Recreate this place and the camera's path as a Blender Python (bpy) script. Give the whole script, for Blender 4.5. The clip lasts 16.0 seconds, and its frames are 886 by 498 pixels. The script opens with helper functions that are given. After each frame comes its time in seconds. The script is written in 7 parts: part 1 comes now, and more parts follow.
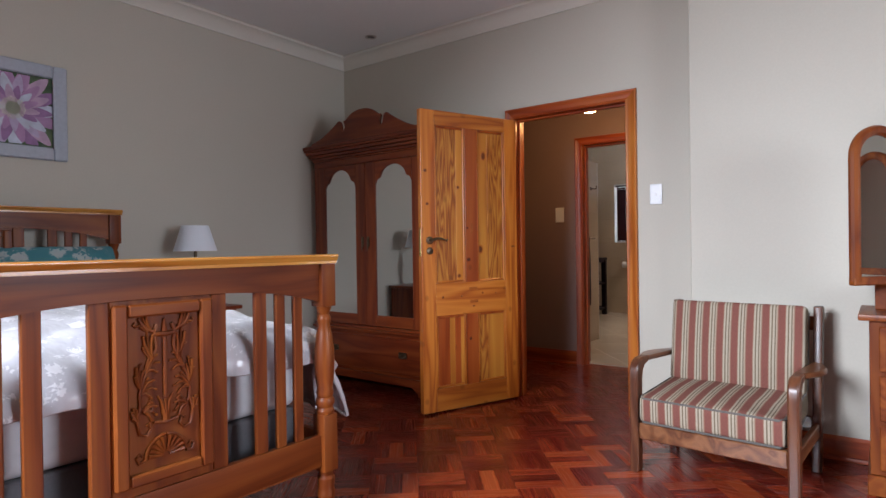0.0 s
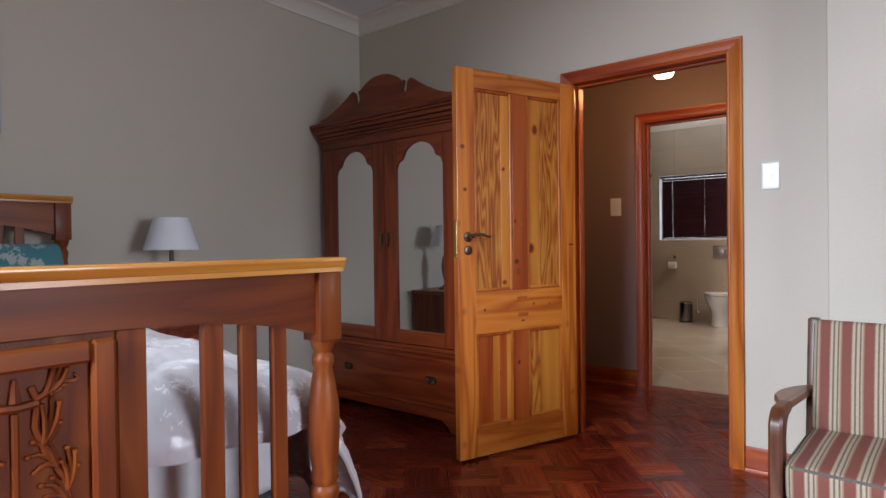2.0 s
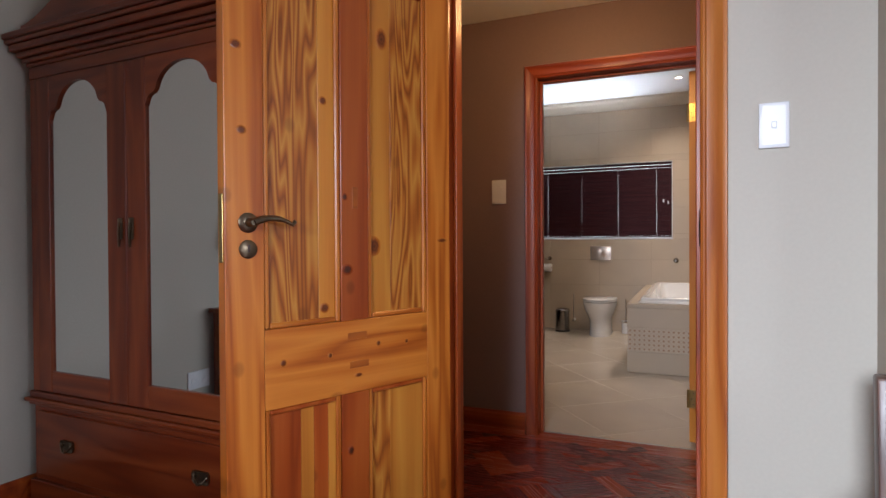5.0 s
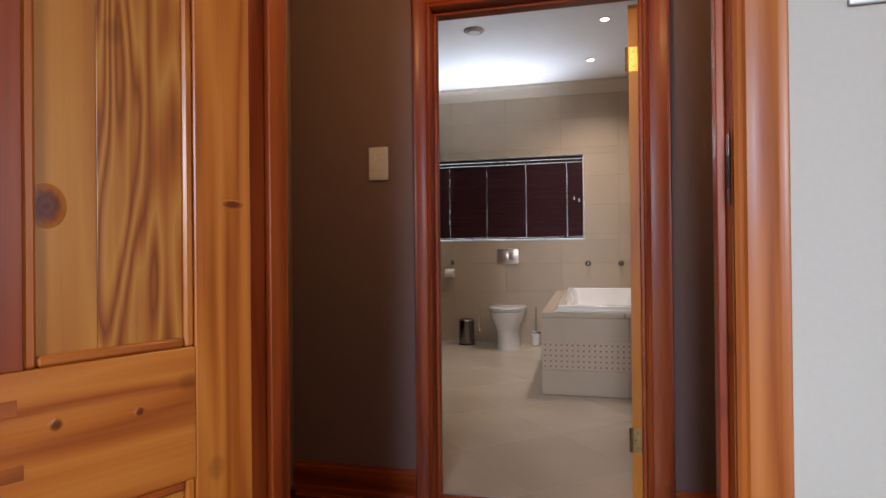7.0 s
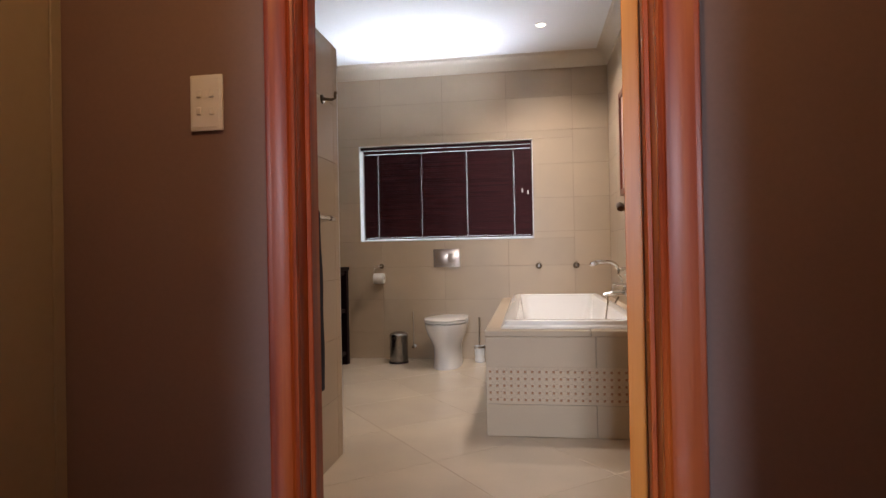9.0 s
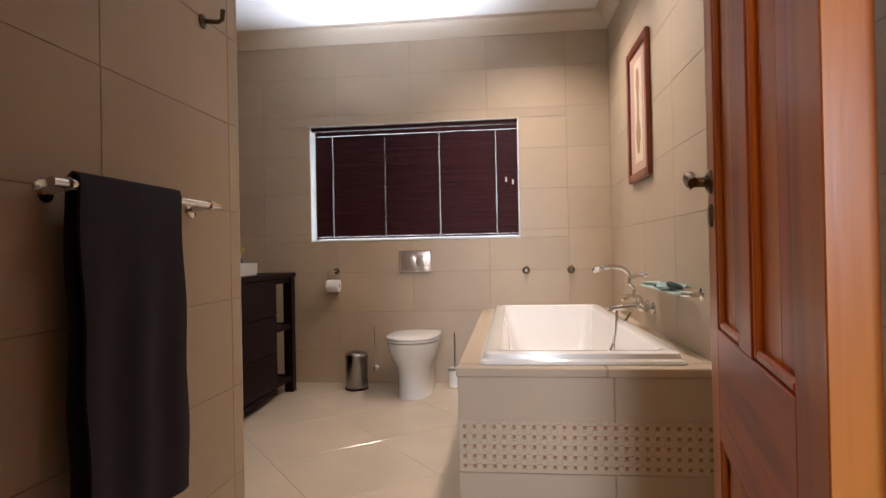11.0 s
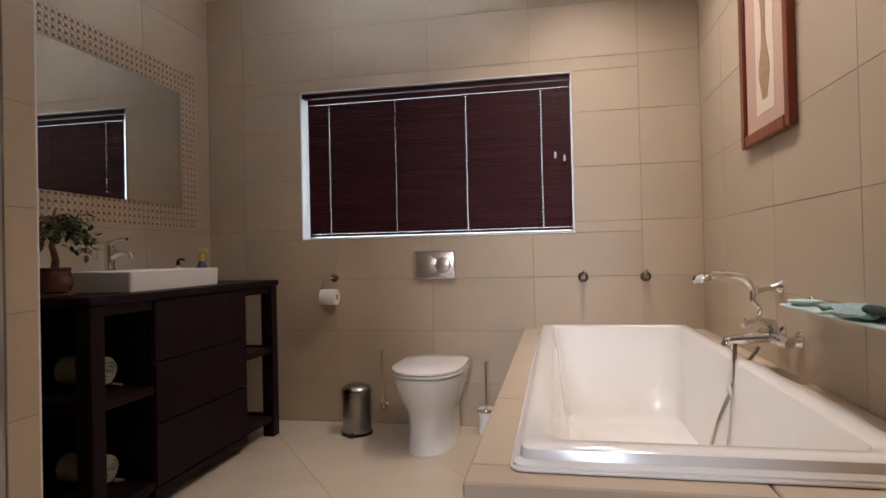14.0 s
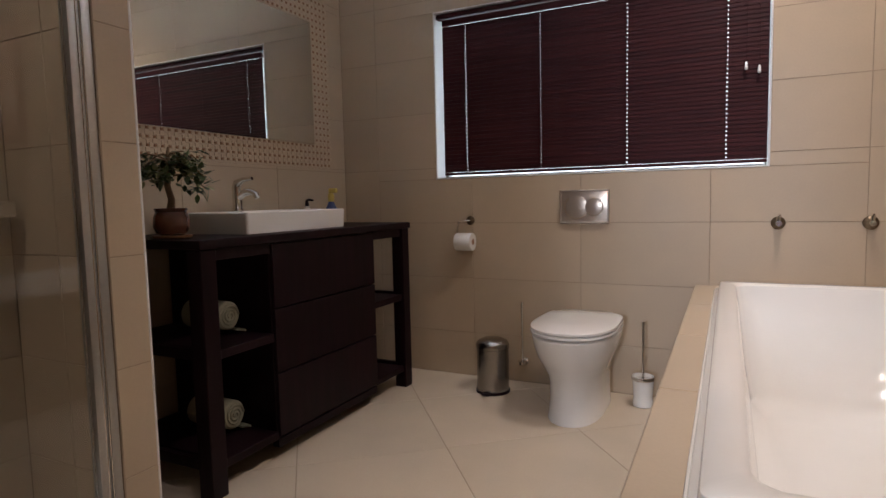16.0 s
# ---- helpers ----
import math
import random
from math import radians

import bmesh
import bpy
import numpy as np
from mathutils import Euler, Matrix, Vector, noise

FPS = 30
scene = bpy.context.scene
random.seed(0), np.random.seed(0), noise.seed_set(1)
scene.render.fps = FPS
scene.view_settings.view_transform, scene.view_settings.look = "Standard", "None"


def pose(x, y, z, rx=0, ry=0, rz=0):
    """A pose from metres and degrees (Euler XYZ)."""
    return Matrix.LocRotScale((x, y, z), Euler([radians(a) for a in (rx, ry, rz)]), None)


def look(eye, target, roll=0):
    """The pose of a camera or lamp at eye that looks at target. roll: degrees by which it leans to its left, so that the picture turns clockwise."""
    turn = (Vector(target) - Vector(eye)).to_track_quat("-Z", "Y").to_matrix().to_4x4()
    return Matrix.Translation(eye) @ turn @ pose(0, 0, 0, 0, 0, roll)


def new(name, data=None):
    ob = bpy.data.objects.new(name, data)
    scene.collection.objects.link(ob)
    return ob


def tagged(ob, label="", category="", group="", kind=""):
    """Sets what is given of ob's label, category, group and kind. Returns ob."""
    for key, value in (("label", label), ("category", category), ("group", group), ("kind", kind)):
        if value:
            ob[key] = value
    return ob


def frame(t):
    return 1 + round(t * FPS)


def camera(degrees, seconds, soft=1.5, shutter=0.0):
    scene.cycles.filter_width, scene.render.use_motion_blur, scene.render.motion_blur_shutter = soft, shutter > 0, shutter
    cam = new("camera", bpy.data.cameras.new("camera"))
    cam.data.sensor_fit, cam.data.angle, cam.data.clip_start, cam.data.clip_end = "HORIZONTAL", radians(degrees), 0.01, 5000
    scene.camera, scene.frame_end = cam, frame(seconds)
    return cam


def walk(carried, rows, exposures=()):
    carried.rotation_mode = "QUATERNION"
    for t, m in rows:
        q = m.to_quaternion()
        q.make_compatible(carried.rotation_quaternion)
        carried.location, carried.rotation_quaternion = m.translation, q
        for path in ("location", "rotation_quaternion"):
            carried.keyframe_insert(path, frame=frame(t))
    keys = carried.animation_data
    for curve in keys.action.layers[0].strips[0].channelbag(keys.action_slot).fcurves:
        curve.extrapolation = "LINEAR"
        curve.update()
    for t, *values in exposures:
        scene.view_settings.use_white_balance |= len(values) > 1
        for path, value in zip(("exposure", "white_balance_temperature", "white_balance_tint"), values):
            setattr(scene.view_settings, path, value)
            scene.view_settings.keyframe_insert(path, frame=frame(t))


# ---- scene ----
cam = camera(74.6, 16.0)
PATH = [
    (0, (0.094, -0.475, 1.126), (-1.042, 1.171, 1.116), -0.8),
    (0.5, (-0.057, -0.348, 1.124), (-1.221, 1.278, 1.111), -0.8),
    (1, (-0.221, -0.195, 1.123), (-1.398, 1.422, 1.108), -0.8),
    (1.5, (-0.375, -0.022, 1.133), (-1.559, 1.589, 1.116), -0.7),
    (2, (-0.508, 0.163, 1.129), (-1.69, 1.776, 1.112), -0.7),
    (2.5, (-0.635, 0.355, 1.128), (-1.797, 1.983, 1.11), -0.6),
    (3, (-0.724, 0.566, 1.115), (-1.839, 2.226, 1.098), -0.6),
    (3.5, (-0.802, 0.777, 1.117), (-1.853, 2.478, 1.098), -0.5),
    (4, (-0.9, 0.999, 1.13), (-1.864, 2.752, 1.108), -0.5),
    (6.5, (-1.284, 2.157, 1.047), (-1.825, 4.083, 1.047), -0.3),
    (7, (-1.289, 2.398, 1.03), (-1.765, 4.341, 1.039), -0.6),
    (7.5, (-1.3, 2.622, 1.014), (-1.732, 4.575, 1.028), -0.8),
    (8, (-1.338, 2.867, 1.023), (-1.711, 4.832, 1.035), -0.7),
    (8.5, (-1.349, 3.122, 1.019), (-1.675, 5.095, 1.032), -0.8),
    (9, (-1.35, 3.383, 1.02), (-1.643, 5.361, 1.034), -1.1),
    (11.5, (-1.394, 4.561, 1.042), (-1.614, 6.549, 1.052), -1.1),
    (12, (-1.395, 4.764, 1.041), (-1.611, 6.753, 1.051), -1.1),
    (12.5, (-1.398, 4.955, 1.03), (-1.617, 6.943, 1.041), -1.2),
    (13, (-1.394, 5.129, 1.034), (-1.636, 7.114, 1.044), -1.2),
    (13.5, (-1.397, 5.296, 1.033), (-1.698, 7.274, 1.048), -1.2),
    (14, (-1.415, 5.482, 1.03), (-1.795, 7.446, 1.051), -1.3),
    (14.5, (-1.468, 5.624, 1.023), (-1.919, 7.572, 1.053), -1.3),
    (15, (-1.484, 5.74, 1.029), (-2.07, 7.652, 1.049), -1.4),
    (15.5, (-1.494, 5.825, 1.027), (-2.234, 7.683, 0.998), -1.4),
    (16, (-1.468, 5.898, 1.023), (-2.346, 7.687, 0.855), -1.3),
]
walk(cam, [(t, look(eye, target, roll)) for t, eye, target, roll in PATH], exposures=[(0.0, -0.05, 6500, 10), (4.0, 0.0, 6450, 10), (6.5, -0.12, 6250, 10), (9.0, 0.35, 6400, 10), (11.5, 0.5, 6500, 11), (13.0, 0.38, 6350, 10), (14.5, 0.15, 6150, 10), (16.0, 0.1, 6100, 10)])

# ---- world and lights ----
world = bpy.data.worlds.new("world")
scene.world = world
world.use_nodes = True
wn = world.node_tree.nodes
sky = wn.new("ShaderNodeTexSky")
sky.sky_type, sky.sun_disc = 'NISHITA', False
sky.sun_elevation, sky.sun_rotation = radians(40), radians(160)
wn["Background"].inputs["Strength"].default_value = 0.1
world.node_tree.links.new(sky.outputs["Color"], wn["Background"].inputs["Color"])


def lamp(name, kind, m, energy, color, **settings):
    data = bpy.data.lights.new(name, kind)
    data.energy, data.color = energy, color
    for key, value in settings.items():
        if key == "size": data.size = value
        if key == "size_y": data.shape, data.size_y = 'RECTANGLE', value
        if key == "spot": data.spot_size, data.spot_blend = radians(value), 0.9
        if key == "spread": data.spread = radians(value)
        if key == "radius": data.shadow_soft_size = value
    ob = new(name, data)
    ob.matrix_world = m
    return ob


# Bedroom frame: origin at the corner of the bed wall and the door wall, u to the right, v towards the hall.
B = pose(-3.71, 3.46, 0, 0, 0, -2.5)
DAY = (0.83, 0.905, 1.05)
lamp("window_light_south", 'AREA', B @ pose(2.5, -5.42, 1.95, 56, 0, -22), 180, DAY, size=1.15, size_y=1.25, spread=104)
lamp("window_light_east", 'AREA', B @ pose(6.55, -2.0, 1.5, 80, 0, 90), 52, DAY, size=1.15, size_y=1.2, spread=130)
lamp("hall_bulb", 'POINT', pose(-1.545, 3.95, 2.14), 14, (1.0, 0.53, 0.18), radius=0.03)
# First downlight is real; three unseen ones added over bath, entry and shower.
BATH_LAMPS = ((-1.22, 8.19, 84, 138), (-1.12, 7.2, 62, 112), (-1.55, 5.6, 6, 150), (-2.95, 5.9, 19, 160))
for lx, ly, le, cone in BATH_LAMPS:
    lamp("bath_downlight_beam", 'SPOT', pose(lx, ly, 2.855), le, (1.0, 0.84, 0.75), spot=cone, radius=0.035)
lamp("bath_window_leak", 'AREA', pose(-2.3, 8.925, 2.10, -132, 0, 0), 14, DAY, size=1.3, size_y=0.03, spread=115)

# ---- materials ----
def base_material(name, rough=0.5, metal=0.0, spec=0.5):
    m = bpy.data.materials.new(name)
    m.use_nodes = True
    p = m.node_tree.nodes["Principled BSDF"]
    p.inputs["Roughness"].default_value, p.inputs["Metallic"].default_value = rough, metal
    p.inputs["Specular IOR Level"].default_value = spec
    return m, m.node_tree.nodes, m.node_tree.links, p


def ramp(nodes, stops):
    r = nodes.new("ShaderNodeValToRGB")
    while len(r.color_ramp.elements) < len(stops):
        r.color_ramp.elements.new(0.5)
    for e, (at, c) in zip(r.color_ramp.elements, stops):
        e.position, e.color = at, (*c, 1)
    return r


def plain(name, color, rough=0.5, metal=0.0, vary=0.06, grain=40.0, bump=0.05, spec=0.5, coat=0.0, blotch=1.5, rough_vary=0.1):
    """A surface with fine grain and broad uneven tone."""
    m, n, l, p = base_material(name, rough, metal, spec)
    p.inputs["Coat Weight"].default_value = coat
    tc = n.new("ShaderNodeTexCoord")
    fine, broad = n.new("ShaderNodeTexNoise"), n.new("ShaderNodeTexNoise")
    fine.inputs["Scale"].default_value, broad.inputs["Scale"].default_value = grain, blotch
    fine.inputs["Detail"].default_value, broad.inputs["Detail"].default_value = 5, 4
    for t in (fine, broad):
        l.new(tc.outputs["Object"], t.inputs["Vector"])
    add = n.new("ShaderNodeMath")
    l.new(fine.outputs["Fac"], add.inputs[0]), l.new(broad.outputs["Fac"], add.inputs[1])
    lo, hi = tuple(c * (1 - vary) for c in color), tuple(min(1, c * (1 + vary)) for c in color)
    r = ramp(n, ((0.35, lo), (0.65, hi)))
    half = n.new("ShaderNodeMath")
    half.operation = 'MULTIPLY'
    half.inputs[1].default_value = 0.5
    l.new(add.outputs[0], half.inputs[0]), l.new(half.outputs[0], r.inputs[0])
    l.new(r.outputs[0], p.inputs["Base Color"])
    rr = n.new("ShaderNodeMapRange")
    rr.inputs[3].default_value, rr.inputs[4].default_value = max(0.02, rough - rough_vary), min(1, rough + rough_vary)
    l.new(broad.outputs["Fac"], rr.inputs[0]), l.new(rr.outputs[0], p.inputs["Roughness"])
    if bump:
        b = n.new("ShaderNodeBump")
        b.inputs["Strength"].default_value, b.inputs["Distance"].default_value = bump, 0.004
        l.new(fine.outputs["Fac"], b.inputs["Height"]), l.new(b.outputs["Normal"], p.inputs["Normal"])
    return m


def wood(name, dark, mid, light, axis="Z", rough=0.35, ring=9.0, coat=0.15, knots=0.0, shift=0.25, bump=0.08, warp=2.2, island=False, accent=None, spec=0.35):
    """Grain along one axis of the object, with growth figure, tone that differs from piece to piece, and knots."""
    m, n, l, p = base_material(name, rough, spec=spec)
    p.inputs["Coat Weight"].default_value, p.inputs["Coat Roughness"].default_value = coat, 0.2
    tc, info = n.new("ShaderNodeTexCoord"), n.new("ShaderNodeObjectInfo")
    chance = n.new("ShaderNodeNewGeometry").outputs["Random Per Island"] if island else info.outputs["Random"]
    off = n.new("ShaderNodeVectorMath")
    off.operation = 'SCALE'
    comb = n.new("ShaderNodeCombineXYZ")
    for k in range(3):
        l.new(chance, comb.inputs[k])
    l.new(comb.outputs[0], off.inputs[0])
    off.inputs["Scale"].default_value = 17.0
    add = n.new("ShaderNodeVectorMath")
    l.new(tc.outputs["Object"], add.inputs[0]), l.new(off.outputs[0], add.inputs[1])
    mp = n.new("ShaderNodeMapping")
    k = {"X": 0, "Y": 1, "Z": 2}[axis]
    mp.inputs["Scale"].default_value = [0.09 if a == k else 1.0 for a in range(3)]
    l.new(add.outputs[0], mp.inputs["Vector"])
    broad = n.new("ShaderNodeTexNoise")
    broad.inputs["Scale"].default_value, broad.inputs["Detail"].default_value, broad.inputs["Distortion"].default_value = ring, 2.0, 0.4
    l.new(mp.outputs[0], broad.inputs["Vector"])
    mul = n.new("ShaderNodeMath")
    mul.operation = 'MULTIPLY'
    mul.inputs[1].default_value = warp * 4
    l.new(broad.outputs["Fac"], mul.inputs[0])
    frac = n.new("ShaderNodeMath")
    frac.operation = 'PINGPONG'
    frac.inputs[1].default_value = 1.0
    l.new(mul.outputs[0], frac.inputs[0])
    fine = n.new("ShaderNodeTexNoise")
    fine.inputs["Scale"].default_value, fine.inputs["Detail"].default_value = 160.0, 4.0
    mp2 = n.new("ShaderNodeMapping")
    mp2.inputs["Scale"].default_value = [0.02 if a == k else 1.0 for a in range(3)]
    l.new(add.outputs[0], mp2.inputs["Vector"]), l.new(mp2.outputs[0], fine.inputs["Vector"])
    mix = n.new("ShaderNodeMix")
    mix.data_type = 'FLOAT'
    mix.inputs["Factor"].default_value = 0.35
    l.new(frac.outputs[0], mix.inputs["A"]), l.new(fine.outputs["Fac"], mix.inputs["B"])
    r = ramp(n, ((0.05, dark), (0.45, mid), (0.9, light)))
    l.new(mix.outputs["Result"], r.inputs[0])
    color = r.outputs[0]
    if knots:
        v = n.new("ShaderNodeTexVoronoi")
        v.inputs["Scale"].default_value = 3.2
        mp3 = n.new("ShaderNodeMapping")
        v.voronoi_dimensions = '2D'
        mp3.inputs["Scale"].default_value = [0.75 if a == k else 1.0 for a in range(3)]
        mp3.inputs["Rotation"].default_value = (radians(90), 0, 0)
        l.new(add.outputs[0], mp3.inputs["Vector"]), l.new(mp3.outputs[0], v.inputs["Vector"])
        kr = ramp(n, ((0.0, (knots,) * 3), (0.035, (knots * 0.8,) * 3), (0.06, (0, 0, 0))))
        l.new(v.outputs["Distance"], kr.inputs[0])
        km = n.new("ShaderNodeMix")
        km.data_type = 'RGBA'
        km.inputs["B"].default_value = (*[c * 0.35 for c in dark], 1)
        l.new(kr.outputs[0], km.inputs["Factor"]), l.new(color, km.inputs["A"])
        color = km.outputs["Result"]
    if accent:
        am = n.new("ShaderNodeMix")
        am.data_type = 'RGBA'
        am.inputs["B"].default_value = (*accent, 1)
        ar = ramp(n, ((0.62, (0, 0, 0)), (0.97, (0.75, 0.75, 0.75))))
        l.new(chance, ar.inputs[0]), l.new(ar.outputs[0], am.inputs["Factor"]), l.new(color, am.inputs["A"])
        color = am.outputs["Result"]
    hs = n.new("ShaderNodeHueSaturation")
    mr = n.new("ShaderNodeMapRange")
    mr.inputs[3].default_value, mr.inputs[4].default_value = 1 - shift, 1 + shift * 0.6
    l.new(chance, mr.inputs[0]), l.new(mr.outputs[0], hs.inputs["Value"]), l.new(color, hs.inputs["Color"])
    l.new(hs.outputs[0], p.inputs["Base Color"])
    rr = n.new("ShaderNodeMapRange")
    rr.inputs[3].default_value, rr.inputs[4].default_value = rough - 0.08, rough + 0.12
    l.new(fine.outputs["Fac"], rr.inputs[0]), l.new(rr.outputs[0], p.inputs["Roughness"])
    b = n.new("ShaderNodeBump")
    b.inputs["Strength"].default_value, b.inputs["Distance"].default_value = bump, 0.002
    l.new(fine.outputs["Fac"], b.inputs["Height"]), l.new(b.outputs["Normal"], p.inputs["Normal"])
    return m


def tile_material(name, color, rough, spread=0.06, warm=0.03):
    """Glazed or honed ceramic: each tile a little off in tone, soft clouding and fine speckle."""
    m, n, l, p = base_material(name, rough)
    tc, info = n.new("ShaderNodeTexCoord"), n.new("ShaderNodeObjectInfo")
    geo = n.new("ShaderNodeNewGeometry")
    cloud, speck = n.new("ShaderNodeTexNoise"), n.new("ShaderNodeTexNoise")
    cloud.inputs["Scale"].default_value, cloud.inputs["Detail"].default_value = 2.6, 5
    speck.inputs["Scale"].default_value, speck.inputs["Detail"].default_value = 120, 2
    l.new(geo.outputs["Position"], cloud.inputs["Vector"]), l.new(geo.outputs["Position"], speck.inputs["Vector"])
    mix = n.new("ShaderNodeMix")
    mix.data_type = 'FLOAT'
    mix.inputs["Factor"].default_value = 0.25
    l.new(cloud.outputs["Fac"], mix.inputs["A"]), l.new(speck.outputs["Fac"], mix.inputs["B"])
    r = ramp(n, ((0.3, tuple(c * 0.92 for c in color)), (0.7, (color[0] * 1.06, color[1] * 1.05, color[2] * (1.05 - warm)))))
    l.new(mix.outputs["Result"], r.inputs[0])
    hs = n.new("ShaderNodeHueSaturation")
    mr = n.new("ShaderNodeMapRange")
    mr.inputs[3].default_value, mr.inputs[4].default_value = 1 - spread, 1 + spread
    l.new(info.outputs["Random"], mr.inputs[0]), l.new(mr.outputs[0], hs.inputs["Value"]), l.new(r.outputs[0], hs.inputs["Color"])
    l.new(hs.outputs[0], p.inputs["Base Color"])
    rr = n.new("ShaderNodeMapRange")
    rr.inputs[3].default_value, rr.inputs[4].default_value = rough - 0.07, rough + 0.08
    l.new(cloud.outputs["Fac"], rr.inputs[0]), l.new(rr.outputs[0], p.inputs["Roughness"])
    b = n.new("ShaderNodeBump")
    b.inputs["Strength"].default_value, b.inputs["Distance"].default_value = 0.06, 0.003
    l.new(cloud.outputs["Fac"], b.inputs["Height"]), l.new(b.outputs["Normal"], p.inputs["Normal"])
    return m


def glow(name, color, strength):
    m, n, l, p = base_material(name, 0.4)
    p.inputs["Base Color"].default_value = (0.9, 0.9, 0.88, 1)
    p.inputs["Emission Color"].default_value, p.inputs["Emission Strength"].default_value = (*color, 1), strength
    return m


WALL = plain("greige_wall_paint", (0.485, 0.453, 0.386), 0.62, vary=0.03, grain=90, bump=0.06, blotch=0.7)
CEIL = plain("white_ceiling_paint", (0.78, 0.78, 0.77), 0.8, vary=0.02, grain=60, bump=0.03)
CORNICE = plain("cream_cornice_paint", (0.66, 0.63, 0.56), 0.6, vary=0.02, grain=60, bump=0.02)
CORNICE_B = plain("beige_cornice_paint", (0.62, 0.54, 0.43), 0.55, vary=0.02, grain=60, bump=0.02)
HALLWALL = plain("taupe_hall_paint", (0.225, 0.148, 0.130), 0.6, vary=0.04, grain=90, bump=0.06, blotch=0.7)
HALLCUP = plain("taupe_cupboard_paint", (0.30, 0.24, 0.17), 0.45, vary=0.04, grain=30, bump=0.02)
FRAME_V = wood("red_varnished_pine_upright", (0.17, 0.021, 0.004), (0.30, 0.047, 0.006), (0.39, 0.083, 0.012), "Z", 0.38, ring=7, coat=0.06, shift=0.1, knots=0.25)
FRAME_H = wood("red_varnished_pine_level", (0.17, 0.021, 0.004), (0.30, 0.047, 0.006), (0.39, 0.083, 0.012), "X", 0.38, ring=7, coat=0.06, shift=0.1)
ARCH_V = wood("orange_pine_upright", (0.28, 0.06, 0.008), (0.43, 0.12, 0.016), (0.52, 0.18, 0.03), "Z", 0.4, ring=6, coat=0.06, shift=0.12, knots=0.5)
PINE_V = wood("honey_pine_upright", (0.24, 0.045, 0.005), (0.42, 0.115, 0.013), (0.53, 0.18, 0.026), "Z", 0.32, ring=6.5, coat=0.12, knots=0.4, shift=0.12, warp=3.0, bump=0.15)
PINE_H = wood("honey_pine_level", (0.24, 0.045, 0.005), (0.42, 0.115, 0.013), (0.53, 0.18, 0.026), "X", 0.32, ring=6.5, coat=0.12, knots=0.4, shift=0.12, warp=3.0, bump=0.15)
PINE_F = wood("figured_pine_upright", (0.15, 0.03, 0.005), (0.38, 0.11, 0.014), (0.55, 0.24, 0.04), "Z", 0.32, ring=9.0, coat=0.08, knots=0.3, shift=0.08, warp=8, bump=0.15)
PINE_Y = wood("yellow_pine_upright", (0.34, 0.10, 0.012), (0.47, 0.165, 0.022), (0.55, 0.23, 0.034), "Z", 0.32, ring=5.0, coat=0.08, knots=0.4, shift=0.1, warp=2.0)
PINE_R = wood("red_pine_upright", (0.19, 0.027, 0.004), (0.30, 0.052, 0.007), (0.37, 0.085, 0.013), "Z", 0.32, ring=6, coat=0.08, knots=0.4, shift=0.15)
MAHOG_V = wood("wardrobe_wood_upright", (0.10, 0.012, 0.003), (0.165, 0.027, 0.006), (0.22, 0.045, 0.010), "Z", 0.34, ring=8, coat=0.25, shift=0.1)
MAHOG_H = wood("wardrobe_wood_level", (0.10, 0.012, 0.003), (0.165, 0.027, 0.006), (0.22, 0.045, 0.010), "X", 0.34, ring=8, coat=0.25, shift=0.1)
BED_V = wood("bed_wood_upright", (0.085, 0.015, 0.003), (0.155, 0.034, 0.006), (0.215, 0.058, 0.010), "Z", 0.42, ring=8, coat=0.08, shift=0.08, spec=0.2)
BED_H = wood("bed_wood_level", (0.085, 0.015, 0.003), (0.155, 0.034, 0.006), (0.215, 0.058, 0.010), "Y", 0.42, ring=8, coat=0.08, shift=0.08, spec=0.2)
TEAK_V = wood("chair_wood_upright", (0.045, 0.014, 0.007), (0.085, 0.027, 0.012), (0.13, 0.045, 0.018), "Z", 0.32, ring=9, coat=0.08, shift=0.08)
TEAK_Y = wood("chair_wood_deep", (0.07, 0.02, 0.008), (0.14, 0.05, 0.02), (0.22, 0.09, 0.038), "Y", 0.3, ring=9, coat=0.08, shift=0.08)
PARQUET = wood("parquet_block_wood", (0.085, 0.006, 0.004), (0.135, 0.0105, 0.0055), (0.21, 0.027, 0.009), "X", 0.24, ring=10, coat=0.3, shift=0.38, bump=0.05, accent=(0.26, 0.048, 0.013))
PARQUET_R = wood("parquet_block_wood_far", (0.085, 0.006, 0.004), (0.135, 0.0105, 0.0055), (0.21, 0.027, 0.009), "X", 0.24, ring=10, coat=0.3, shift=0.38, bump=0.05, island=True, accent=(0.26, 0.048, 0.013))
GROUT_D = plain("parquet_joint", (0.03, 0.008, 0.005), 0.4, vary=0.1)
TILE_W = tile_material("wall_tile_beige", (0.465, 0.372, 0.268), 0.45, spread=0.035)
TILE_F = tile_material("floor_tile_cream", (0.58, 0.492, 0.385), 0.14, spread=0.025)
GROUT = plain("tile_grout", (0.31, 0.24, 0.17), 0.8, vary=0.1, grain=80)
ESPRESSO = wood("espresso_wood", (0.005, 0.0015, 0.0027), (0.0085, 0.0024, 0.0042), (0.012, 0.0034, 0.0056), "Z", 0.45, ring=10, coat=0.0, shift=0.1, spec=0.15)
BLIND = wood("mahogany_blind_slat", (0.026, 0.0055, 0.008), (0.037, 0.008, 0.010), (0.048, 0.010, 0.012), "X", 0.5, ring=10, coat=0.0, shift=0.12, spec=0.15)
CERAMIC = plain("white_glazed_ceramic", (0.78, 0.765, 0.73), 0.08, vary=0.015, grain=8, bump=0.0, coat=0.4, rough_vary=0.03)
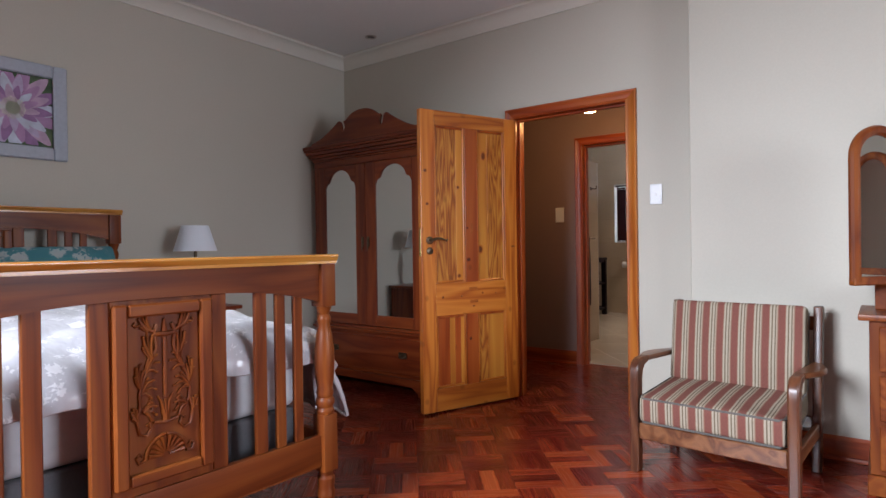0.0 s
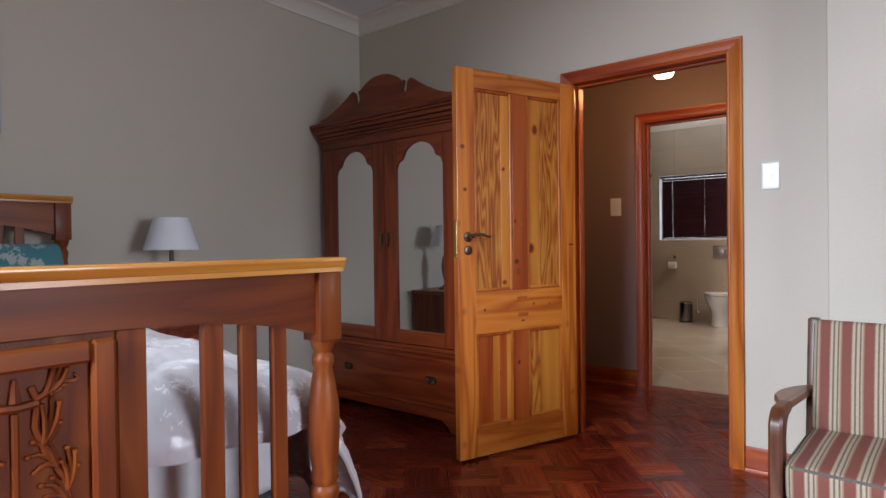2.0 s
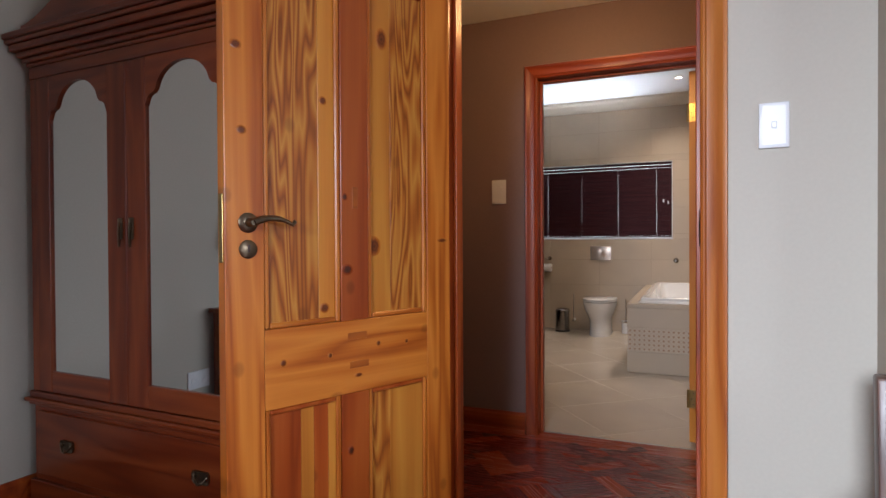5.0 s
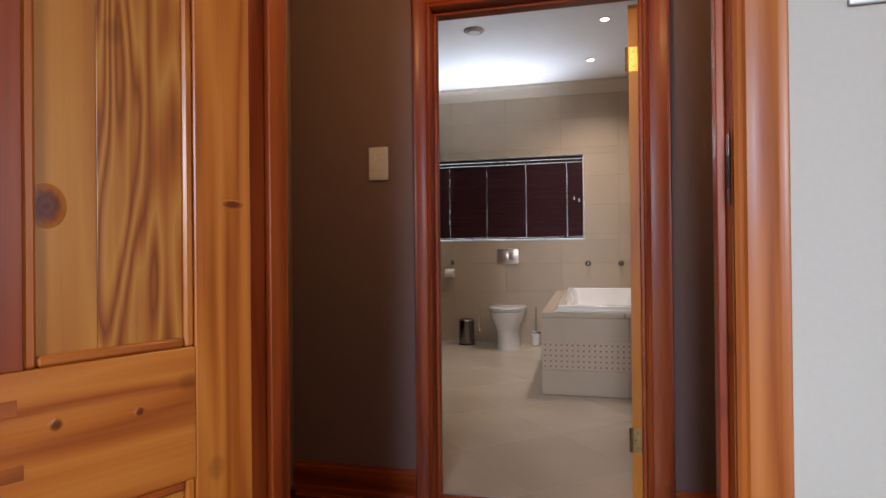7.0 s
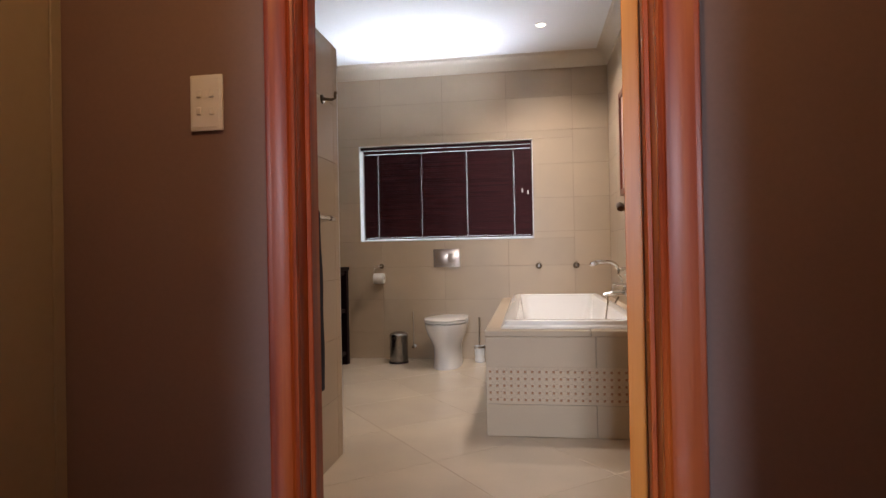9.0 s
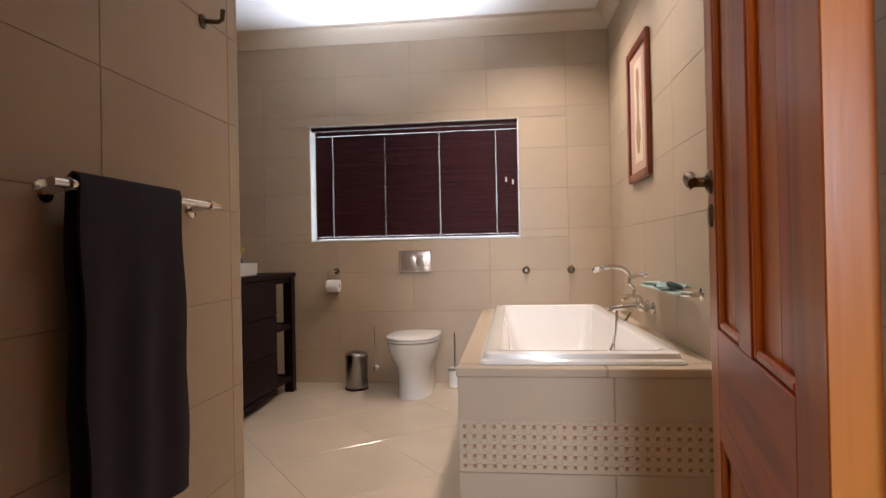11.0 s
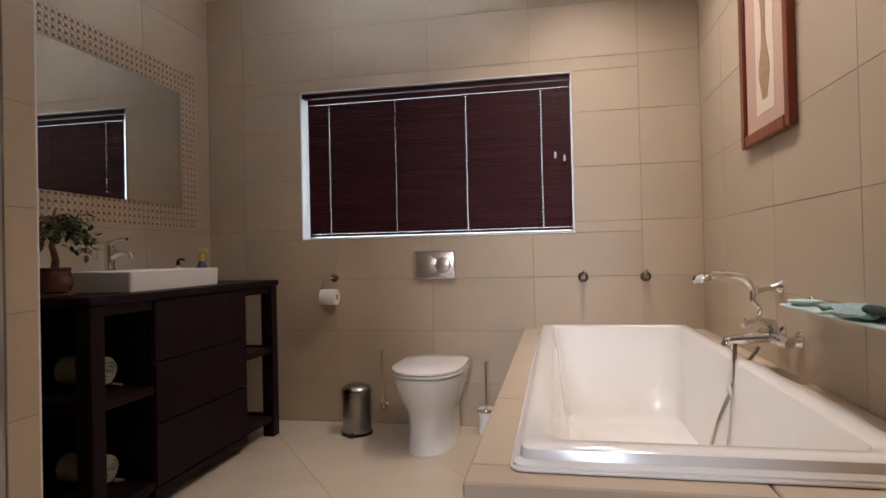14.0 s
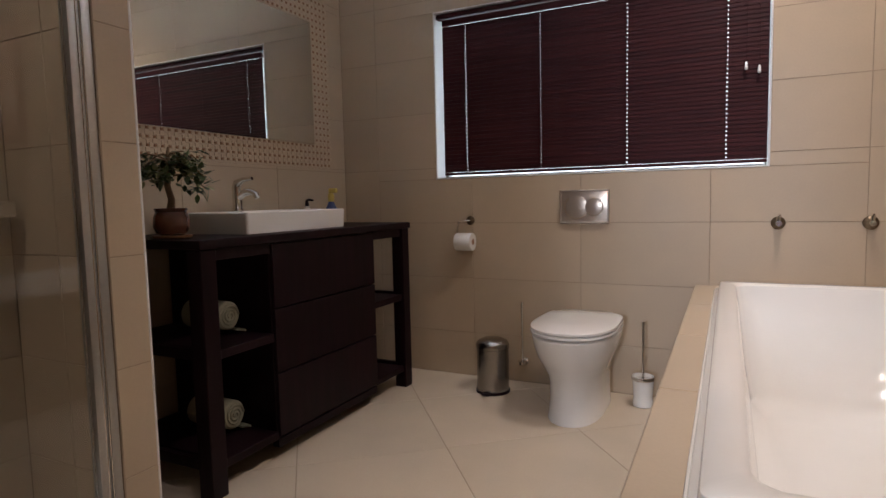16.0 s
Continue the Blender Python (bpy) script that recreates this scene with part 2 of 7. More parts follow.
ACRYLIC = plain("white_bath_acrylic", (0.80, 0.78, 0.74), 0.12, vary=0.015, grain=8, bump=0.0, coat=0.3, rough_vary=0.03)
CHROME = plain("polished_chrome", (0.72, 0.71, 0.69), 0.1, 1.0, vary=0.03, bump=0.0, rough_vary=0.04)
STEEL = plain("brushed_steel", (0.50, 0.475, 0.44), 0.38, 1.0, vary=0.08, grain=140, bump=0.02)
ALU = plain("aluminium_profile", (0.42, 0.42, 0.42), 0.35, 1.0, vary=0.05, grain=120, bump=0.02)
BRONZE = plain("aged_bronze", (0.16, 0.12, 0.08), 0.35, 1.0, vary=0.25, grain=90, bump=0.08)
BRASS = plain("worn_brass", (0.46, 0.32, 0.12), 0.3, 1.0, vary=0.15, grain=60, bump=0.04)
PLASTIC = plain("white_switch_plastic", (0.76, 0.78, 0.80), 0.3, vary=0.01, bump=0.0)
MIRROR, _n, _l, _p = base_material("silvered_mirror", 0.015, 1.0)
_p.inputs["Base Color"].default_value = (0.78, 0.80, 0.79, 1)
GLASS, _n, _l, _p = base_material("clear_glass", 0.02)
_p.inputs["Transmission Weight"].default_value, _p.inputs["IOR"].default_value = 1.0, 1.45
_p.inputs["Base Color"].default_value = (0.93, 0.96, 0.95, 1)


# ---- mesh helpers ----
def joined(target, source):
    me = bpy.data.meshes.new("temp")
    source.to_mesh(me)
    target.from_mesh(me)
    source.free()
    bpy.data.meshes.remove(me)
    return target


def box(x0, x1, y0, y1, z0, z1, bevel=0.0, into=None, seg=1):
    bm = bmesh.new()
    bmesh.ops.create_cube(bm, size=1, matrix=Matrix.Translation(((x0 + x1) / 2, (y0 + y1) / 2, (z0 + z1) / 2)) @ Matrix.Diagonal((abs(x1 - x0), abs(y1 - y0), abs(z1 - z0), 1)))
    if bevel:
        bmesh.ops.bevel(bm, geom=list(bm.edges), offset=bevel, segments=seg, affect='EDGES', profile=0.6)
    return joined(into, bm) if into else bm


def lathe(profile, seg=24, into=None, m=None):
    """A turned solid round z from (radius, height) pairs, closed at both ends."""
    bm = bmesh.new()
    rings = []
    for r, z in profile:
        rings.append([bm.verts.new((r * math.cos(2 * math.pi * k / seg), r * math.sin(2 * math.pi * k / seg), z)) for k in range(seg)])
    for a, b in zip(rings, rings[1:]):
        for k in range(seg):
            bm.faces.new((a[k], a[(k + 1) % seg], b[(k + 1) % seg], b[k]))
    bm.faces.new(rings[0][::-1])
    bm.faces.new(rings[-1])
    bmesh.ops.recalc_face_normals(bm, faces=list(bm.faces))
    if m: bm.transform(m)
    return joined(into, bm) if into else bm


def prism(poly, depth, m=None, into=None, bevel=0.0):
    """A flat outline in x and z, made solid from y = 0 to y = depth."""
    bm = bmesh.new()
    front = [bm.verts.new((x, 0, z)) for x, z in poly]
    back = [bm.verts.new((x, depth, z)) for x, z in poly]
    bm.faces.new(front)
    bm.faces.new(back[::-1])
    for k in range(len(poly)):
        j = (k + 1) % len(poly)
        bm.faces.new((front[j], front[k], back[k], back[j]))
    bmesh.ops.recalc_face_normals(bm, faces=list(bm.faces))
    if bevel:
        bmesh.ops.bevel(bm, geom=[e for e in bm.edges if abs(e.verts[0].co.y - e.verts[1].co.y) < 1e-6], offset=bevel, segments=1, affect='EDGES')
    if m: bm.transform(m)
    return joined(into, bm) if into else bm


def tube(points, radius, seg=10, into=None):
    """A round bar swept along points; radius may be one number or one a point."""
    bm = bmesh.new()
    pts = [Vector(p) for p in points]
    radii = radius if isinstance(radius, (list, tuple)) else [radius] * len(pts)
    rings, side = [], None
    for i, p in enumerate(pts):
        way = (pts[min(i + 1, len(pts) - 1)] - pts[max(i - 1, 0)]).normalized()
        if side is None:
            side = way.orthogonal().normalized()
        side = (side - way * side.dot(way)).normalized()
        up = way.cross(side)
        rings.append([bm.verts.new(p + radii[i] * (math.cos(2 * math.pi * k / seg) * side + math.sin(2 * math.pi * k / seg) * up)) for k in range(seg)])
    for a, b in zip(rings, rings[1:]):
        for k in range(seg):
            bm.faces.new((a[k], a[(k + 1) % seg], b[(k + 1) % seg], b[k]))
    bm.faces.new(rings[0][::-1])
    bm.faces.new(rings[-1])
    bmesh.ops.recalc_face_normals(bm, faces=list(bm.faces))
    return joined(into, bm) if into else bm


def bow(a, mid, b, n=12):
    """Points on a smooth arc from a by way of mid to b."""
    a, mid, b = Vector(a), Vector(mid), Vector(b)
    c = 2 * mid - (a + b) / 2
    return [(1 - t) ** 2 * a + 2 * t * (1 - t) * c + t * t * b for t in (k / n for k in range(n + 1))]


def mesh_of(name, bm, material, smooth=True):
    me = bpy.data.meshes.new(name)
    bm.to_mesh(me)
    bm.free()
    me.materials.append(material)
    if smooth:
        me.shade_smooth()
        me.set_sharp_from_angle(angle=radians(35))
    return me


def part(name, bm, material, parent, label="", m=None, smooth=True):
    ob = new(name, bm if isinstance(bm, bpy.types.Mesh) else mesh_of(name, bm, material, smooth))
    ob.parent = parent
    if m: ob.matrix_basis = m
    return tagged(ob, label)


def thing(name, m, label, category, group="", kind=""):
    ob = new(name)
    ob.matrix_basis = m
    ob.empty_display_size = 0.1
    return tagged(ob, label, category, group, kind)


def setting(name, bm, material, label, category, m=None, smooth=True):
    ob = new(name, mesh_of(name, bm, material, smooth))
    if m: ob.matrix_basis = m
    return tagged(ob, label, category, "", "structure")

# ---- structure: bedroom ----
CEIL_B, CEIL_H = 2.86, 2.42
DOOR_L, DOOR_R, HEAD = 1.807, 2.637, 2.055      # the bedroom doorway in u and z
WALL_T = 0.12
PROJ_U, PROJ_V = 3.067, -0.147                  # the wall that stands forward beside the doorway


def walls_with_hole(axis, at, thick, a0, a1, z1, holes):
    """Boxes for a wall along x (axis 'x', at is y) or along y; holes are (a0, a1, z0, z1)."""
    bm = bmesh.new()
    def put(p, q, z0, zz):
        if q - p > 1e-4 and zz - z0 > 1e-4:
            if axis == "x": box(p, q, at, at + thick, z0, zz, into=bm)
            else: box(at, at + thick, p, q, z0, zz, into=bm)
    edge = a0
    for h0, h1, hz0, hz1 in sorted(holes):
        put(edge, h0, 0, z1)
        put(h0, h1, 0, hz0)
        put(h0, h1, hz1, z1)
        edge = h1
    put(edge, a1, 0, z1)
    return bm


setting("wall_west", box(-0.15, 0.0, -5.55, 0.12, 0, CEIL_B), WALL, "plain greige painted bedroom wall behind the bed", "wall", B)
setting("wall_north", walls_with_hole("x", 0.0, WALL_T, 0.0, 6.6, CEIL_B, [(DOOR_L - 0.035, DOOR_R + 0.035, 0, HEAD + 0.035)]), WALL,
        "greige painted bedroom wall with the open doorway", "wall", B)
setting("wall_projection", box(PROJ_U, 6.6, PROJ_V, -0.0005, 0, CEIL_B, 0.004), WALL, "pale greige wall face standing forward beside the doorway", "wall", B)
setting("wall_east", walls_with_hole("y", 6.6, 0.15, -5.55, 0.12, CEIL_B, [(-2.6, -1.4, 0.9, 2.1)]), WALL, "greige painted bedroom side wall with a window opening", "wall", B)
setting("wall_south", walls_with_hole("x", -5.55, 0.15, 0.0, 6.6, CEIL_B, [(1.9, 3.1, 1.35, 2.65)]), WALL,
        "greige painted bedroom wall with a daylit window opening", "wall", B)
setting("ceiling", box(-0.15, 6.75, -5.55, 0.12, CEIL_B, CEIL_B + 0.1), CEIL, "flat white painted bedroom ceiling", "ceiling", B)


def cornice_run(p, q, inward, z, deep=1.0):
    """A coved cornice along a wall from p to q, its profile going inward from the wall and down from z."""
    prof = [(a, b * deep) for a, b in ((0, 0), (0, -0.105), (0.012, -0.105), (0.016, -0.09), (0.03, -0.075), (0.045, -0.045), (0.07, -0.025), (0.088, -0.018), (0.092, -0.006), (0.105, 0))]
    bm = bmesh.new()
    p, q, n = Vector((*p, z)), Vector((*q, z)), Vector((*inward, 0)).normalized()
    ends = [[bm.verts.new(e + n * a + Vector((0, 0, b))) for a, b in prof] for e in (p, q)]
    for k in range(len(prof)):
        j = (k + 1) % len(prof)
        bm.faces.new((ends[0][k], ends[0][j], ends[1][j], ends[1][k]))
    bm.faces.new(ends[0])
    bm.faces.new(ends[1][::-1])
    bmesh.ops.recalc_face_normals(bm, faces=list(bm.faces))
    return bm


bm = cornice_run((0, -5.4), (0, 0), (1, 0), CEIL_B - 0.001)
joined(bm, cornice_run((0, 0), (PROJ_U, 0), (0, -1), CEIL_B - 0.002))
joined(bm, cornice_run((PROJ_U - 0.1, PROJ_V), (6.6, PROJ_V), (0, -1), CEIL_B - 0.001))
setting("cornice", bm, CORNICE, "moulded cream cornice round the bedroom ceiling", "cornice", B)


def skirting_run(name, p, q, inward, m, label="varnished orange pine skirting board along the wall"):
    prof = [(0, 0), (0, 0.118), (0.006, 0.118), (0.010, 0.108), (0.016, 0.100), (0.018, 0.02), (0.030, 0.018), (0.034, 0.008), (0.034, 0)]
    bm = bmesh.new()
    p, q, n = Vector((*p, 0.001)), Vector((*q, 0.001)), Vector((*inward, 0)).normalized()
    ends = [[bm.verts.new(e + n * a + Vector((0, 0, b))) for a, b in prof] for e in (p, q)]
    for k in range(len(prof)):
        j = (k + 1) % len(prof)
        bm.faces.new((ends[0][k], ends[0][j], ends[1][j], ends[1][k]))
    bm.faces.new(ends[0])
    bm.faces.new(ends[1][::-1])
    bmesh.ops.recalc_face_normals(bm, faces=list(bm.faces))
    return setting(name, bm, FRAME_H, label, "skirting board", m)


skirting_run("baseboard", (0.002, -5.3), (0.002, -0.01), (1, 0), B)
skirting_run("baseboard", (0.04, -0.002), (DOOR_L - 0.075, -0.002), (0, -1), B)
skirting_run("baseboard", (DOOR_R + 0.075, -0.002), (PROJ_U - 0.002, -0.002), (0, -1), B)
skirting_run("baseboard", (PROJ_U - 0.03, PROJ_V - 0.002), (6.5, PROJ_V - 0.002), (0, -1), B)


def moulded_strip(name, p, q, side, out, m, width=0.072, thick=0.022, material=None, parent=None):
    """Architrave from p to q: flat face with a rounded outer bead and a stepped inner edge. side points away from the opening, out from the wall."""
    prof = [(0, 0), (0, 0.010), (0.006, 0.013), (0.012, 0.012), (0.016, 0.016), (width - 0.016, 0.018), (width - 0.010, thick), (width - 0.003, thick), (width, thick - 0.006), (width, 0)]
    bm = bmesh.new()
    p, q, s, o = Vector(p), Vector(q), Vector(side), Vector(out)
    way = (q - p).normalized()
    ends = []
    for e, lean in ((p, -1), (q, 1)):
        ends.append([bm.verts.new(e + s * a + o * b + way * (a * lean if e is q or name == "lintel" else 0)) for a, b in prof])
    for k in range(len(prof)):
        j = (k + 1) % len(prof)
        bm.faces.new((ends[0][k], ends[0][j], ends[1][j], ends[1][k]))
    bm.faces.new(ends[0])
    bm.faces.new(ends[1][::-1])
    bmesh.ops.recalc_face_normals(bm, faces=list(bm.faces))
    return part(name, bm, material or FRAME_V, parent)


def door_surround(name, l, r, head, y0, y1, m, label, faces, stop_y, front_right=None, right_width=0.072):
    """Lining of a doorway through a wall from y0 to y1 with stops, and architraves on the faces given."""
    t = thing(name, m, label, "door frame", "", "structure")
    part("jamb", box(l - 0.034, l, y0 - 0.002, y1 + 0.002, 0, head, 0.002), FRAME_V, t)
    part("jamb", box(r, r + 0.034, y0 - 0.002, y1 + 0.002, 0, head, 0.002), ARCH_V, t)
    part("head", box(l - 0.034, r + 0.034, y0 - 0.002, y1 + 0.002, head, head + 0.034, 0.002), FRAME_H, t)
    part("stop", box(l + 0.0005, l + 0.014, stop_y, stop_y + 0.035, 0, head - 0.001, 0.002), FRAME_V, t)
    part("stop", box(r - 0.014, r - 0.0005, stop_y, stop_y + 0.035, 0, head - 0.001, 0.002), FRAME_V, t)
    part("stop", box(l + 0.015, r - 0.015, stop_y, stop_y + 0.035, head - 0.014, head - 0.0005, 0.002), FRAME_H, t)
    for y, o in faces:
        moulded_strip("architrave", (l - 0.001, y, 0), (l - 0.001, y, head + 0.001), (-1, 0, 0), (0, o, 0), m, parent=t, material=FRAME_V)
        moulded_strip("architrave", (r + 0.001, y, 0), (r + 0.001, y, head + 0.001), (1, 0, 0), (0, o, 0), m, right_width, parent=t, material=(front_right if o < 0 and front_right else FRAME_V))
        moulded_strip("lintel", (l - 0.001, y, head + 0.001), (r + 0.001, y, head + 0.001), (0, 0, 1), (0, o, 0), m, parent=t, material=FRAME_H)
    return t


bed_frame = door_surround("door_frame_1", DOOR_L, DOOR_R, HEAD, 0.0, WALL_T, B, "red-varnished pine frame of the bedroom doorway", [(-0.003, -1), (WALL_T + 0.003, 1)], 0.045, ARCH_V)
lock = thing("strike_plate", B @ pose(DOOR_R - 0.002, 0.006, 1.15), "worn bronze strike plate in the door jamb", "strike plate")
part("plate", box(-0.002, 0.0, -0.012, 0.012, -0.055, 0.055, 0.001), BRONZE, lock)
part("keep", box(-0.003, -0.0005, -0.006, 0.006, -0.03, 0.02), ESPRESSO, lock)

# ---- structure: hall ----
HALL_L, HALL_Y = -2.545, 4.74
BD_L, BD_R, BHEAD = -1.908, -1.064, 2.045
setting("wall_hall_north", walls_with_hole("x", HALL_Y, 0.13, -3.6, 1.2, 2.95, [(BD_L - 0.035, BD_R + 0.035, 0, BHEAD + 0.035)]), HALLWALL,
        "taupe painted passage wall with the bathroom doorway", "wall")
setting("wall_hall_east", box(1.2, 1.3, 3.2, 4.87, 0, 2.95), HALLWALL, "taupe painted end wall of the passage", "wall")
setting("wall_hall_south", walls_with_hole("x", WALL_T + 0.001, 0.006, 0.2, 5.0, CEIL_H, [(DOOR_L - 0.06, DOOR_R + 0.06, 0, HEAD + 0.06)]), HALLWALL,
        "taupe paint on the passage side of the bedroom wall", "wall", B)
bm = prism([(-3.6, 3.58), (1.3, 3.366), (1.3, 4.739), (-3.6, 4.739)], 0.1)
bm.transform(Matrix(((1, 0, 0, 0), (0, 0, 1, 0), (0, 1, 0, CEIL_H), (0, 0, 0, 1))))
bmesh.ops.recalc_face_normals(bm, faces=list(bm.faces))
setting("ceiling_hall", bm, CEIL, "white painted passage ceiling", "ceiling")
door_surround("door_frame_2", BD_L, BD_R, BHEAD, HALL_Y, HALL_Y + 0.13, pose(0, 0, 0), "red-varnished pine frame of the bathroom doorway", [(HALL_Y - 0.003, -1), (HALL_Y + 0.133, 1)], HALL_Y + 0.05, None, 0.092)
skirting_run("baseboard", (HALL_L, HALL_Y - 0.002), (BD_L - 0.075, HALL_Y - 0.002), (0, -1), pose(0, 0, 0), "dark red varnished skirting along the passage wall")
skirting_run("baseboard", (BD_R + 0.095, HALL_Y - 0.002), (1.15, HALL_Y - 0.002), (0, -1), pose(0, 0, 0), "dark red varnished skirting along the passage wall")

# ---- structure: bathroom ----
BX0, BX1, BY0, BY1, CEIL_T = -3.64, -0.60, HALL_Y + 0.13, 8.95, 2.87
WIN = (-2.99, -1.307, 1.15, 2.078)
setting("wall_bath_north", walls_with_hole("x", BY1 + 0.002, 0.21, BX0 - 0.1, BX1 + 0.1, CEIL_T, [(WIN[0] - 0.0075, WIN[1] + 0.0075, WIN[2] - 0.0075, WIN[3] + 0.0075)]), GROUT, "grouted bathroom wall with the window opening", "wall")
setting("wall_bath_east", box(BX1 + 0.002, BX1 + 0.15, BY0 - 0.1, BY1 + 0.2, 0, CEIL_T), GROUT, "grouted bathroom wall beside the bath", "wall")
setting("wall_bath_west", box(BX0 - 0.15, BX0 - 0.002, BY0 - 0.1, BY1 + 0.2, 0, CEIL_T), GROUT, "grouted bathroom wall behind the vanity", "wall")
setting("ceiling_bath", box(BX0 - 0.15, BX1 + 0.15, BY0 - 0.001, BY1 + 0.2, CEIL_T, CEIL_T + 0.1), CEIL, "flat white painted bathroom ceiling", "ceiling")
bm = cornice_run((BX0, BY1), (BX1, BY1), (0, -1), CEIL_T - 0.001, 1.22)
joined(bm, cornice_run((BX0, BY0), (BX0, BY1), (1, 0), CEIL_T - 0.002, 1.22))
joined(bm, cornice_run((BX1, BY0), (BX1, BY1), (-1, 0), CEIL_T - 0.003, 1.22))
setting("cornice", bm, CORNICE_B, "moulded cream cornice round the bathroom ceiling", "cornice")
PART_X, PART_Y, PART_Z = -2.315, 6.265, 2.085
RET_X, RET_Y = -3.065, 6.967
setting("wall_partition", box(PART_X - 0.12, PART_X - 0.002, BY0 + 0.001, PART_Y - 0.002, 0, PART_Z - 0.012), GROUT, "tiled partition wall beside the shower", "wall")
setting("wall_return", box(BX0, RET_X - 0.002, RET_Y + 0.002, RET_Y + 0.118, 0, CEIL_T - 0.002), GROUT, "short tiled wall between shower and vanity", "wall")
setting("wall_shower_back", box(BX0 - 0.001, -3.542, BY0 + 0.001, RET_Y + 0.012, 0, CEIL_T - 0.002), GROUT, "tiled back wall of the shower", "wall")
setting("wall_bath_south", box(BX0, BX1, BY0 - 0.0005, BY0 + 0.006, BHEAD + 0.12, CEIL_T), TILE_W, "tiled wall above the bathroom doorway", "wall")

setting("floor_base", box(-6.0, 3.0, -3.0, 10.0, -0.2, -0.012), GROUT_D, "dark screed under the floor finishes", "floor")

# ---- more materials ----
def striped(name, period, stops, rough=0.9):
    """Woven stripes across x."""
    m, n, l, p = base_material(name, rough, spec=0.2)
    tc, sep = n.new("ShaderNodeTexCoord"), n.new("ShaderNodeSeparateXYZ")
    l.new(tc.outputs["Object"], sep.inputs[0])
    wob = n.new("ShaderNodeTexNoise")
    wob.inputs["Scale"].default_value = 260
    l.new(tc.outputs["Object"], wob.inputs["Vector"])
    a = n.new("ShaderNodeMath")
    a.operation = 'MULTIPLY_ADD'
    a.inputs[1].default_value, a.inputs[2].default_value = 1 / period, 20.0
    l.new(sep.outputs[0], a.inputs[0])
    w = n.new("ShaderNodeMath")
    w.operation = 'MULTIPLY_ADD'
    w.inputs[1].default_value = 0.035
    l.new(wob.outputs["Fac"], w.inputs[0]), l.new(a.outputs[0], w.inputs[2])
    f = n.new("ShaderNodeMath")
    f.operation = 'FRACT'
    l.new(w.outputs[0], f.inputs[0])
    r = ramp(n, stops)
    l.new(f.outputs[0], r.inputs[0])
    mx = n.new("ShaderNodeMix")
    mx.data_type, mx.blend_type = 'RGBA', 'MULTIPLY'
    mx.inputs["Factor"].default_value = 0.5
    g = ramp(n, ((0.3, (0.62, 0.62, 0.62)), (0.7, (1.0, 1.0, 1.0))))
    l.new(wob.outputs["Fac"], g.inputs[0]), l.new(r.outputs[0], mx.inputs["A"]), l.new(g.outputs[0], mx.inputs["B"])
    l.new(mx.outputs["Result"], p.inputs["Base Color"])
    b = n.new("ShaderNodeBump")
    b.inputs["Strength"].default_value, b.inputs["Distance"].default_value = 0.4, 0.002
    l.new(wob.outputs["Fac"], b.inputs["Height"]), l.new(b.outputs["Normal"], p.inputs["Normal"])
    return m


def floral_cloth(name, base, flower, rough=0.42, scale=9.0, cover=0.5, sheen=0.4):
    m, n, l, p = base_material(name, rough)
    p.inputs["Sheen Weight"].default_value = sheen
    tc = n.new("ShaderNodeTexCoord")
    v, w, fold = n.new("ShaderNodeTexVoronoi"), n.new("ShaderNodeTexNoise"), n.new("ShaderNodeTexNoise")
    w.inputs["Scale"].default_value, w.inputs["Detail"].default_value, w.inputs["Distortion"].default_value = scale * 2.2, 3, 2.5
    v.inputs["Scale"].default_value = scale
    fold.inputs["Scale"].default_value, fold.inputs["Detail"].default_value = 7, 3
    for t in (v, w, fold): l.new(tc.outputs["Object"], t.inputs["Vector"])
    s = n.new("ShaderNodeMath")
    s.operation = 'SUBTRACT'
    l.new(w.outputs["Fac"], s.inputs[0]), l.new(v.outputs["Distance"], s.inputs[1])
    r = ramp(n, ((0.05 + (1 - cover) * 0.1, base), (0.11 + (1 - cover) * 0.1, flower)))
    l.new(s.outputs[0], r.inputs[0]), l.new(r.outputs[0], p.inputs["Base Color"])
    b = n.new("ShaderNodeBump")
    b.inputs["Strength"].default_value, b.inputs["Distance"].default_value = 0.8, 0.03
    l.new(fold.outputs["Fac"], b.inputs["Height"]), l.new(b.outputs["Normal"], p.inputs["Normal"])
    return m


BRICK, CREAM, OLIVE, TAN = (0.185, 0.068, 0.052), (0.37, 0.315, 0.24), (0.15, 0.115, 0.075), (0.28, 0.18, 0.125)
STRIPE = striped("brick_olive_stripe_weave", 0.070, ((0.0, BRICK), (0.34, BRICK), (0.37, TAN), (0.42, CREAM), (0.49, CREAM), (0.51, OLIVE), (0.57, OLIVE), (0.60, CREAM),
                 (0.70, CREAM), (0.72, OLIVE), (0.77, OLIVE), (0.80, CREAM), (0.88, TAN), (0.94, BRICK)))
PIPING = plain("black_cream_piping", (0.10, 0.09, 0.08), 0.9, vary=0.5, grain=300)
DUVET = floral_cloth("silver_floral_satin", (0.50, 0.50, 0.53), (0.74, 0.74, 0.76), 0.22, 15.0, 0.2)
DUVETP = plain("silver_satin_piping", (0.52, 0.51, 0.52), 0.45, vary=0.06, grain=200)
# Honey cap wood, made paler to carry window sheen and top light.
CAPWOOD_SHEEN = wood("bed_cap_wood_sheen_level", (0.30, 0.10, 0.014), (0.50, 0.21, 0.034), (0.6, 0.3, 0.06), "Y", 0.2, ring=8, coat=0.5, shift=0.05)
VALANCE = plain("grey_bed_base_cloth", (0.12, 0.117, 0.125), 0.8, vary=0.08, grain=120, blotch=5)
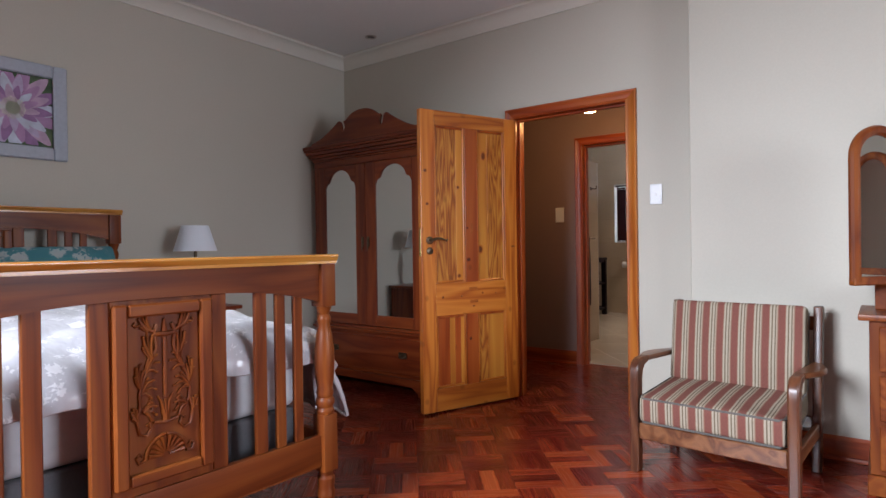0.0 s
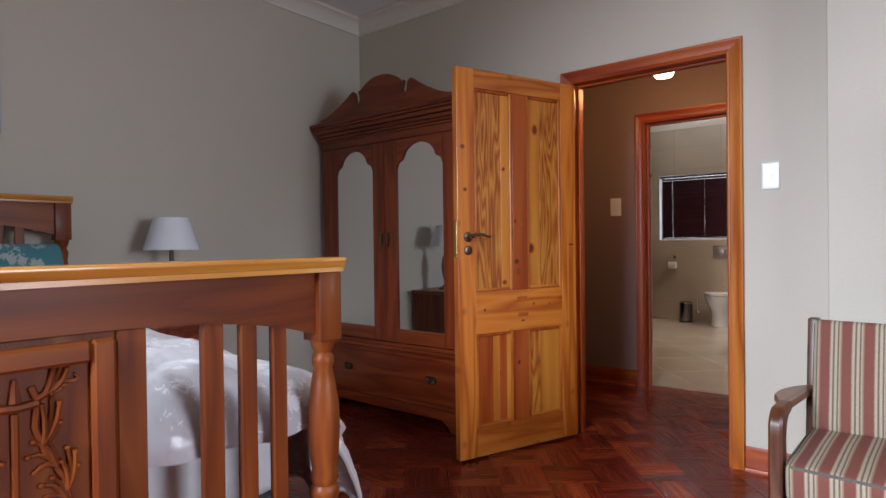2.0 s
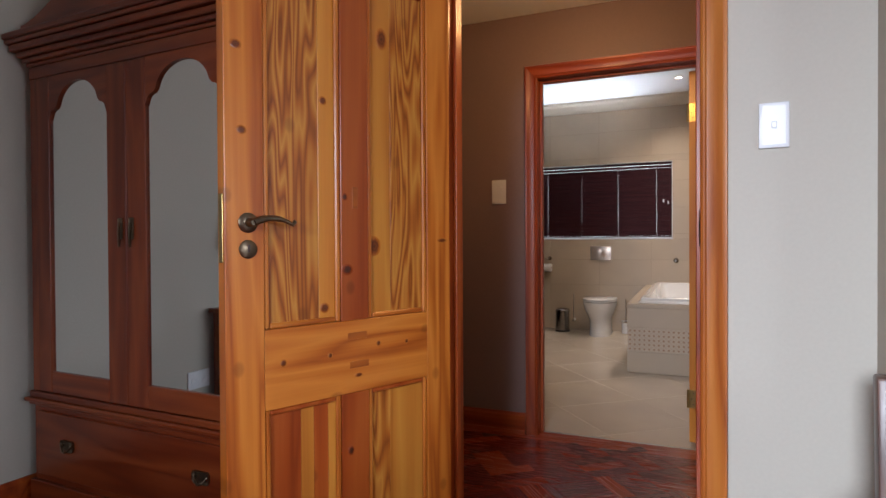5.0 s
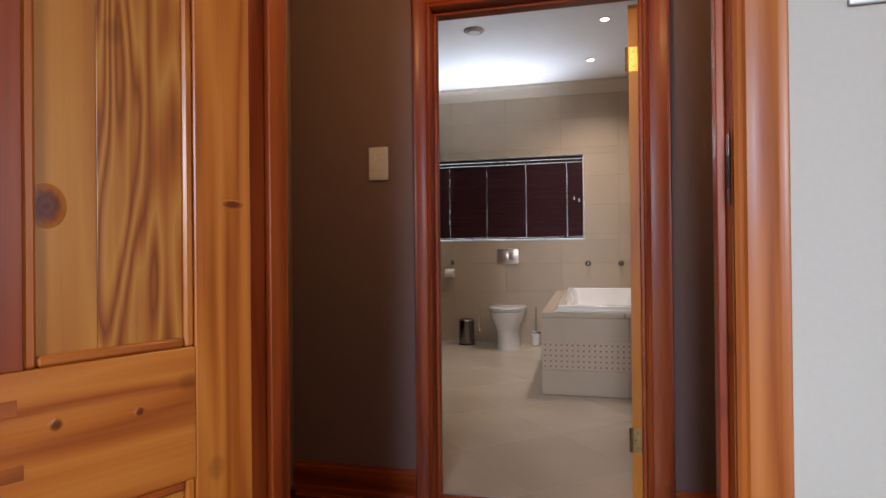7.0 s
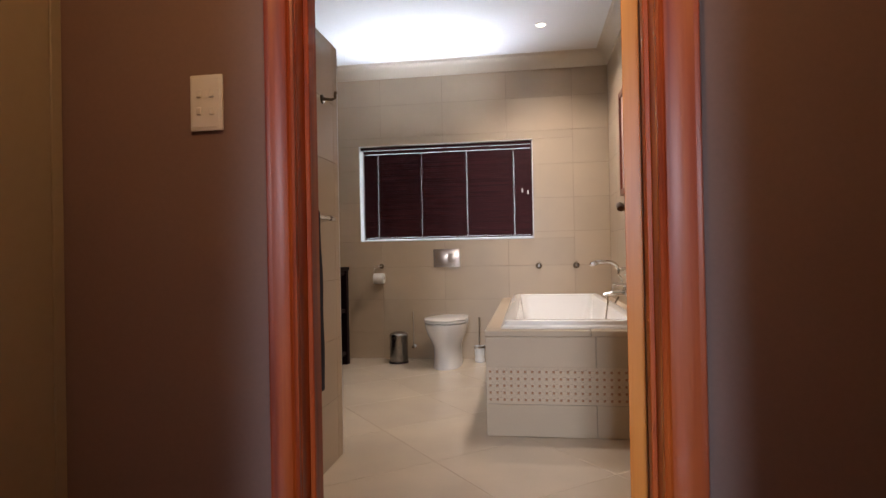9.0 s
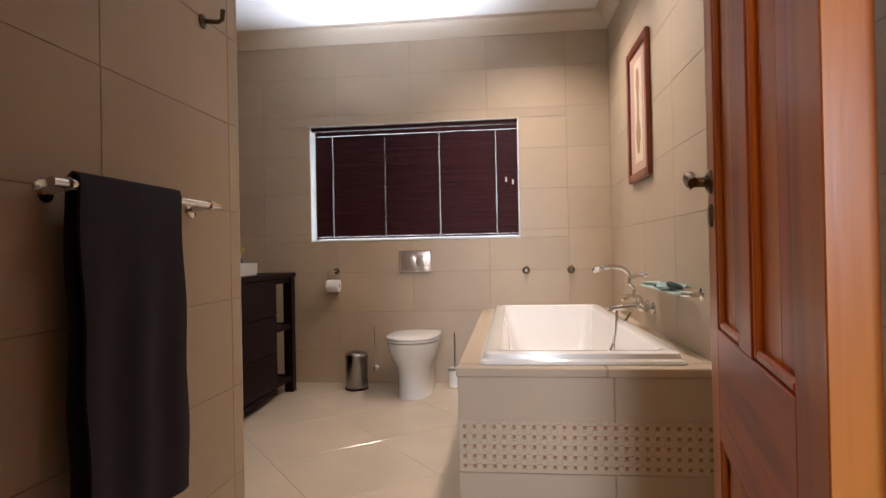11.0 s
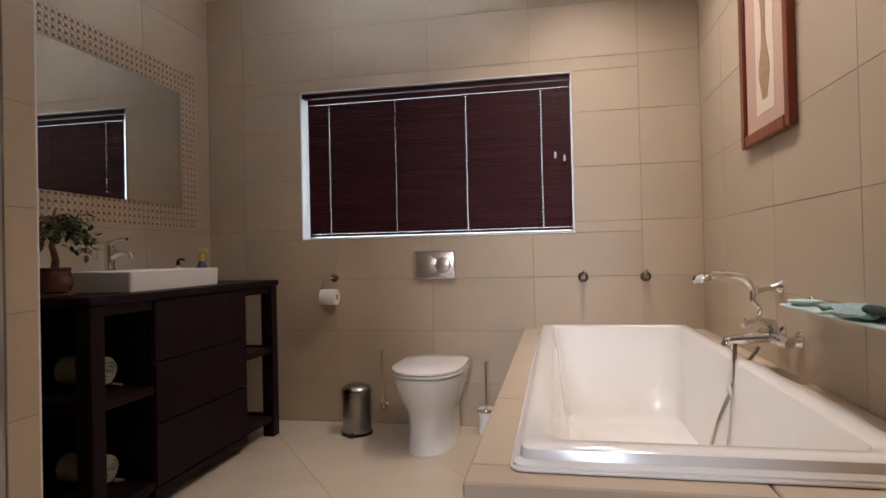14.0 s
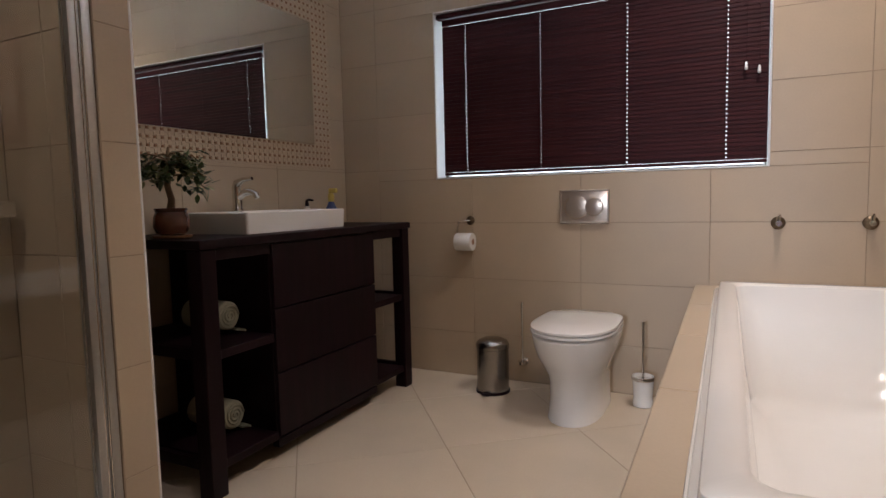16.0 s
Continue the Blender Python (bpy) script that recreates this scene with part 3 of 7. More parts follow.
TEAL = floral_cloth("teal_print_cotton", (0.05, 0.23, 0.27), (0.42, 0.50, 0.50), 0.75, 10.0, 0.35, 0.2)
LINEN = plain("white_pillow_cotton", (0.62, 0.62, 0.64), 0.8, vary=0.05, grain=30, blotch=6)
SHADE = plain("white_lamp_shade_fabric", (0.70, 0.74, 0.80), 0.75, vary=0.02, grain=160, bump=0.1)
PICFRAME = plain("whitewashed_frame", (0.36, 0.39, 0.45), 0.5, vary=0.08, grain=50)


# ---- bedroom door ----
def panel_leaf(t, width, z0, z1, rails, stile, mullion, thick, upright, level, red, panel_mats):
    """A four-panel leaf in x from 0 to width: stiles, rails, mullions, raised panels and bead mouldings on both faces."""
    h = thick / 2
    part("stile", box(0, stile, -h, h, z0, z1, 0.002), upright, t)
    part("stile", box(width - stile, width, -h, h, z0, z1, 0.002), upright, t)
    for a, b in rails:
        part("rail", box(stile + 0.0005, width - stile - 0.0005, -h, h, a, b, 0.0015), level, t)
    mid = width / 2
    cells = []
    for k in range(len(rails) - 1):
        a, b = rails[k][1], rails[k + 1][0]
        part("mullion", box(mid - mullion / 2, mid + mullion / 2, -h, h, a + 0.0005, b - 0.0005, 0.0015), red, t)
        cells += [(stile, mid - mullion / 2, a, b), (mid + mullion / 2, width - stile, a, b)]
    for k, (x0, x1, a, b) in enumerate(cells):
        s0 = 0.0
        for mat, share in panel_mats[k % len(panel_mats)]:
            p0, p1 = x0 + 0.001 + (x1 - x0 - 0.002) * s0, x0 + 0.001 + (x1 - x0 - 0.002) * (s0 + share)
            s0 += share
            part("panel", box(p0 + 0.0003, p1 - 0.0003, -0.007, 0.007, a + 0.001, b - 0.001, 0.0008), mat, t)
        for s in (-1, 1):
            for (q0, q1, r0, r1, mm) in ((x0, x0 + 0.017, a, b, upright), (x1 - 0.017, x1, a, b, upright), (x0 + 0.017, x1 - 0.017, a, a + 0.017, level), (x0 + 0.017, x1 - 0.017, b - 0.017, b, red)):
                part("moulding", box(q0 + 0.0004, q1 - 0.0004, s * 0.0072, s * (h - 0.003), r0 + 0.0004, r1 - 0.0004, 0.004), mm, t)


def lever_set(t, x, z, h, way, metal):
    """Lever on a round rose with a keyhole rose below, on both faces."""
    for s in (-1, 1):
        rose = part("rose", lathe([(0.027, 0), (0.027, 0.004), (0.022, 0.008), (0.012, 0.010), (0.011, 0.035), (0.008, 0.04)], 20), metal, t, m=pose(x, s * h, z, 90 if s < 0 else -90))
        y = s * (h + 0.038)
        part("lever", tube(bow((x, y, z), (x + way * 0.055, y, z + 0.012), (x + way * 0.11, y * 1.02, z - 0.004)) + [Vector((x + way * 0.118, y * 1.02, z + 0.006))], [0.010] * 4 + [0.008] * 5 + [0.006] * 5), metal, t, "bronze lever")
        key = part("escutcheon", lathe([(0.025, 0), (0.025, 0.003), (0.020, 0.006), (0.0, 0.0062)], 20), metal, t, m=pose(x, s * h, z - 0.07, 90 if s < 0 else -90))
        part("keyhole", box(-0.003, 0.003, -0.012, 0.008, 0.0063, 0.0075), GROUT_D, key)


leaf_angle = -110.8
door = thing("door_1", B @ pose(DOOR_L + 0.002, -0.024, 0, 0, 0, leaf_angle), "open four-panel pine door with knots and dark lever handle", "door")
panel_leaf(door, 0.808, 0.012, 2.04, [(0.012, 0.165), (0.655, 0.875), (1.94, 2.04)], 0.108, 0.1, 0.042, PINE_V, PINE_H, PINE_R,
           [[(PINE_Y, 0.62), (PINE_F, 0.38)], [(PINE_Y, 0.16), (PINE_R, 0.2), (PINE_Y, 0.17), (PINE_R, 0.47)], [(PINE_F, 0.6), (PINE_Y, 0.4)], [(PINE_Y, 0.28), (PINE_F, 0.72)]])
lever_set(door, 0.808 - 0.062, 1.165, 0.021, -1, BRONZE)
part("latch", box(0.8082, 0.8105, -0.012, 0.012, 1.06, 1.24, 0.001), BRASS, door, "worn brass latch plate")


def knot_wood(name, heart, halo, rim):
    """Rings of a knot about the piece's own middle, broken by noise."""
    m, n, l, p = base_material(name, 0.34, spec=0.35)
    tc, far, w = n.new("ShaderNodeTexCoord"), n.new("ShaderNodeVectorMath"), n.new("ShaderNodeTexNoise")
    far.operation = 'LENGTH'
    w.inputs["Scale"].default_value, w.inputs["Detail"].default_value = 130.0, 4.0
    l.new(tc.outputs["Object"], far.inputs[0]), l.new(tc.outputs["Object"], w.inputs["Vector"])
    mix = n.new("ShaderNodeMath")
    mix.operation = 'MULTIPLY_ADD'
    mix.inputs[1].default_value = 0.012
    l.new(w.outputs["Fac"], mix.inputs[0]), l.new(far.outputs["Value"], mix.inputs[2])
    r = ramp(n, ((0.0080, heart), (0.0125, tuple(c * 2.2 for c in heart)), (0.0150, heart), (0.0190, halo), (0.0250, rim)))
    l.new(mix.outputs[0], r.inputs[0]), l.new(r.outputs[0], p.inputs["Base Color"])
    return m


KNOT_Y = knot_wood("knot_in_yellow_pine", (0.085, 0.020, 0.005), (0.21, 0.045, 0.007), (0.42, 0.13, 0.016))
KNOT_R = knot_wood("knot_in_red_pine", (0.035, 0.009, 0.004), (0.15, 0.022, 0.004), (0.28, 0.048, 0.006))
PLUG = wood("pine_plug", (0.20, 0.045, 0.006), (0.34, 0.085, 0.010), (0.40, 0.12, 0.016), "X", 0.34, ring=8, coat=0.08, shift=0.05)
knot_mesh = {k: mesh_of("knot", lathe([(0.0215, 0.0), (0.0195, 0.0007), (0.010, 0.0010), (0.0, 0.0010)], 20), k) for k in (KNOT_Y, KNOT_R)}
for x, z, size, tall, face, mat in ((0.433, 1.03, 1.0, 0.8, 0.021, KNOT_R), (0.322, 1.10, 1.25, 1.2, 0.007, KNOT_Y), (0.038, 1.118, 1.1, 0.35, 0.021, KNOT_Y), (0.504, 0.919, 0.8, 0.9, 0.007, KNOT_Y),
                                    (0.495, 0.779, 0.4, 1.0, 0.021, KNOT_Y), (0.317, 0.794, 0.42, 1.0, 0.021, KNOT_Y), (0.202, 0.787, 0.38, 1.0, 0.021, KNOT_Y), (0.393, 0.706, 0.7, 0.45, 0.021, KNOT_Y),
                                    (0.441, 1.249, 0.5, 1.1, 0.021, KNOT_R), (0.776, 1.63, 0.8, 0.8, 0.021, KNOT_Y), (0.762, 1.409, 0.7, 0.8, 0.021, KNOT_Y), (0.506, 1.529, 0.6, 1.0, 0.007, KNOT_Y),
                                    (0.646, 0.778, 0.5, 1.0, 0.021, KNOT_Y), (0.288, 1.76, 1.1, 1.5, 0.007, KNOT_Y), (0.423, 0.48, 0.6, 1.2, 0.021, KNOT_R)):
    part("knot", knot_mesh[mat], mat, door, "dark knot", m=pose(x, face, z, -90) @ Matrix.Diagonal((size, size * tall, 1, 1)))
for x0, x1, z0, z1 in ((0.393, 0.413, 1.215, 1.28), (0.362, 0.432, 0.816, 0.838), (0.355, 0.425, 0.729, 0.750)):
    part("plug", box(x0, x1, 0.0205, 0.0216, z0, z1, 0.0004), PLUG, door, "let-in wooden plug")
for z in (0.25, 1.85):
    part("hinge", lathe([(0.006, -0.05), (0.006, 0.05)], 10), BRASS, door, "brass butt hinge", m=pose(-0.003, -0.024, z))


# ---- wardrobe ----
def ogee_top(x0, x1, z_low, z_high, n=28):
    """The upper edge of a mirror: steps up at the shoulders to a round arch in the middle."""
    pts = []
    for k in range(n + 1):
        s = k / n
        d = abs(s - 0.5) * 2
        if d > 0.78: z = z_low + (z_high - z_low) * 0.30 * (1 - ((d - 0.78) / 0.22) ** 2) ** 0.5
        elif d > 0.70: z = z_low + (z_high - z_low) * (0.30 + 0.10 * (0.78 - d) / 0.08)
        else: z = z_low + (z_high - z_low) * (0.40 + 0.60 * (1 - (d / 0.70) ** 2) ** 0.6)
        pts.append((x0 + (x1 - x0) * s, z))
    return pts


wardrobe = thing("wardrobe", B, "reddish-brown carved wardrobe with two arched mirror doors and a drawer", "wardrobe")
WU0, WU1, WF, WB = 0.075, 1.30, -0.43, -0.045
wc0 = (WU0 + WU1) / 2
part("side_panel", box(WU0, WU0 + 0.022, WF + 0.02, WB, 0.09, 1.82, 0.002), MAHOG_V, wardrobe)
part("side_panel", box(WU1 - 0.022, WU1, WF + 0.02, WB, 0.09, 1.82, 0.002), MAHOG_V, wardrobe)
part("back_panel", box(WU0 + 0.023, WU1 - 0.023, WB - 0.012, WB, 0.1, 1.82), MAHOG_V, wardrobe)
part("shelf", box(WU0 + 0.023, WU1 - 0.023, WF + 0.03, WB - 0.013, 0.47, 0.49), MAHOG_H, wardrobe)
foot = [(WU0 - 0.012, 0.0), (WU0 + 0.09, 0.0), (WU0 + 0.10, 0.025), (WU0 + 0.13, 0.045), (WU0 + 0.16, 0.065)]
plinth = foot + [(2 * wc0 - x, z) for x, z in reversed(foot)] + [(WU1 + 0.012, 0.125), (WU0 - 0.012, 0.125)]
part("plinth", prism(plinth, 0.022, pose(0, WF - 0.012, 0), bevel=0.002), MAHOG_H, wardrobe)
for x in (WU0 - 0.012, WU1 - 0.01):
    part("plinth_side", box(x, x + 0.022, WF + 0.011, WB, 0.0, 0.125, 0.002), MAHOG_H, wardrobe)
part("drawer_case", box(WU0, WU1, WF + 0.004, WF + 0.02, 0.126, 0.44, 0.002), MAHOG_H, wardrobe)
drawer = part("drawer", box(WU0 + 0.035, WU1 - 0.035, WF - 0.008, WF + 0.0035, 0.155, 0.418, 0.003), MAHOG_H, wardrobe, "long drawer with two dark drop handles")
for x in (WU0 + 0.24, WU1 - 0.24):
    hd = part("handle", box(x - 0.04, x + 0.04, WF - 0.011, WF - 0.0085, 0.275, 0.32, 0.008), BRONZE, drawer, "dark bronze drop handle")
    joined_bm = bmesh.new()
    tube(bow((x - 0.03, WF - 0.016, 0.3), (x, WF - 0.028, 0.278), (x + 0.03, WF - 0.016, 0.3)), 0.0045, 8, joined_bm)
    for s in (-0.03, 0.03): lathe([(0.008, 0), (0.008, 0.008), (0.004, 0.012)], 10, joined_bm, pose(x + s, WF - 0.010, 0.3, 90))
    part("bail", joined_bm, BRONZE, drawer)
for k, (d, a, b) in enumerate(((0.014, 0.441, 0.455), (0.026, 0.455, 0.472), (0.012, 0.472, 0.498))):
    part("waist_moulding", box(WU0 - d, WU1 + d, WF - d, WB, a + 0.0004, b, 0.004), MAHOG_H, wardrobe)
for x0, x1 in ((WU0, WU0 + 0.048), (WU1 - 0.048, WU1)):
    part("corner_post", box(x0, x1, WF - 0.002, WF + 0.019, 0.499, 1.80, 0.003), MAHOG_V, wardrobe)
for x0, x1, s in ((WU0 + 0.050, wc0 - 0.010, 1), (wc0 - 0.008, WU1 - 0.050, -1)):
    sl, sr = (0.085, 0.108) if s > 0 else (0.108, 0.085)
    wd = part("door", box(x0, x0 + sl, WF - 0.006, WF + 0.016, 0.502, 1.798, 0.003), MAHOG_V, wardrobe, "mirror door")
    part("stile", box(x1 - sr, x1, WF - 0.006, WF + 0.016, 0.502, 1.798, 0.003), MAHOG_V, wd)
    part("bottom_rail", box(x0 + sl + 0.0005, x1 - sr - 0.0005, WF - 0.006, WF + 0.016, 0.502, 0.588, 0.003), MAHOG_H, wd)
    top = ogee_top(x0 + sl + 0.0005, x1 - sr - 0.0005, 1.62, 1.765)
    part("top_rail", prism(top + [(x1 - sr - 0.0005, 1.798), (x0 + sl + 0.0005, 1.798)], 0.02, pose(0, WF - 0.005, 0)), MAHOG_H, wd)
    part("mirror", box(x0 + sl - 0.005, x1 - sr + 0.005, WF + 0.004, WF + 0.009, 0.58, 1.77), MIRROR, wd, "bevelled mirror glass")
    xk = x1 - 0.030 if s > 0 else x0 + 0.030
    lockp = part("lock_plate", box(xk - 0.013, xk + 0.013, WF - 0.009, WF - 0.0065, 1.13, 1.21, 0.004), BRONZE, wd)
    part("drop_pull", tube([(xk, WF - 0.014, 1.19), (xk + 0.004, WF - 0.018, 1.15), (xk, WF - 0.016, 1.10)], [0.005, 0.006, 0.003], 8), BRONZE, lockp)
part("frieze", box(WU0 - 0.002, WU1 + 0.002, WF - 0.004, WB, 1.801, 1.852, 0.003), MAHOG_H, wardrobe)
for d, a, b in ((0.012, 1.8525, 1.868), (0.022, 1.868, 1.888), (0.036, 1.888, 1.912), (0.054, 1.912, 1.940), (0.066, 1.940, 1.958), (0.072, 1.958, 1.985)):
    part("cornice_moulding", box(WU0 - d, WU1 + d, WF - d, WB, a + 0.0003, b, 0.005), MAHOG_H, wardrobe)


def crest_half():
    """Right half of the pediment outline, from the middle outwards."""
    pts = []
    for k in range(15):
        s = k / 14
        pts.append((0.185 * s, 0.238 - 0.070 * s ** 2.4))
    pts += [(0.200, 0.172), (0.207, 0.160), (0.198, 0.140), (0.192, 0.115), (0.200, 0.092), (0.216, 0.088), (0.228, 0.102), (0.230, 0.130), (0.238, 0.158), (0.254, 0.172), (0.274, 0.170), (0.292, 0.156)]
    for k in range(1, 16):
        s = k / 15
        pts.append((0.292 + 0.30 * s, 0.028 + 0.128 * (1 - s) ** 1.5))
    pts += [(0.595, 0.03), (0.60, 0.0)]
    return pts


half = crest_half()
outline = [(-x, z) for x, z in reversed(half)] + half[1:]
part("pediment", prism([(wc0 + x, 1.9855 + z) for x, z in reversed(outline)], 0.028, pose(0, WF - 0.045, 0), bevel=0.004), MAHOG_H, wardrobe, "scroll-cut pediment")

# ---- bed ----
BEDM = pose(-3.735, 0.66, 0, 0, 0, -4)
bed = thing("bed", BEDM, "orange-brown wooden bed with carved panels and turned posts", "bed")
FX, HW = 2.085, 0.641
POST = [(0.020, 0.0), (0.026, 0.01), (0.028, 0.05), (0.022, 0.09), (0.030, 0.12), (0.036, 0.14), (0.036, 0.15), (0.030, 0.165), (0.034, 0.18), (0.034, 0.205), (0.026, 0.215), (0.030, 0.232)]
VASE = [(0.034, 0.0), (0.036, 0.012), (0.030, 0.022), (0.037, 0.034), (0.037, 0.048), (0.030, 0.058), (0.035, 0.072), (0.030, 0.088), (0.036, 0.12), (0.040, 0.18), (0.038, 0.23), (0.030, 0.28), (0.023, 0.31), (0.027, 0.322), (0.027, 0.335), (0.020, 0.345), (0.028, 0.36), (0.032, 0.372)]


def turned_post(x, y, block0, block1, top0, top1, owner):
    p = part("post", lathe([(r, z * block0 / 0.232) for r, z in POST], 20), BED_V, owner, "turned post", m=pose(x, y, 0))
    h = 0.034
    part("lower_block", box(-h, h, -h, h, block0, block1, 0.005, seg=2), BED_V, p)
    part("turning", lathe([(r, block1 + z * (top0 - block1) / 0.372) for r, z in VASE], 24), BED_V, p)
    part("upper_block", box(-h, h, -h, h, top0, top1, 0.004, seg=2), BED_V, p)
    return p


def cap_rail(x, y0, y1, z0, z1, depth, owner):
    hgt = z1 - z0
    side = [(0.40, 0.0), (0.40, 0.30), (0.44, 0.40), (0.46, 0.62), (0.49, 0.70), (0.5, 0.82), (0.485, 0.95), (0.45, 1.0)]
    bm = prism([(a * depth, b * hgt) for a, b in side] + [(-a * depth, b * hgt) for a, b in reversed(side)], y1 - y0, Matrix.Translation((x, y0, z0)), bevel=0.002)
    return part("cap_rail", bm, CAPWOOD_SHEEN, owner, "moulded glossy top cap, its paler colour carrying window sheen")


def arched_rail(x, y0, y1, z_mid, z_end, z_top, thick, owner):
    n = 24
    low = [(y0 + (y1 - y0) * k / n, z_mid - (z_mid - z_end) * abs(2 * k / n - 1) ** 3) for k in range(n + 1)]
    bm = prism(low + [(y1, z_top), (y0, z_top)], thick)
    bm.transform(Matrix(((0, 1, 0, x - thick / 2), (1, 0, 0, 0), (0, 0, 1, 0), (0, 0, 0, 1))))
    bmesh.ops.recalc_face_normals(bm, faces=list(bm.faces))
    return part("top_rail", bm, BED_H, owner)


def spiral(cx, cz, r0, r1, a0, a1, n=14):
    return [(cx + (r0 + (r1 - r0) * k / n) * math.cos(a0 + (a1 - a0) * k / n), cz + (r0 + (r1 - r0) * k / n) * math.sin(a0 + (a1 - a0) * k / n)) for k in range(n + 1)]


def carving(x, yc, z0, z1, width, owner):
    """Relief foliage on the panel, mirrored about its middle: stem, scrolled acanthus branches, ties, and a shell at the foot."""
    bm = bmesh.new()
    H = z1 - z0
    def stroke(pts, r0, r1, lift=0.0):
        n = len(pts)
        tube([(x + 0.004 + lift, yc + s * py * width / 2, z0 + pz * H) for py, pz in pts], [r0 + (r1 - r0) * k / (n - 1) for k in range(n)], 7, bm)
    def leaf(py, pz, ang, size):
        for j, (da, f) in enumerate(((-0.55, 0.7), (-0.2, 0.95), (0.15, 1.0), (0.5, 0.75))):
            a = ang + da
            q = [(py + f * size * t * math.cos(a + 0.5 * t), pz + f * size * t * math.sin(a + 0.5 * t) * width / H) for t in (0.0, 0.35, 0.7, 1.0)]
            stroke(q, 0.0055, 0.0042 if j % 2 else 0.003, 0.002 * (j % 2))
            ey, ez = q[-1]
            lathe([(0.0, -0.005), (0.0055, -0.002), (0.0055, 0.002), (0.0, 0.005)], 8, bm, Matrix.Translation((x + 0.006, yc + s * ey * width / 2, z0 + ez * H)))
    for s in (-1, 1):
        stroke([(0.22, 0.95), (0.30, 0.90), (0.26, 0.80), (0.40, 0.70), (0.62, 0.60), (0.74, 0.50), (0.72, 0.42), (0.55, 0.36), (0.40, 0.38), (0.36, 0.43), (0.46, 0.45)], 0.006, 0.004)
        stroke([(0.28, 0.90), (0.45, 0.92), (0.62, 0.955), (0.82, 0.945), (0.88, 0.96), (0.82, 0.975)], 0.007, 0.003)
        stroke([(0.72, 0.42), (0.82, 0.33), (0.74, 0.24), (0.55, 0.22), (0.42, 0.26), (0.48, 0.30), (0.58, 0.285)], 0.006, 0.004)
        leaf(0.36, 0.73, 0.6, 0.42), leaf(0.55, 0.64, 2.2, 0.40), leaf(0.70, 0.54, 0.9, 0.34), leaf(0.70, 0.50, 2.4, 0.42), leaf(0.42, 0.92, 0.2, 0.36), leaf(0.62, 0.38, 2.7, 0.36)
        leaf(0.80, 0.33, 0.4, 0.22)
        for k in range(5):
            a = 0.12 + k * 0.30
            stroke([(0.10 * math.cos(a), 0.06 + 0.03 * math.sin(a)), (0.34 * math.cos(a), 0.06 + 0.09 * math.sin(a)), (0.52 * math.cos(a), 0.06 + 0.135 * math.sin(a))], 0.003, 0.009)
        stroke([(0.60 * math.cos(0.1 + 0.145 * k), 0.05 + 0.155 * math.sin(0.1 + 0.145 * k)) for k in range(11)], 0.006, 0.005)
        stroke([(0.60, 0.06), (0.78, 0.05), (0.84, 0.09), (0.74, 0.11), (0.68, 0.09)], 0.006, 0.004)
        stroke([(0.03, 0.34), (0.10, 0.42), (0.22, 0.47)], 0.009, 0.003)
    s = 1
    stroke([(0.0, 0.86), (0.0, 0.46)], 0.006, 0.006)
    stroke([(-0.30, 0.885), (0.0, 0.878), (0.30, 0.885)], 0.008, 0.008)
    stroke([(0.0, 0.90), (0.0, 0.985)], 0.010, 0.004)
    stroke([(0.0, 0.30), (0.0, 0.38), (0.0, 0.44)], 0.012, 0.004)
    stroke([(-0.35, 0.30), (0.0, 0.285), (0.35, 0.30)], 0.006, 0.006)
    for v in bm.verts:
        v.co.x = max(v.co.x, x - 0.002)
    return part("carving", bm, BED_V, owner, "carved acanthus scrolls and shell in relief")


def bed_end(x, posts, zs, owner, carve, back):
    """Head or foot of the bed. zs: block0, block1, top0, top1 of the posts, rail bottom and top, cap bottom and top."""
    b0, b1, t0, t1, r0, r1, c0, c1 = zs
    for y in (-posts, posts):
        turned_post(x, y, b0, b1, t0, t1, owner)
    e = posts - 0.034
    part("bottom_rail", box(x - 0.016, x + 0.016, -e, e, r0, r1, 0.004, seg=2), BED_H, owner)
    arched_rail(x, -e, e, c0 - 0.085, c0 - 0.15, c0, 0.032, owner)
    cap_rail(x, -posts - 0.038, posts + 0.038, c0 + 0.0005, c1, 0.105, owner)
    zt = c0 - 0.086
    for s in (-1, 1):
        part("wide_slat", box(x - 0.012, x + 0.012, s * 0.158, s * 0.212, r1, zt, 0.003), BED_V, owner)
        for a, b in ((0.325, 0.372), (0.412, 0.452), (0.492, 0.530)):
            part("slat", box(x - 0.010, x + 0.010, s * a, s * b, r1, zt - 0.0 if a < 0.4 else zt - (0.004 if a < 0.45 else 0.012), 0.003), BED_V, owner)
    pan = part("panel", box(x - 0.010, x + 0.010, -0.1570, 0.1570, r1, zt, 0.002), BED_V, owner, "framed panel")
    for s in (-1, 1):
        part("frame", box(x + 0.0105, x + 0.030, s * 0.112, s * 0.153, r1 + 0.03, zt - 0.012, 0.006), BED_V, pan)
    for a, b in ((r1 + 0.03, r1 + 0.068), (zt - 0.052, zt - 0.012)):
        part("frame", box(x + 0.0105, x + 0.030, -0.1115, 0.1115, a + 0.0005, b - 0.0005, 0.006), BED_H, pan)
    if carve:
        carving(x + 0.0105, 0.0, r1 + 0.072, zt - 0.056, 0.212, pan)


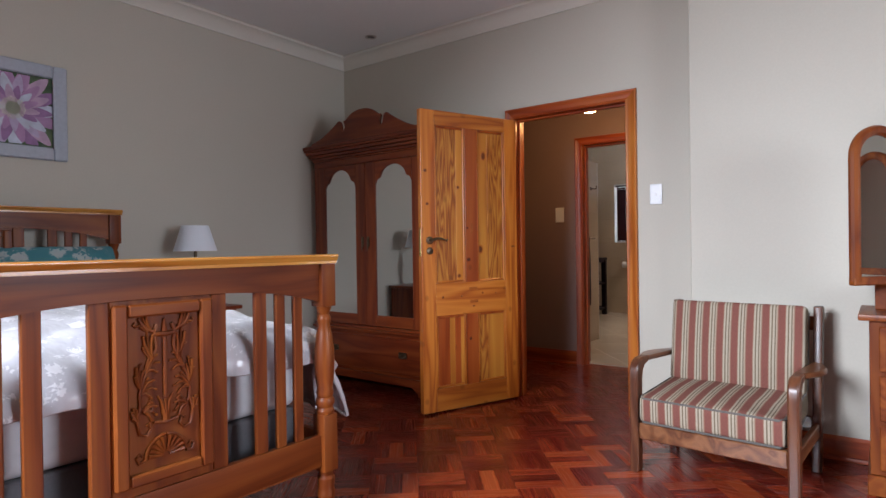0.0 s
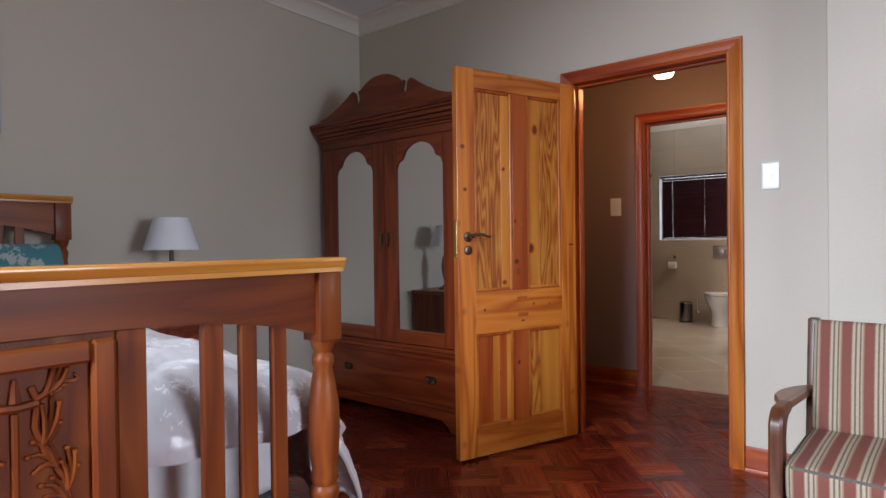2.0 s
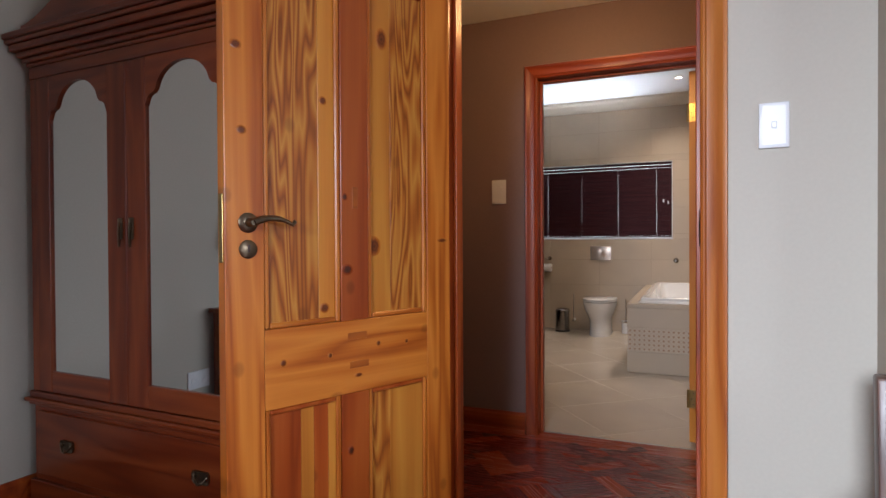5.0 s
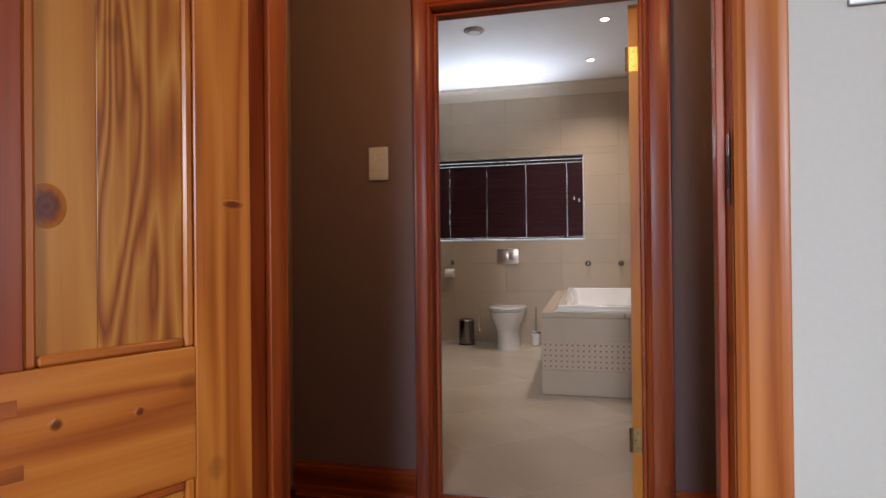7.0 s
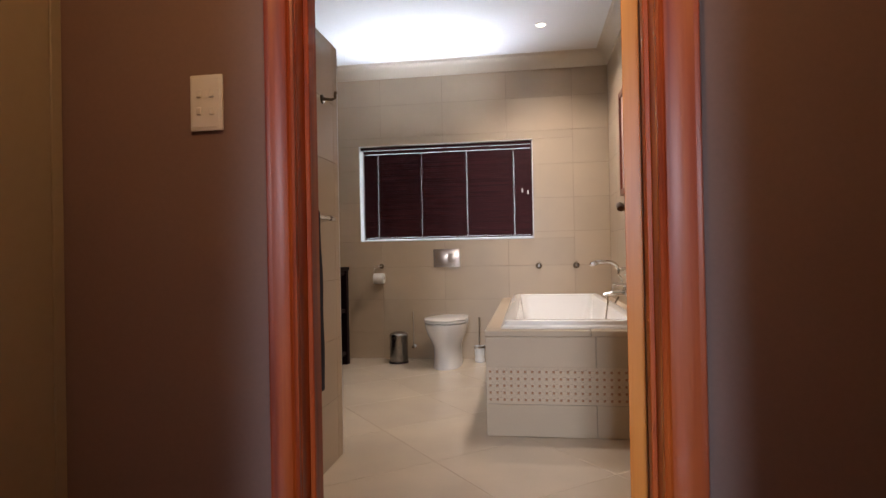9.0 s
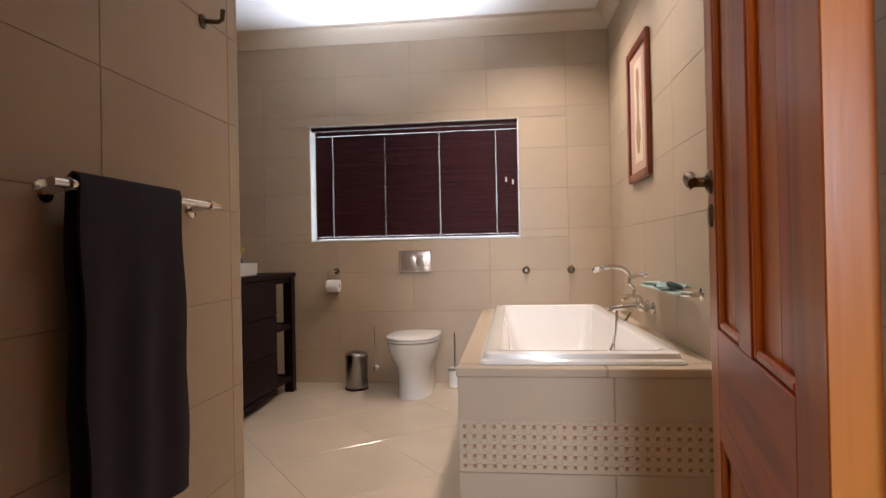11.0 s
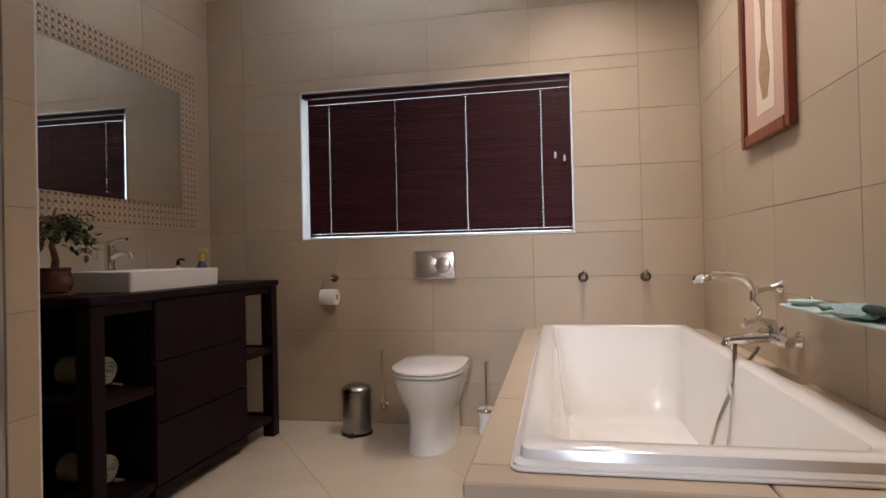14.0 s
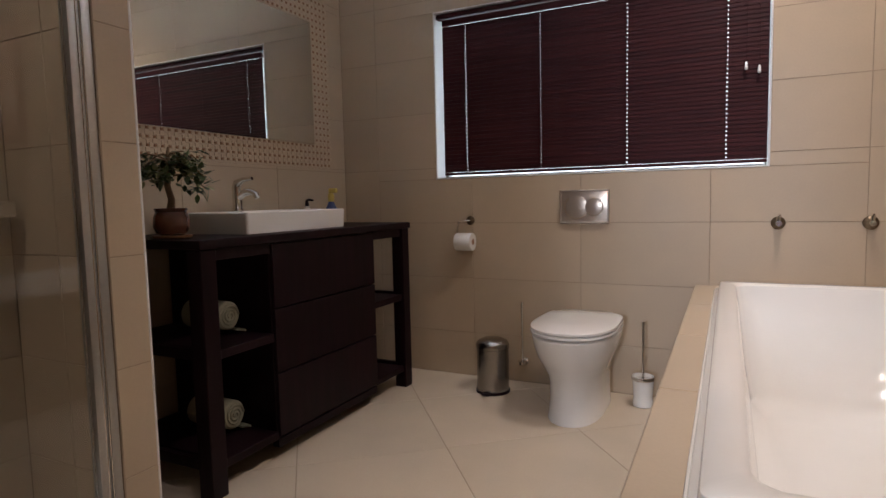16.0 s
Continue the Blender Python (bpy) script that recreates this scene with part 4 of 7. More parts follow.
foot_end = part("footboard", box(FX - 0.015, FX + 0.015, -0.6, 0.6, 0.268, 0.272), BED_H, bed, "footboard with slats and a carved middle panel")
bed_end(FX, HW, (0.245, 0.47, 0.895, 1.064, 0.272, 0.392, 1.064, 1.10), foot_end, True, False)
head_end = part("headboard", box(0.03, 0.06, -0.6, 0.6, 0.268, 0.272), BED_H, bed, "headboard with slats and a carved middle panel")
bed_end(0.045, HW + 0.04, (0.245, 0.60, 1.17, 1.345, 0.45, 0.60, 1.345, 1.379), head_end, True, False)
for s in (-1, 1):
    part("side_rail", box(0.085, FX - 0.04, s * 0.615, s * 0.645, 0.27, 0.40, 0.004), BED_H, bed)
part("slat_base", box(0.09, FX - 0.05, -0.61, 0.61, 0.29, 0.32), BED_H, bed)

mattress = thing("mattress", BEDM, "deep mattress with a grey cloth base cover", "mattress")
part("base", box(0.10, 1.94, -0.612, 0.612, 0.321, 0.48, 0.02, seg=3), VALANCE, mattress)
part("top", box(0.10, 1.94, -0.62, 0.62, 0.481, 0.70, 0.05, seg=4), LINEN, mattress)


def cloth(fn, nu, nv, thick):
    """A closed sheet of cloth over a grid of points, with thickness."""
    bm = bmesh.new()
    rows = [[bm.verts.new(fn(i / nu, j / nv)) for j in range(nv + 1)] for i in range(nu + 1)]
    for i in range(nu):
        for j in range(nv):
            bm.faces.new((rows[i][j], rows[i + 1][j], rows[i + 1][j + 1], rows[i][j + 1]))
    bmesh.ops.recalc_face_normals(bm, faces=list(bm.faces))
    if sum(f.normal.z for f in bm.faces) < 0:
        bmesh.ops.reverse_faces(bm, faces=list(bm.faces))
    bmesh.ops.solidify(bm, geom=list(bm.faces), thickness=thick)
    return bm


def duvet_point(s, w):
    """s runs from pillow to the hem that hangs over the foot end, w across from one side hem to the other."""
    ea = (w - 0.5) * 2 * 1.03
    y0, x0 = ea, 0.42 + s * 1.655
    sgn = 1 if y0 >= 0 else -1
    oy, ox = max(0.0, abs(y0) - 0.62), max(0.0, x0 - 1.90)
    nz = noise.noise((x0 * 3.1, y0 * 2.6, 0.3)) * 0.026 + noise.noise((x0 * 9, y0 * 8, 4.0)) * 0.014 + abs(noise.noise((x0 * 7, y0 * 6, 8.0))) * 0.022 + noise.noise((x0 * 21, y0 * 17, 2.0)) * 0.006
    inner = (1 - min(1.0, abs(y0) / 0.66) ** 3) * (1 - min(1.0, x0 / 2.0) ** 6)
    top = Vector((min(x0, 1.90), sgn * min(abs(y0), 0.62), 0.785 + 0.10 * inner + nz))
    r = math.hypot(ox, oy)
    if r < 1e-6:
        return top
    dx, dy = ox / r, sgn * oy / r
    R = 0.11
    ang = min(r / R, math.pi / 2)
    out, fall = R * math.sin(ang), R * (1 - math.cos(ang))
    f = max(0.0, r - R * math.pi / 2)
    corner = abs(2 * dx * dy)
    flare = 0.09 + 0.62 * corner ** 1.2
    along = y0 if abs(dx) > abs(dy) else x0
    deep = min(1.0, r / 0.2)
    fold = deep * (0.015 * math.sin(along * 26 + 4 * noise.noise((along * 3, 1, 2))) + 0.014 * noise.noise((along * 13, r * 5, 3)))
    out += f * flare + fold + 0.02 * math.sin(math.pi * min(1.0, r / 0.24))
    fall += f * (1 - 0.25 * flare) * (1 + 0.25 * corner)
    return top + Vector((dx * out, dy * out, -fall - 0.3 * nz * deep))


duvet = thing("duvet", BEDM, "puffy silver-grey satin duvet with white floral print, spread over the bed", "duvet")
part("cover", cloth(duvet_point, 100, 120, -0.022), DUVET, duvet)
part("piping", tube([duvet_point(k / 60, 0.0) for k in range(61)], 0.008, 7), DUVETP, duvet)
part("piping", tube([duvet_point(k / 60, 1.0) for k in range(61)], 0.008, 7), DUVETP, duvet)
part("piping", tube([duvet_point(1.0, k / 80) for k in range(81)], 0.008, 7), DUVETP, duvet)


def cushion(name, m, w, h, t, material, label, category):
    """A stuffed pillow lying in its own x and z, plump in the middle, pinched at the corners."""
    n = 18
    bm = bmesh.new()
    grid = {}
    for side in (-1, 1):
        for i in range(n + 1):
            for j in range(n + 1):
                a, b = i / n * 2 - 1, j / n * 2 - 1
                edge = (1 - a * a) * (1 - b * b)
                pinch = 1 - 0.10 * (a * a) * (1 - b * b) - 0.0
                pinch2 = 1 - 0.10 * (b * b) * (1 - a * a)
                y = side * t / 2 * edge ** 0.42 * (1 + 0.10 * noise.noise((a * 2, b * 2, side + w)))
                key = (i, j, side if edge > 1e-9 else 0)
                if key not in grid:
                    grid[key] = bm.verts.new((a * w / 2 * pinch2, y, b * h / 2 * pinch + h / 2))
        for i in range(n):
            for j in range(n):
                q = []
                for di, dj in ((0, 0), (1, 0), (1, 1), (0, 1)):
                    e = (1 - ((i + di) / n * 2 - 1) ** 2) * (1 - ((j + dj) / n * 2 - 1) ** 2)
                    q.append(grid[(i + di, j + dj, side if e > 1e-9 else 0)])
                bm.faces.new(q)
    bmesh.ops.recalc_face_normals(bm, faces=list(bm.faces))
    t_ob = thing(name, m, label, category)
    part("cover", bm, material, t_ob)
    return t_ob


cushion("pillow", BEDM @ pose(0.26, 0.36, 0.765, -28, 0, 90), 0.62, 0.44, 0.17, TEAL, "teal printed pillow leaning on the headboard", "pillow")
cushion("pillow", BEDM @ pose(0.26, -0.36, 0.765, -28, 0, 90), 0.62, 0.44, 0.17, TEAL, "teal printed pillow leaning on the headboard", "pillow")
cushion("pillow", BEDM @ pose(0.44, 0.34, 0.735, -62, 0, 90), 0.62, 0.42, 0.14, DUVET, "silver-grey floral pillow lying before the teal one", "pillow")
cushion("pillow", BEDM @ pose(0.44, -0.34, 0.735, -62, 0, 90), 0.62, 0.42, 0.14, DUVET, "silver-grey floral pillow lying before the teal one", "pillow")

# ---- bedside table, lamp, picture, switch, downlight ----
TABM = B @ pose(0.02, -1.62, 0)
table = thing("bedside_table", TABM, "dark reddish wooden bedside table with a drawer", "bedside table")
part("top", box(0.0, 0.42, -0.22, 0.22, 0.715, 0.74, 0.005, seg=2), MAHOG_H, table)
part("cabinet", box(0.01, 0.385, -0.195, 0.195, 0.10, 0.714, 0.003), MAHOG_V, table)
dr = part("drawer", box(0.3855, 0.398, -0.175, 0.175, 0.545, 0.69, 0.003), MAHOG_H, table)
part("knob", lathe([(0.006, 0), (0.006, 0.012), (0.013, 0.02), (0.010, 0.028), (0.0, 0.03)], 14), BRONZE, dr, m=pose(0.398, 0, 0.62, 0, 90, 0))
bd = part("door", box(0.3855, 0.398, -0.175, 0.175, 0.14, 0.53, 0.003), MAHOG_V, table)
part("knob", lathe([(0.006, 0), (0.006, 0.012), (0.013, 0.02), (0.010, 0.028), (0.0, 0.03)], 14), BRONZE, bd, m=pose(0.398, -0.13, 0.36, 0, 90, 0))
for x in (0.03, 0.355):
    for y in (-0.175, 0.175):
        part("leg", box(x, x + 0.03, y - 0.015, y + 0.015, 0, 0.0995, 0.003), MAHOG_V, table)

tl = thing("table_lamp", B @ pose(0.23, -1.62, 0.7405), "table lamp with a tapered white fabric shade", "lamp")
part("base", lathe([(0.07, 0), (0.07, 0.012), (0.03, 0.03), (0.018, 0.06), (0.035, 0.13), (0.045, 0.2), (0.03, 0.28), (0.012, 0.32), (0.010, 0.42)], 24), BRONZE, tl)
ring = bmesh.new()
seg = 40
prof = [(0.140, 0.375), (0.088, 0.548), (0.085, 0.548), (0.137, 0.375)]
rings = [[ring.verts.new((r * math.cos(2 * math.pi * k / seg), r * math.sin(2 * math.pi * k / seg), z)) for k in range(seg)] for r, z in prof]
for a in range(4):
    for k in range(seg):
        ring.faces.new((rings[a][k], rings[a][(k + 1) % seg], rings[(a + 1) % 4][(k + 1) % seg], rings[(a + 1) % 4][k]))
bmesh.ops.recalc_face_normals(ring, faces=list(ring.faces))
part("shade", ring, SHADE, tl, "white fabric shade")

PY0, PY1, PZ0, PZ1 = -2.865, -2.315, 1.668, 2.232
pic = thing("flower_painting", B, "square painting of a pink flower in a wide whitewashed frame", "painting")
cx, cz = (PY0 + PY1) / 2, (PZ0 + PZ1) / 2
for y0, y1, z0, z1 in ((PY0, PY0 + 0.075, PZ0, PZ1), (PY1 - 0.075, PY1, PZ0, PZ1), (PY0 + 0.0755, PY1 - 0.0755, PZ0, PZ0 + 0.075), (PY0 + 0.0755, PY1 - 0.0755, PZ1 - 0.075, PZ1)):
    part("frame", box(0.003, 0.034, y0, y1, z0, z1, 0.007), PICFRAME, pic)
for y0, y1, z0, z1 in ((PY0 + 0.066, PY0 + 0.078, PZ0 + 0.066, PZ1 - 0.066), (PY1 - 0.078, PY1 - 0.066, PZ0 + 0.066, PZ1 - 0.066)):
    part("slip", box(0.0345, 0.040, y0, y1, z0, z1, 0.002), PICFRAME, pic)
PGREEN = plain("painted_dark_green", (0.05, 0.09, 0.035), 0.6, vary=0.5, grain=14, blotch=9)
part("canvas", box(0.004, 0.014, PY0 + 0.07, PY1 - 0.07, PZ0 + 0.07, PZ1 - 0.07), PGREEN, pic, "painted canvas")
PINKS = [plain("painted_petal", c, 0.6, vary=0.18, grain=25, blotch=12) for c in ((0.36, 0.20, 0.36), (0.42, 0.34, 0.50), (0.48, 0.52, 0.62), (0.26, 0.13, 0.28), (0.44, 0.30, 0.42))]
rnd = random.Random(4)
lim = 0.200
layer = 0
for ring_r, count, length, width in ((0.185, 15, 0.17, 0.070), (0.130, 14, 0.14, 0.055), (0.085, 13, 0.10, 0.042)):
    for k in range(count):
        a = 2 * math.pi * (k + 0.5 * rnd.random()) / count + ring_r * 9
        pts = []
        for j in range(14):
            q = 2 * math.pi * j / 14
            px, pz = math.cos(q) * length / 2, math.sin(q) * width / 2 * (1.0 - 0.35 * math.cos(q))
            py, pz = ring_r * math.cos(a) + px * math.cos(a) - pz * math.sin(a), ring_r * math.sin(a) + px * math.sin(a) + pz * math.cos(a)
            pts.append((max(-lim, min(lim, py)), max(-lim, min(lim, pz))))
        layer += 1
        bm = prism([(cx + p, cz + q) for p, q in pts], 0.0006)
        bm.transform(Matrix(((0, -1, 0, 0.0155 + 0.00015 * layer), (1, 0, 0, 0), (0, 0, 1, 0), (0, 0, 0, 1))))
        bmesh.ops.recalc_face_normals(bm, faces=list(bm.faces))
        part("petal", bm, PINKS[(k + layer // 12) % 5], pic, smooth=False)
CREAMDOT = plain("painted_cream_dots", (0.58, 0.56, 0.46), 0.6, vary=0.3, grain=60, blotch=30)
bm = bmesh.new()
for k in range(130):
    rr, a = 0.062 * math.sqrt(k / 130), k * 2.4
    lathe([(0.0040, 0.0), (0.0026, 0.0018)], 7, bm, pose(0.0225, cx + rr * math.cos(a), cz + rr * math.sin(a), 0, 90, 0))
part("flower_heart", bm, CREAMDOT, pic, "cream dotted heart of the flower")


def wall_switch(name, m, w, h, buttons, label):
    """A plate lying in x and z facing -y."""
    t = thing(name, m, label, "light switch")
    part("plate", box(-w / 2, w / 2, -0.009, -0.0005, -h / 2, h / 2, 0.003, seg=2), PLASTIC, t)
    part("surround", box(-w / 2 + 0.008, w / 2 - 0.008, -0.0105, -0.0092, -h / 2 + 0.008, h / 2 - 0.008, 0.001), PLASTIC, t)
    for x, z in buttons:
        part("rocker", box(x - 0.007, x + 0.007, -0.0145, -0.0106, z - 0.010, z + 0.010, 0.002), PLASTIC, t)
    return t


wall_switch("light_switch", B @ pose(2.827, -0.001, 1.436), 0.076, 0.128, [(0, 0)], "white plastic wall switch with one rocker")
socket = thing("wall_socket", B @ pose(0.001, -1.34, 0.34, 0, 0, 90), "white plastic double wall socket near the bedside table", "socket")
part("plate", box(-0.075, 0.075, -0.009, -0.0005, -0.05, 0.05, 0.003, seg=2), PLASTIC, socket)
for x in (-0.035, 0.035):
    part("outlet", lathe([(0.021, 0.0), (0.021, 0.003), (0.017, 0.003), (0.014, 0.001)], 18), PLASTIC, socket, m=pose(x, -0.0092, -0.008, 90))
    part("rocker", box(x - 0.007, x + 0.007, -0.013, -0.0095, 0.026, 0.042, 0.002), PLASTIC, socket)
dl = thing("ceiling_downlight", B @ pose(0.62, -0.28, CEIL_B - 0.001), "unlit recessed ceiling downlight with a grey ring", "downlight")
part("ring", lathe([(0.045, 0), (0.045, -0.006), (0.034, -0.008), (0.030, 0.0)], 24), STEEL, dl)
part("lens", lathe([(0.029, -0.001), (0.020, -0.003)], 20), GROUT_D, dl)

# ---- armchair ----
CHM = pose(-0.425, 2.40, 0, 0, 0, -6.5)
chair = thing("armchair", CHM, "wooden armchair with brick, olive and cream striped cushions", "armchair")
CW = 0.365


def chair_arm(s):
    """Flat paddle arm that swells outward behind the bent front leg, seen from above."""
    inner, outer = CW - 0.046, CW + 0.002
    pts = [(inner, 0.075), (outer, 0.075)]
    for k in range(1, 12):
        f = k / 12
        pts.append((outer + 0.062 * math.sin(math.pi * f) ** 0.8 * (1 - 0.35 * f) - 0.012 * f, 0.10 + 0.44 * f))
    pts += [(outer - 0.016, 0.56), (inner + 0.004, 0.56)]
    bm = prism([(s * x, y) for x, y in pts], 0.026, bevel=0.006)
    bm.transform(Matrix(((1, 0, 0, 0), (0, 0, 1, 0), (0, 1, 0, 0.535), (0, 0, 0, 1))))
    bm.transform(pose(0, 0, 0, -3.5, 0, 0))
    bmesh.ops.recalc_face_normals(bm, faces=list(bm.faces))
    return bm


def bent_leg(x):
    """Front leg that rises straight and bends back under the arm."""
    outer = [(-0.03, 0.0), (-0.034, 0.30), (-0.032, 0.45)] + [(0.043 - 0.075 * math.cos(a), 0.482 + 0.075 * math.sin(a)) for a in (0.2, 0.5, 0.8, 1.1, 1.4)] + [(0.115, 0.556)]
    under = [(0.115, 0.520), (0.070, 0.512), (0.048, 0.492), (0.038, 0.455), (0.036, 0.30), (0.032, 0.0)]
    bm = prism(outer + under, 0.044, bevel=0.008)
    bm.transform(Matrix(((0, 1, 0, x - 0.022), (1, 0, 0, 0), (0, 0, 1, 0), (0, 0, 0, 1))))
    bmesh.ops.recalc_face_normals(bm, faces=list(bm.faces))
    return bm


for s in (-1, 1):
    x = s * (CW - 0.022)
    part("front_leg", bent_leg(x), TEAK_V, chair, "front leg bending back into the arm")
    bm = box(x - 0.02, x + 0.02, -0.03, 0.03, 0.0, 0.80, 0.008, seg=2)
    bm.transform(Matrix.Translation((0, 0.53, 0)) @ Matrix(((1, 0, 0, 0), (0, 1, 0.12, 0), (0, 0, 1, 0), (0, 0, 0, 1))))
    part("back_leg", bm, TEAK_V, chair)
    part("arm", chair_arm(s), TEAK_Y, chair, "wide rounded wooden arm")
    part("side_rail", box(x - 0.013, x + 0.013, 0.046, 0.52, 0.17, 0.235, 0.004), TEAK_Y, chair)
part("front_rail", box(-CW + 0.045, CW - 0.045, -0.02, 0.008, 0.165, 0.245, 0.005), TEAK_Y, chair)
part("back_rail", box(-CW + 0.043, CW - 0.043, 0.545, 0.57, 0.2, 0.26, 0.004), TEAK_Y, chair)
part("top_rail", box(-CW + 0.043, CW - 0.043, 0.60, 0.622, 0.68, 0.75, 0.004), TEAK_Y, chair)


def seat_pad(w, d, h, m):
    bm = box(-w / 2, w / 2, 0, d, 0, h, 0.028, seg=4)
    bmesh.ops.subdivide_edges(bm, edges=[e for e in bm.edges if e.calc_length() > 0.2], cuts=8, use_grid_fill=True)
    for v in bm.verts:
        a, b = v.co.x / (w / 2), v.co.y / d * 2 - 1
        if v.co.z > h * 0.5: v.co.z += 0.014 * (1 - a * a) * (1 - b * b)
        v.co += Vector((0, 0, 0.004 * noise.noise(v.co * 9)))
    bm.transform(m)
    return bm


seat = part("seat_cushion", seat_pad(2 * CW - 0.10, 0.54, 0.125, pose(0, -0.035, 0.252, 3.0)), STRIPE, chair, "striped seat cushion with piping")
back = part("back_cushion", seat_pad(2 * CW - 0.10, 0.43, 0.11, pose(0, 0.49, 0.375, 82)), STRIPE, chair, "striped back cushion")
for z0, owner in ((0.258, seat), (0.372, seat)):
    w = CW - 0.052
    part("piping", tube([(-w, 0.44, z0 + 0.02), (-w, 0.0, z0), (-w + 0.02, -0.034, z0 - 0.002), (w - 0.02, -0.034, z0 - 0.002), (w, 0.0, z0), (w, 0.44, z0 + 0.02)], 0.0055, 7), PIPING, owner)
for s in (-1, 1):
    part("piping", tube([(s * (CW - 0.052), 0.475, 0.40), (s * (CW - 0.052), 0.53, 0.775)], 0.006, 7), PIPING, back)

# ---- dressing table with arched mirrors ----
DRM = B @ pose(4.44, PROJ_V - 0.006, 0)
dresser = thing("dressing_table", DRM, "orange-brown dressing table with drawers and arched wing mirrors", "dressing table")
part("top", box(-0.56, 0.56, -0.47, 0.0, 0.772, 0.80, 0.007, seg=2), BED_H, dresser)
part("carcass", box(-0.52, 0.52, -0.43, -0.005, 0.09, 0.7715, 0.003), BED_V, dresser)
part("plinth", box(-0.53, 0.53, -0.445, -0.005, 0.0, 0.0895, 0.004), BED_H, dresser)
for k in range(3):
    for s in (-1, 1):
        z = 0.115 + k * 0.217
        d = part("drawer", box(s * 0.035, s * 0.485, -0.444, -0.4305, z, z + 0.198, 0.004), BED_H, dresser)
        part("knob", lathe([(0.008, 0), (0.008, 0.012), (0.018, 0.02), (0.014, 0.03), (0.0, 0.033)], 16), BED_V, d, m=pose(s * 0.26, -0.444, z + 0.10, 90))


def arch_mirror(w, h, m, owner):
    """An arched mirror in a rounded wooden frame, in x and z, facing -y."""
    def arch(r, z0):
        return [(-r, z0)] + [(r * math.cos(math.pi - math.pi * k / 18), h - w / 2 + r * math.sin(math.pi - math.pi * k / 18)) for k in range(19)] + [(r, z0)]
    a = arch(w / 2 - 0.02, 0.0)
    fr = part("mirror_frame", tube([(x, 0, z) for x, z in a], 0.024, 10), BED_V, owner, "rounded arched mirror frame", m=m)
    part("sill", box(-w / 2, w / 2, -0.02, 0.02, -0.02, 0.02, 0.006), BED_H, fr)
    part("mirror", prism(arch(w / 2 - 0.035, 0.019), 0.005, pose(0, -0.003, 0)), MIRROR, fr)


arch_mirror(0.28, 0.70, pose(-0.485, -0.32, 0.942, 0, 0, 46), dresser)
arch_mirror(0.56, 0.82, pose(0.0, -0.16, 0.945, 0, 0, 0), dresser)
arch_mirror(0.28, 0.70, pose(0.485, -0.32, 0.942, 0, 0, -46), dresser)
part("mirror_stand", box(-0.5, 0.5, -0.22, -0.10, 0.8005, 0.924, 0.004), BED_H, dresser)

# ---- hall things ----
cup = thing("built_in_cupboard", pose(HALL_L, 0, 0), "taupe painted built-in passage cupboards with bar handles", "cupboard")
part("carcass", box(-0.55, -0.022, 3.62, 4.735, 0.0, CEIL_H - 0.002), HALLCUP, cup)
for y0, y1, hy in ((4.315, 4.70, 4.355), (3.925, 4.31, 4.27)):
    d = part("door", box(-0.0215, -0.002, y0 + 0.0015, y1 - 0.0015, 0.08, 2.3, 0.002), HALLCUP, cup)
    part("handle", tube([(0.0, hy, 1.055), (0.026, hy, 1.062), (0.028, hy, 1.13), (0.026, hy, 1.20), (0.0, hy, 1.207)], 0.006, 10), STEEL, d, "brushed bar handle")
part("filler", box(-0.0215, -0.002, 4.702, 4.737, 0.0, 2.3, 0.002), HALLCUP, cup)
wall_switch("light_switch", pose(-2.14, HALL_Y - 0.001, 1.407), 0.086, 0.14, [(-0.017, 0.022), (0.017, 0.022), (-0.017, -0.022), (0.017, -0.022)], "white plastic wall switch with four rockers")

BULB = glow("lit_glass", (1.0, 0.80, 0.55), 9.0)
hl = thing("hall_ceiling_light", pose(-1.545, 3.95, CEIL_H - 0.001), "lit frosted glass passage light on a short stem", "ceiling light")
part("canopy", lathe([(0.05, 0), (0.05, -0.012), (0.012, -0.02), (0.010, -0.10)], 24), STEEL, hl)
part("glass", lathe([(0.02, -0.10), (0.055, -0.115), (0.062, -0.14), (0.062, -0.235), (0.05, -0.255), (0.0, -0.26)], 28), BULB, hl, "glowing frosted glass cylinder")

# ---- bathroom door ----
bdoor = thing("door_2", pose(-1.089, BY0 + 0.026, 0, 0, 0, 78.8), "open four-panel red pine bathroom door with aged knob", "door")
panel_leaf(bdoor, 0.785, 0.012, 2.035, [(0.012, 0.165), (0.655, 0.875), (1.94, 2.035)], 0.108, 0.1, 0.042, ARCH_V, FRAME_H, FRAME_V, [[(FRAME_V, 0.5), (ARCH_V, 0.5)]])
for s in (-1, 1):
    k = part("rose", lathe([(0.026, 0), (0.026, 0.004), (0.018, 0.010), (0.011, 0.014), (0.010, 0.034), (0.016, 0.042)], 20), BRONZE, bdoor, m=pose(0.785 - 0.06, s * 0.021, 1.175, 90 if s < 0 else -90))
    part("lever", tube(bow((0.725, s * 0.06, 1.175), (0.69, s * 0.066, 1.182), (0.655, s * 0.062, 1.168)) , [0.013] * 7 + [0.011] * 6), BRONZE, bdoor)
    part("escutcheon", lathe([(0.025, 0), (0.025, 0.004), (0.020, 0.007), (0.0, 0.0075)], 20), BRONZE, bdoor, m=pose(0.785 - 0.06, s * 0.021, 1.105, 90 if s < 0 else -90))
part("hinge_edge", box(-0.0022, -0.0004, -0.0205, 0.0205, 0.013, 2.034, 0.0005), PINE_Y, bdoor, "pale unvarnished hinge edge")
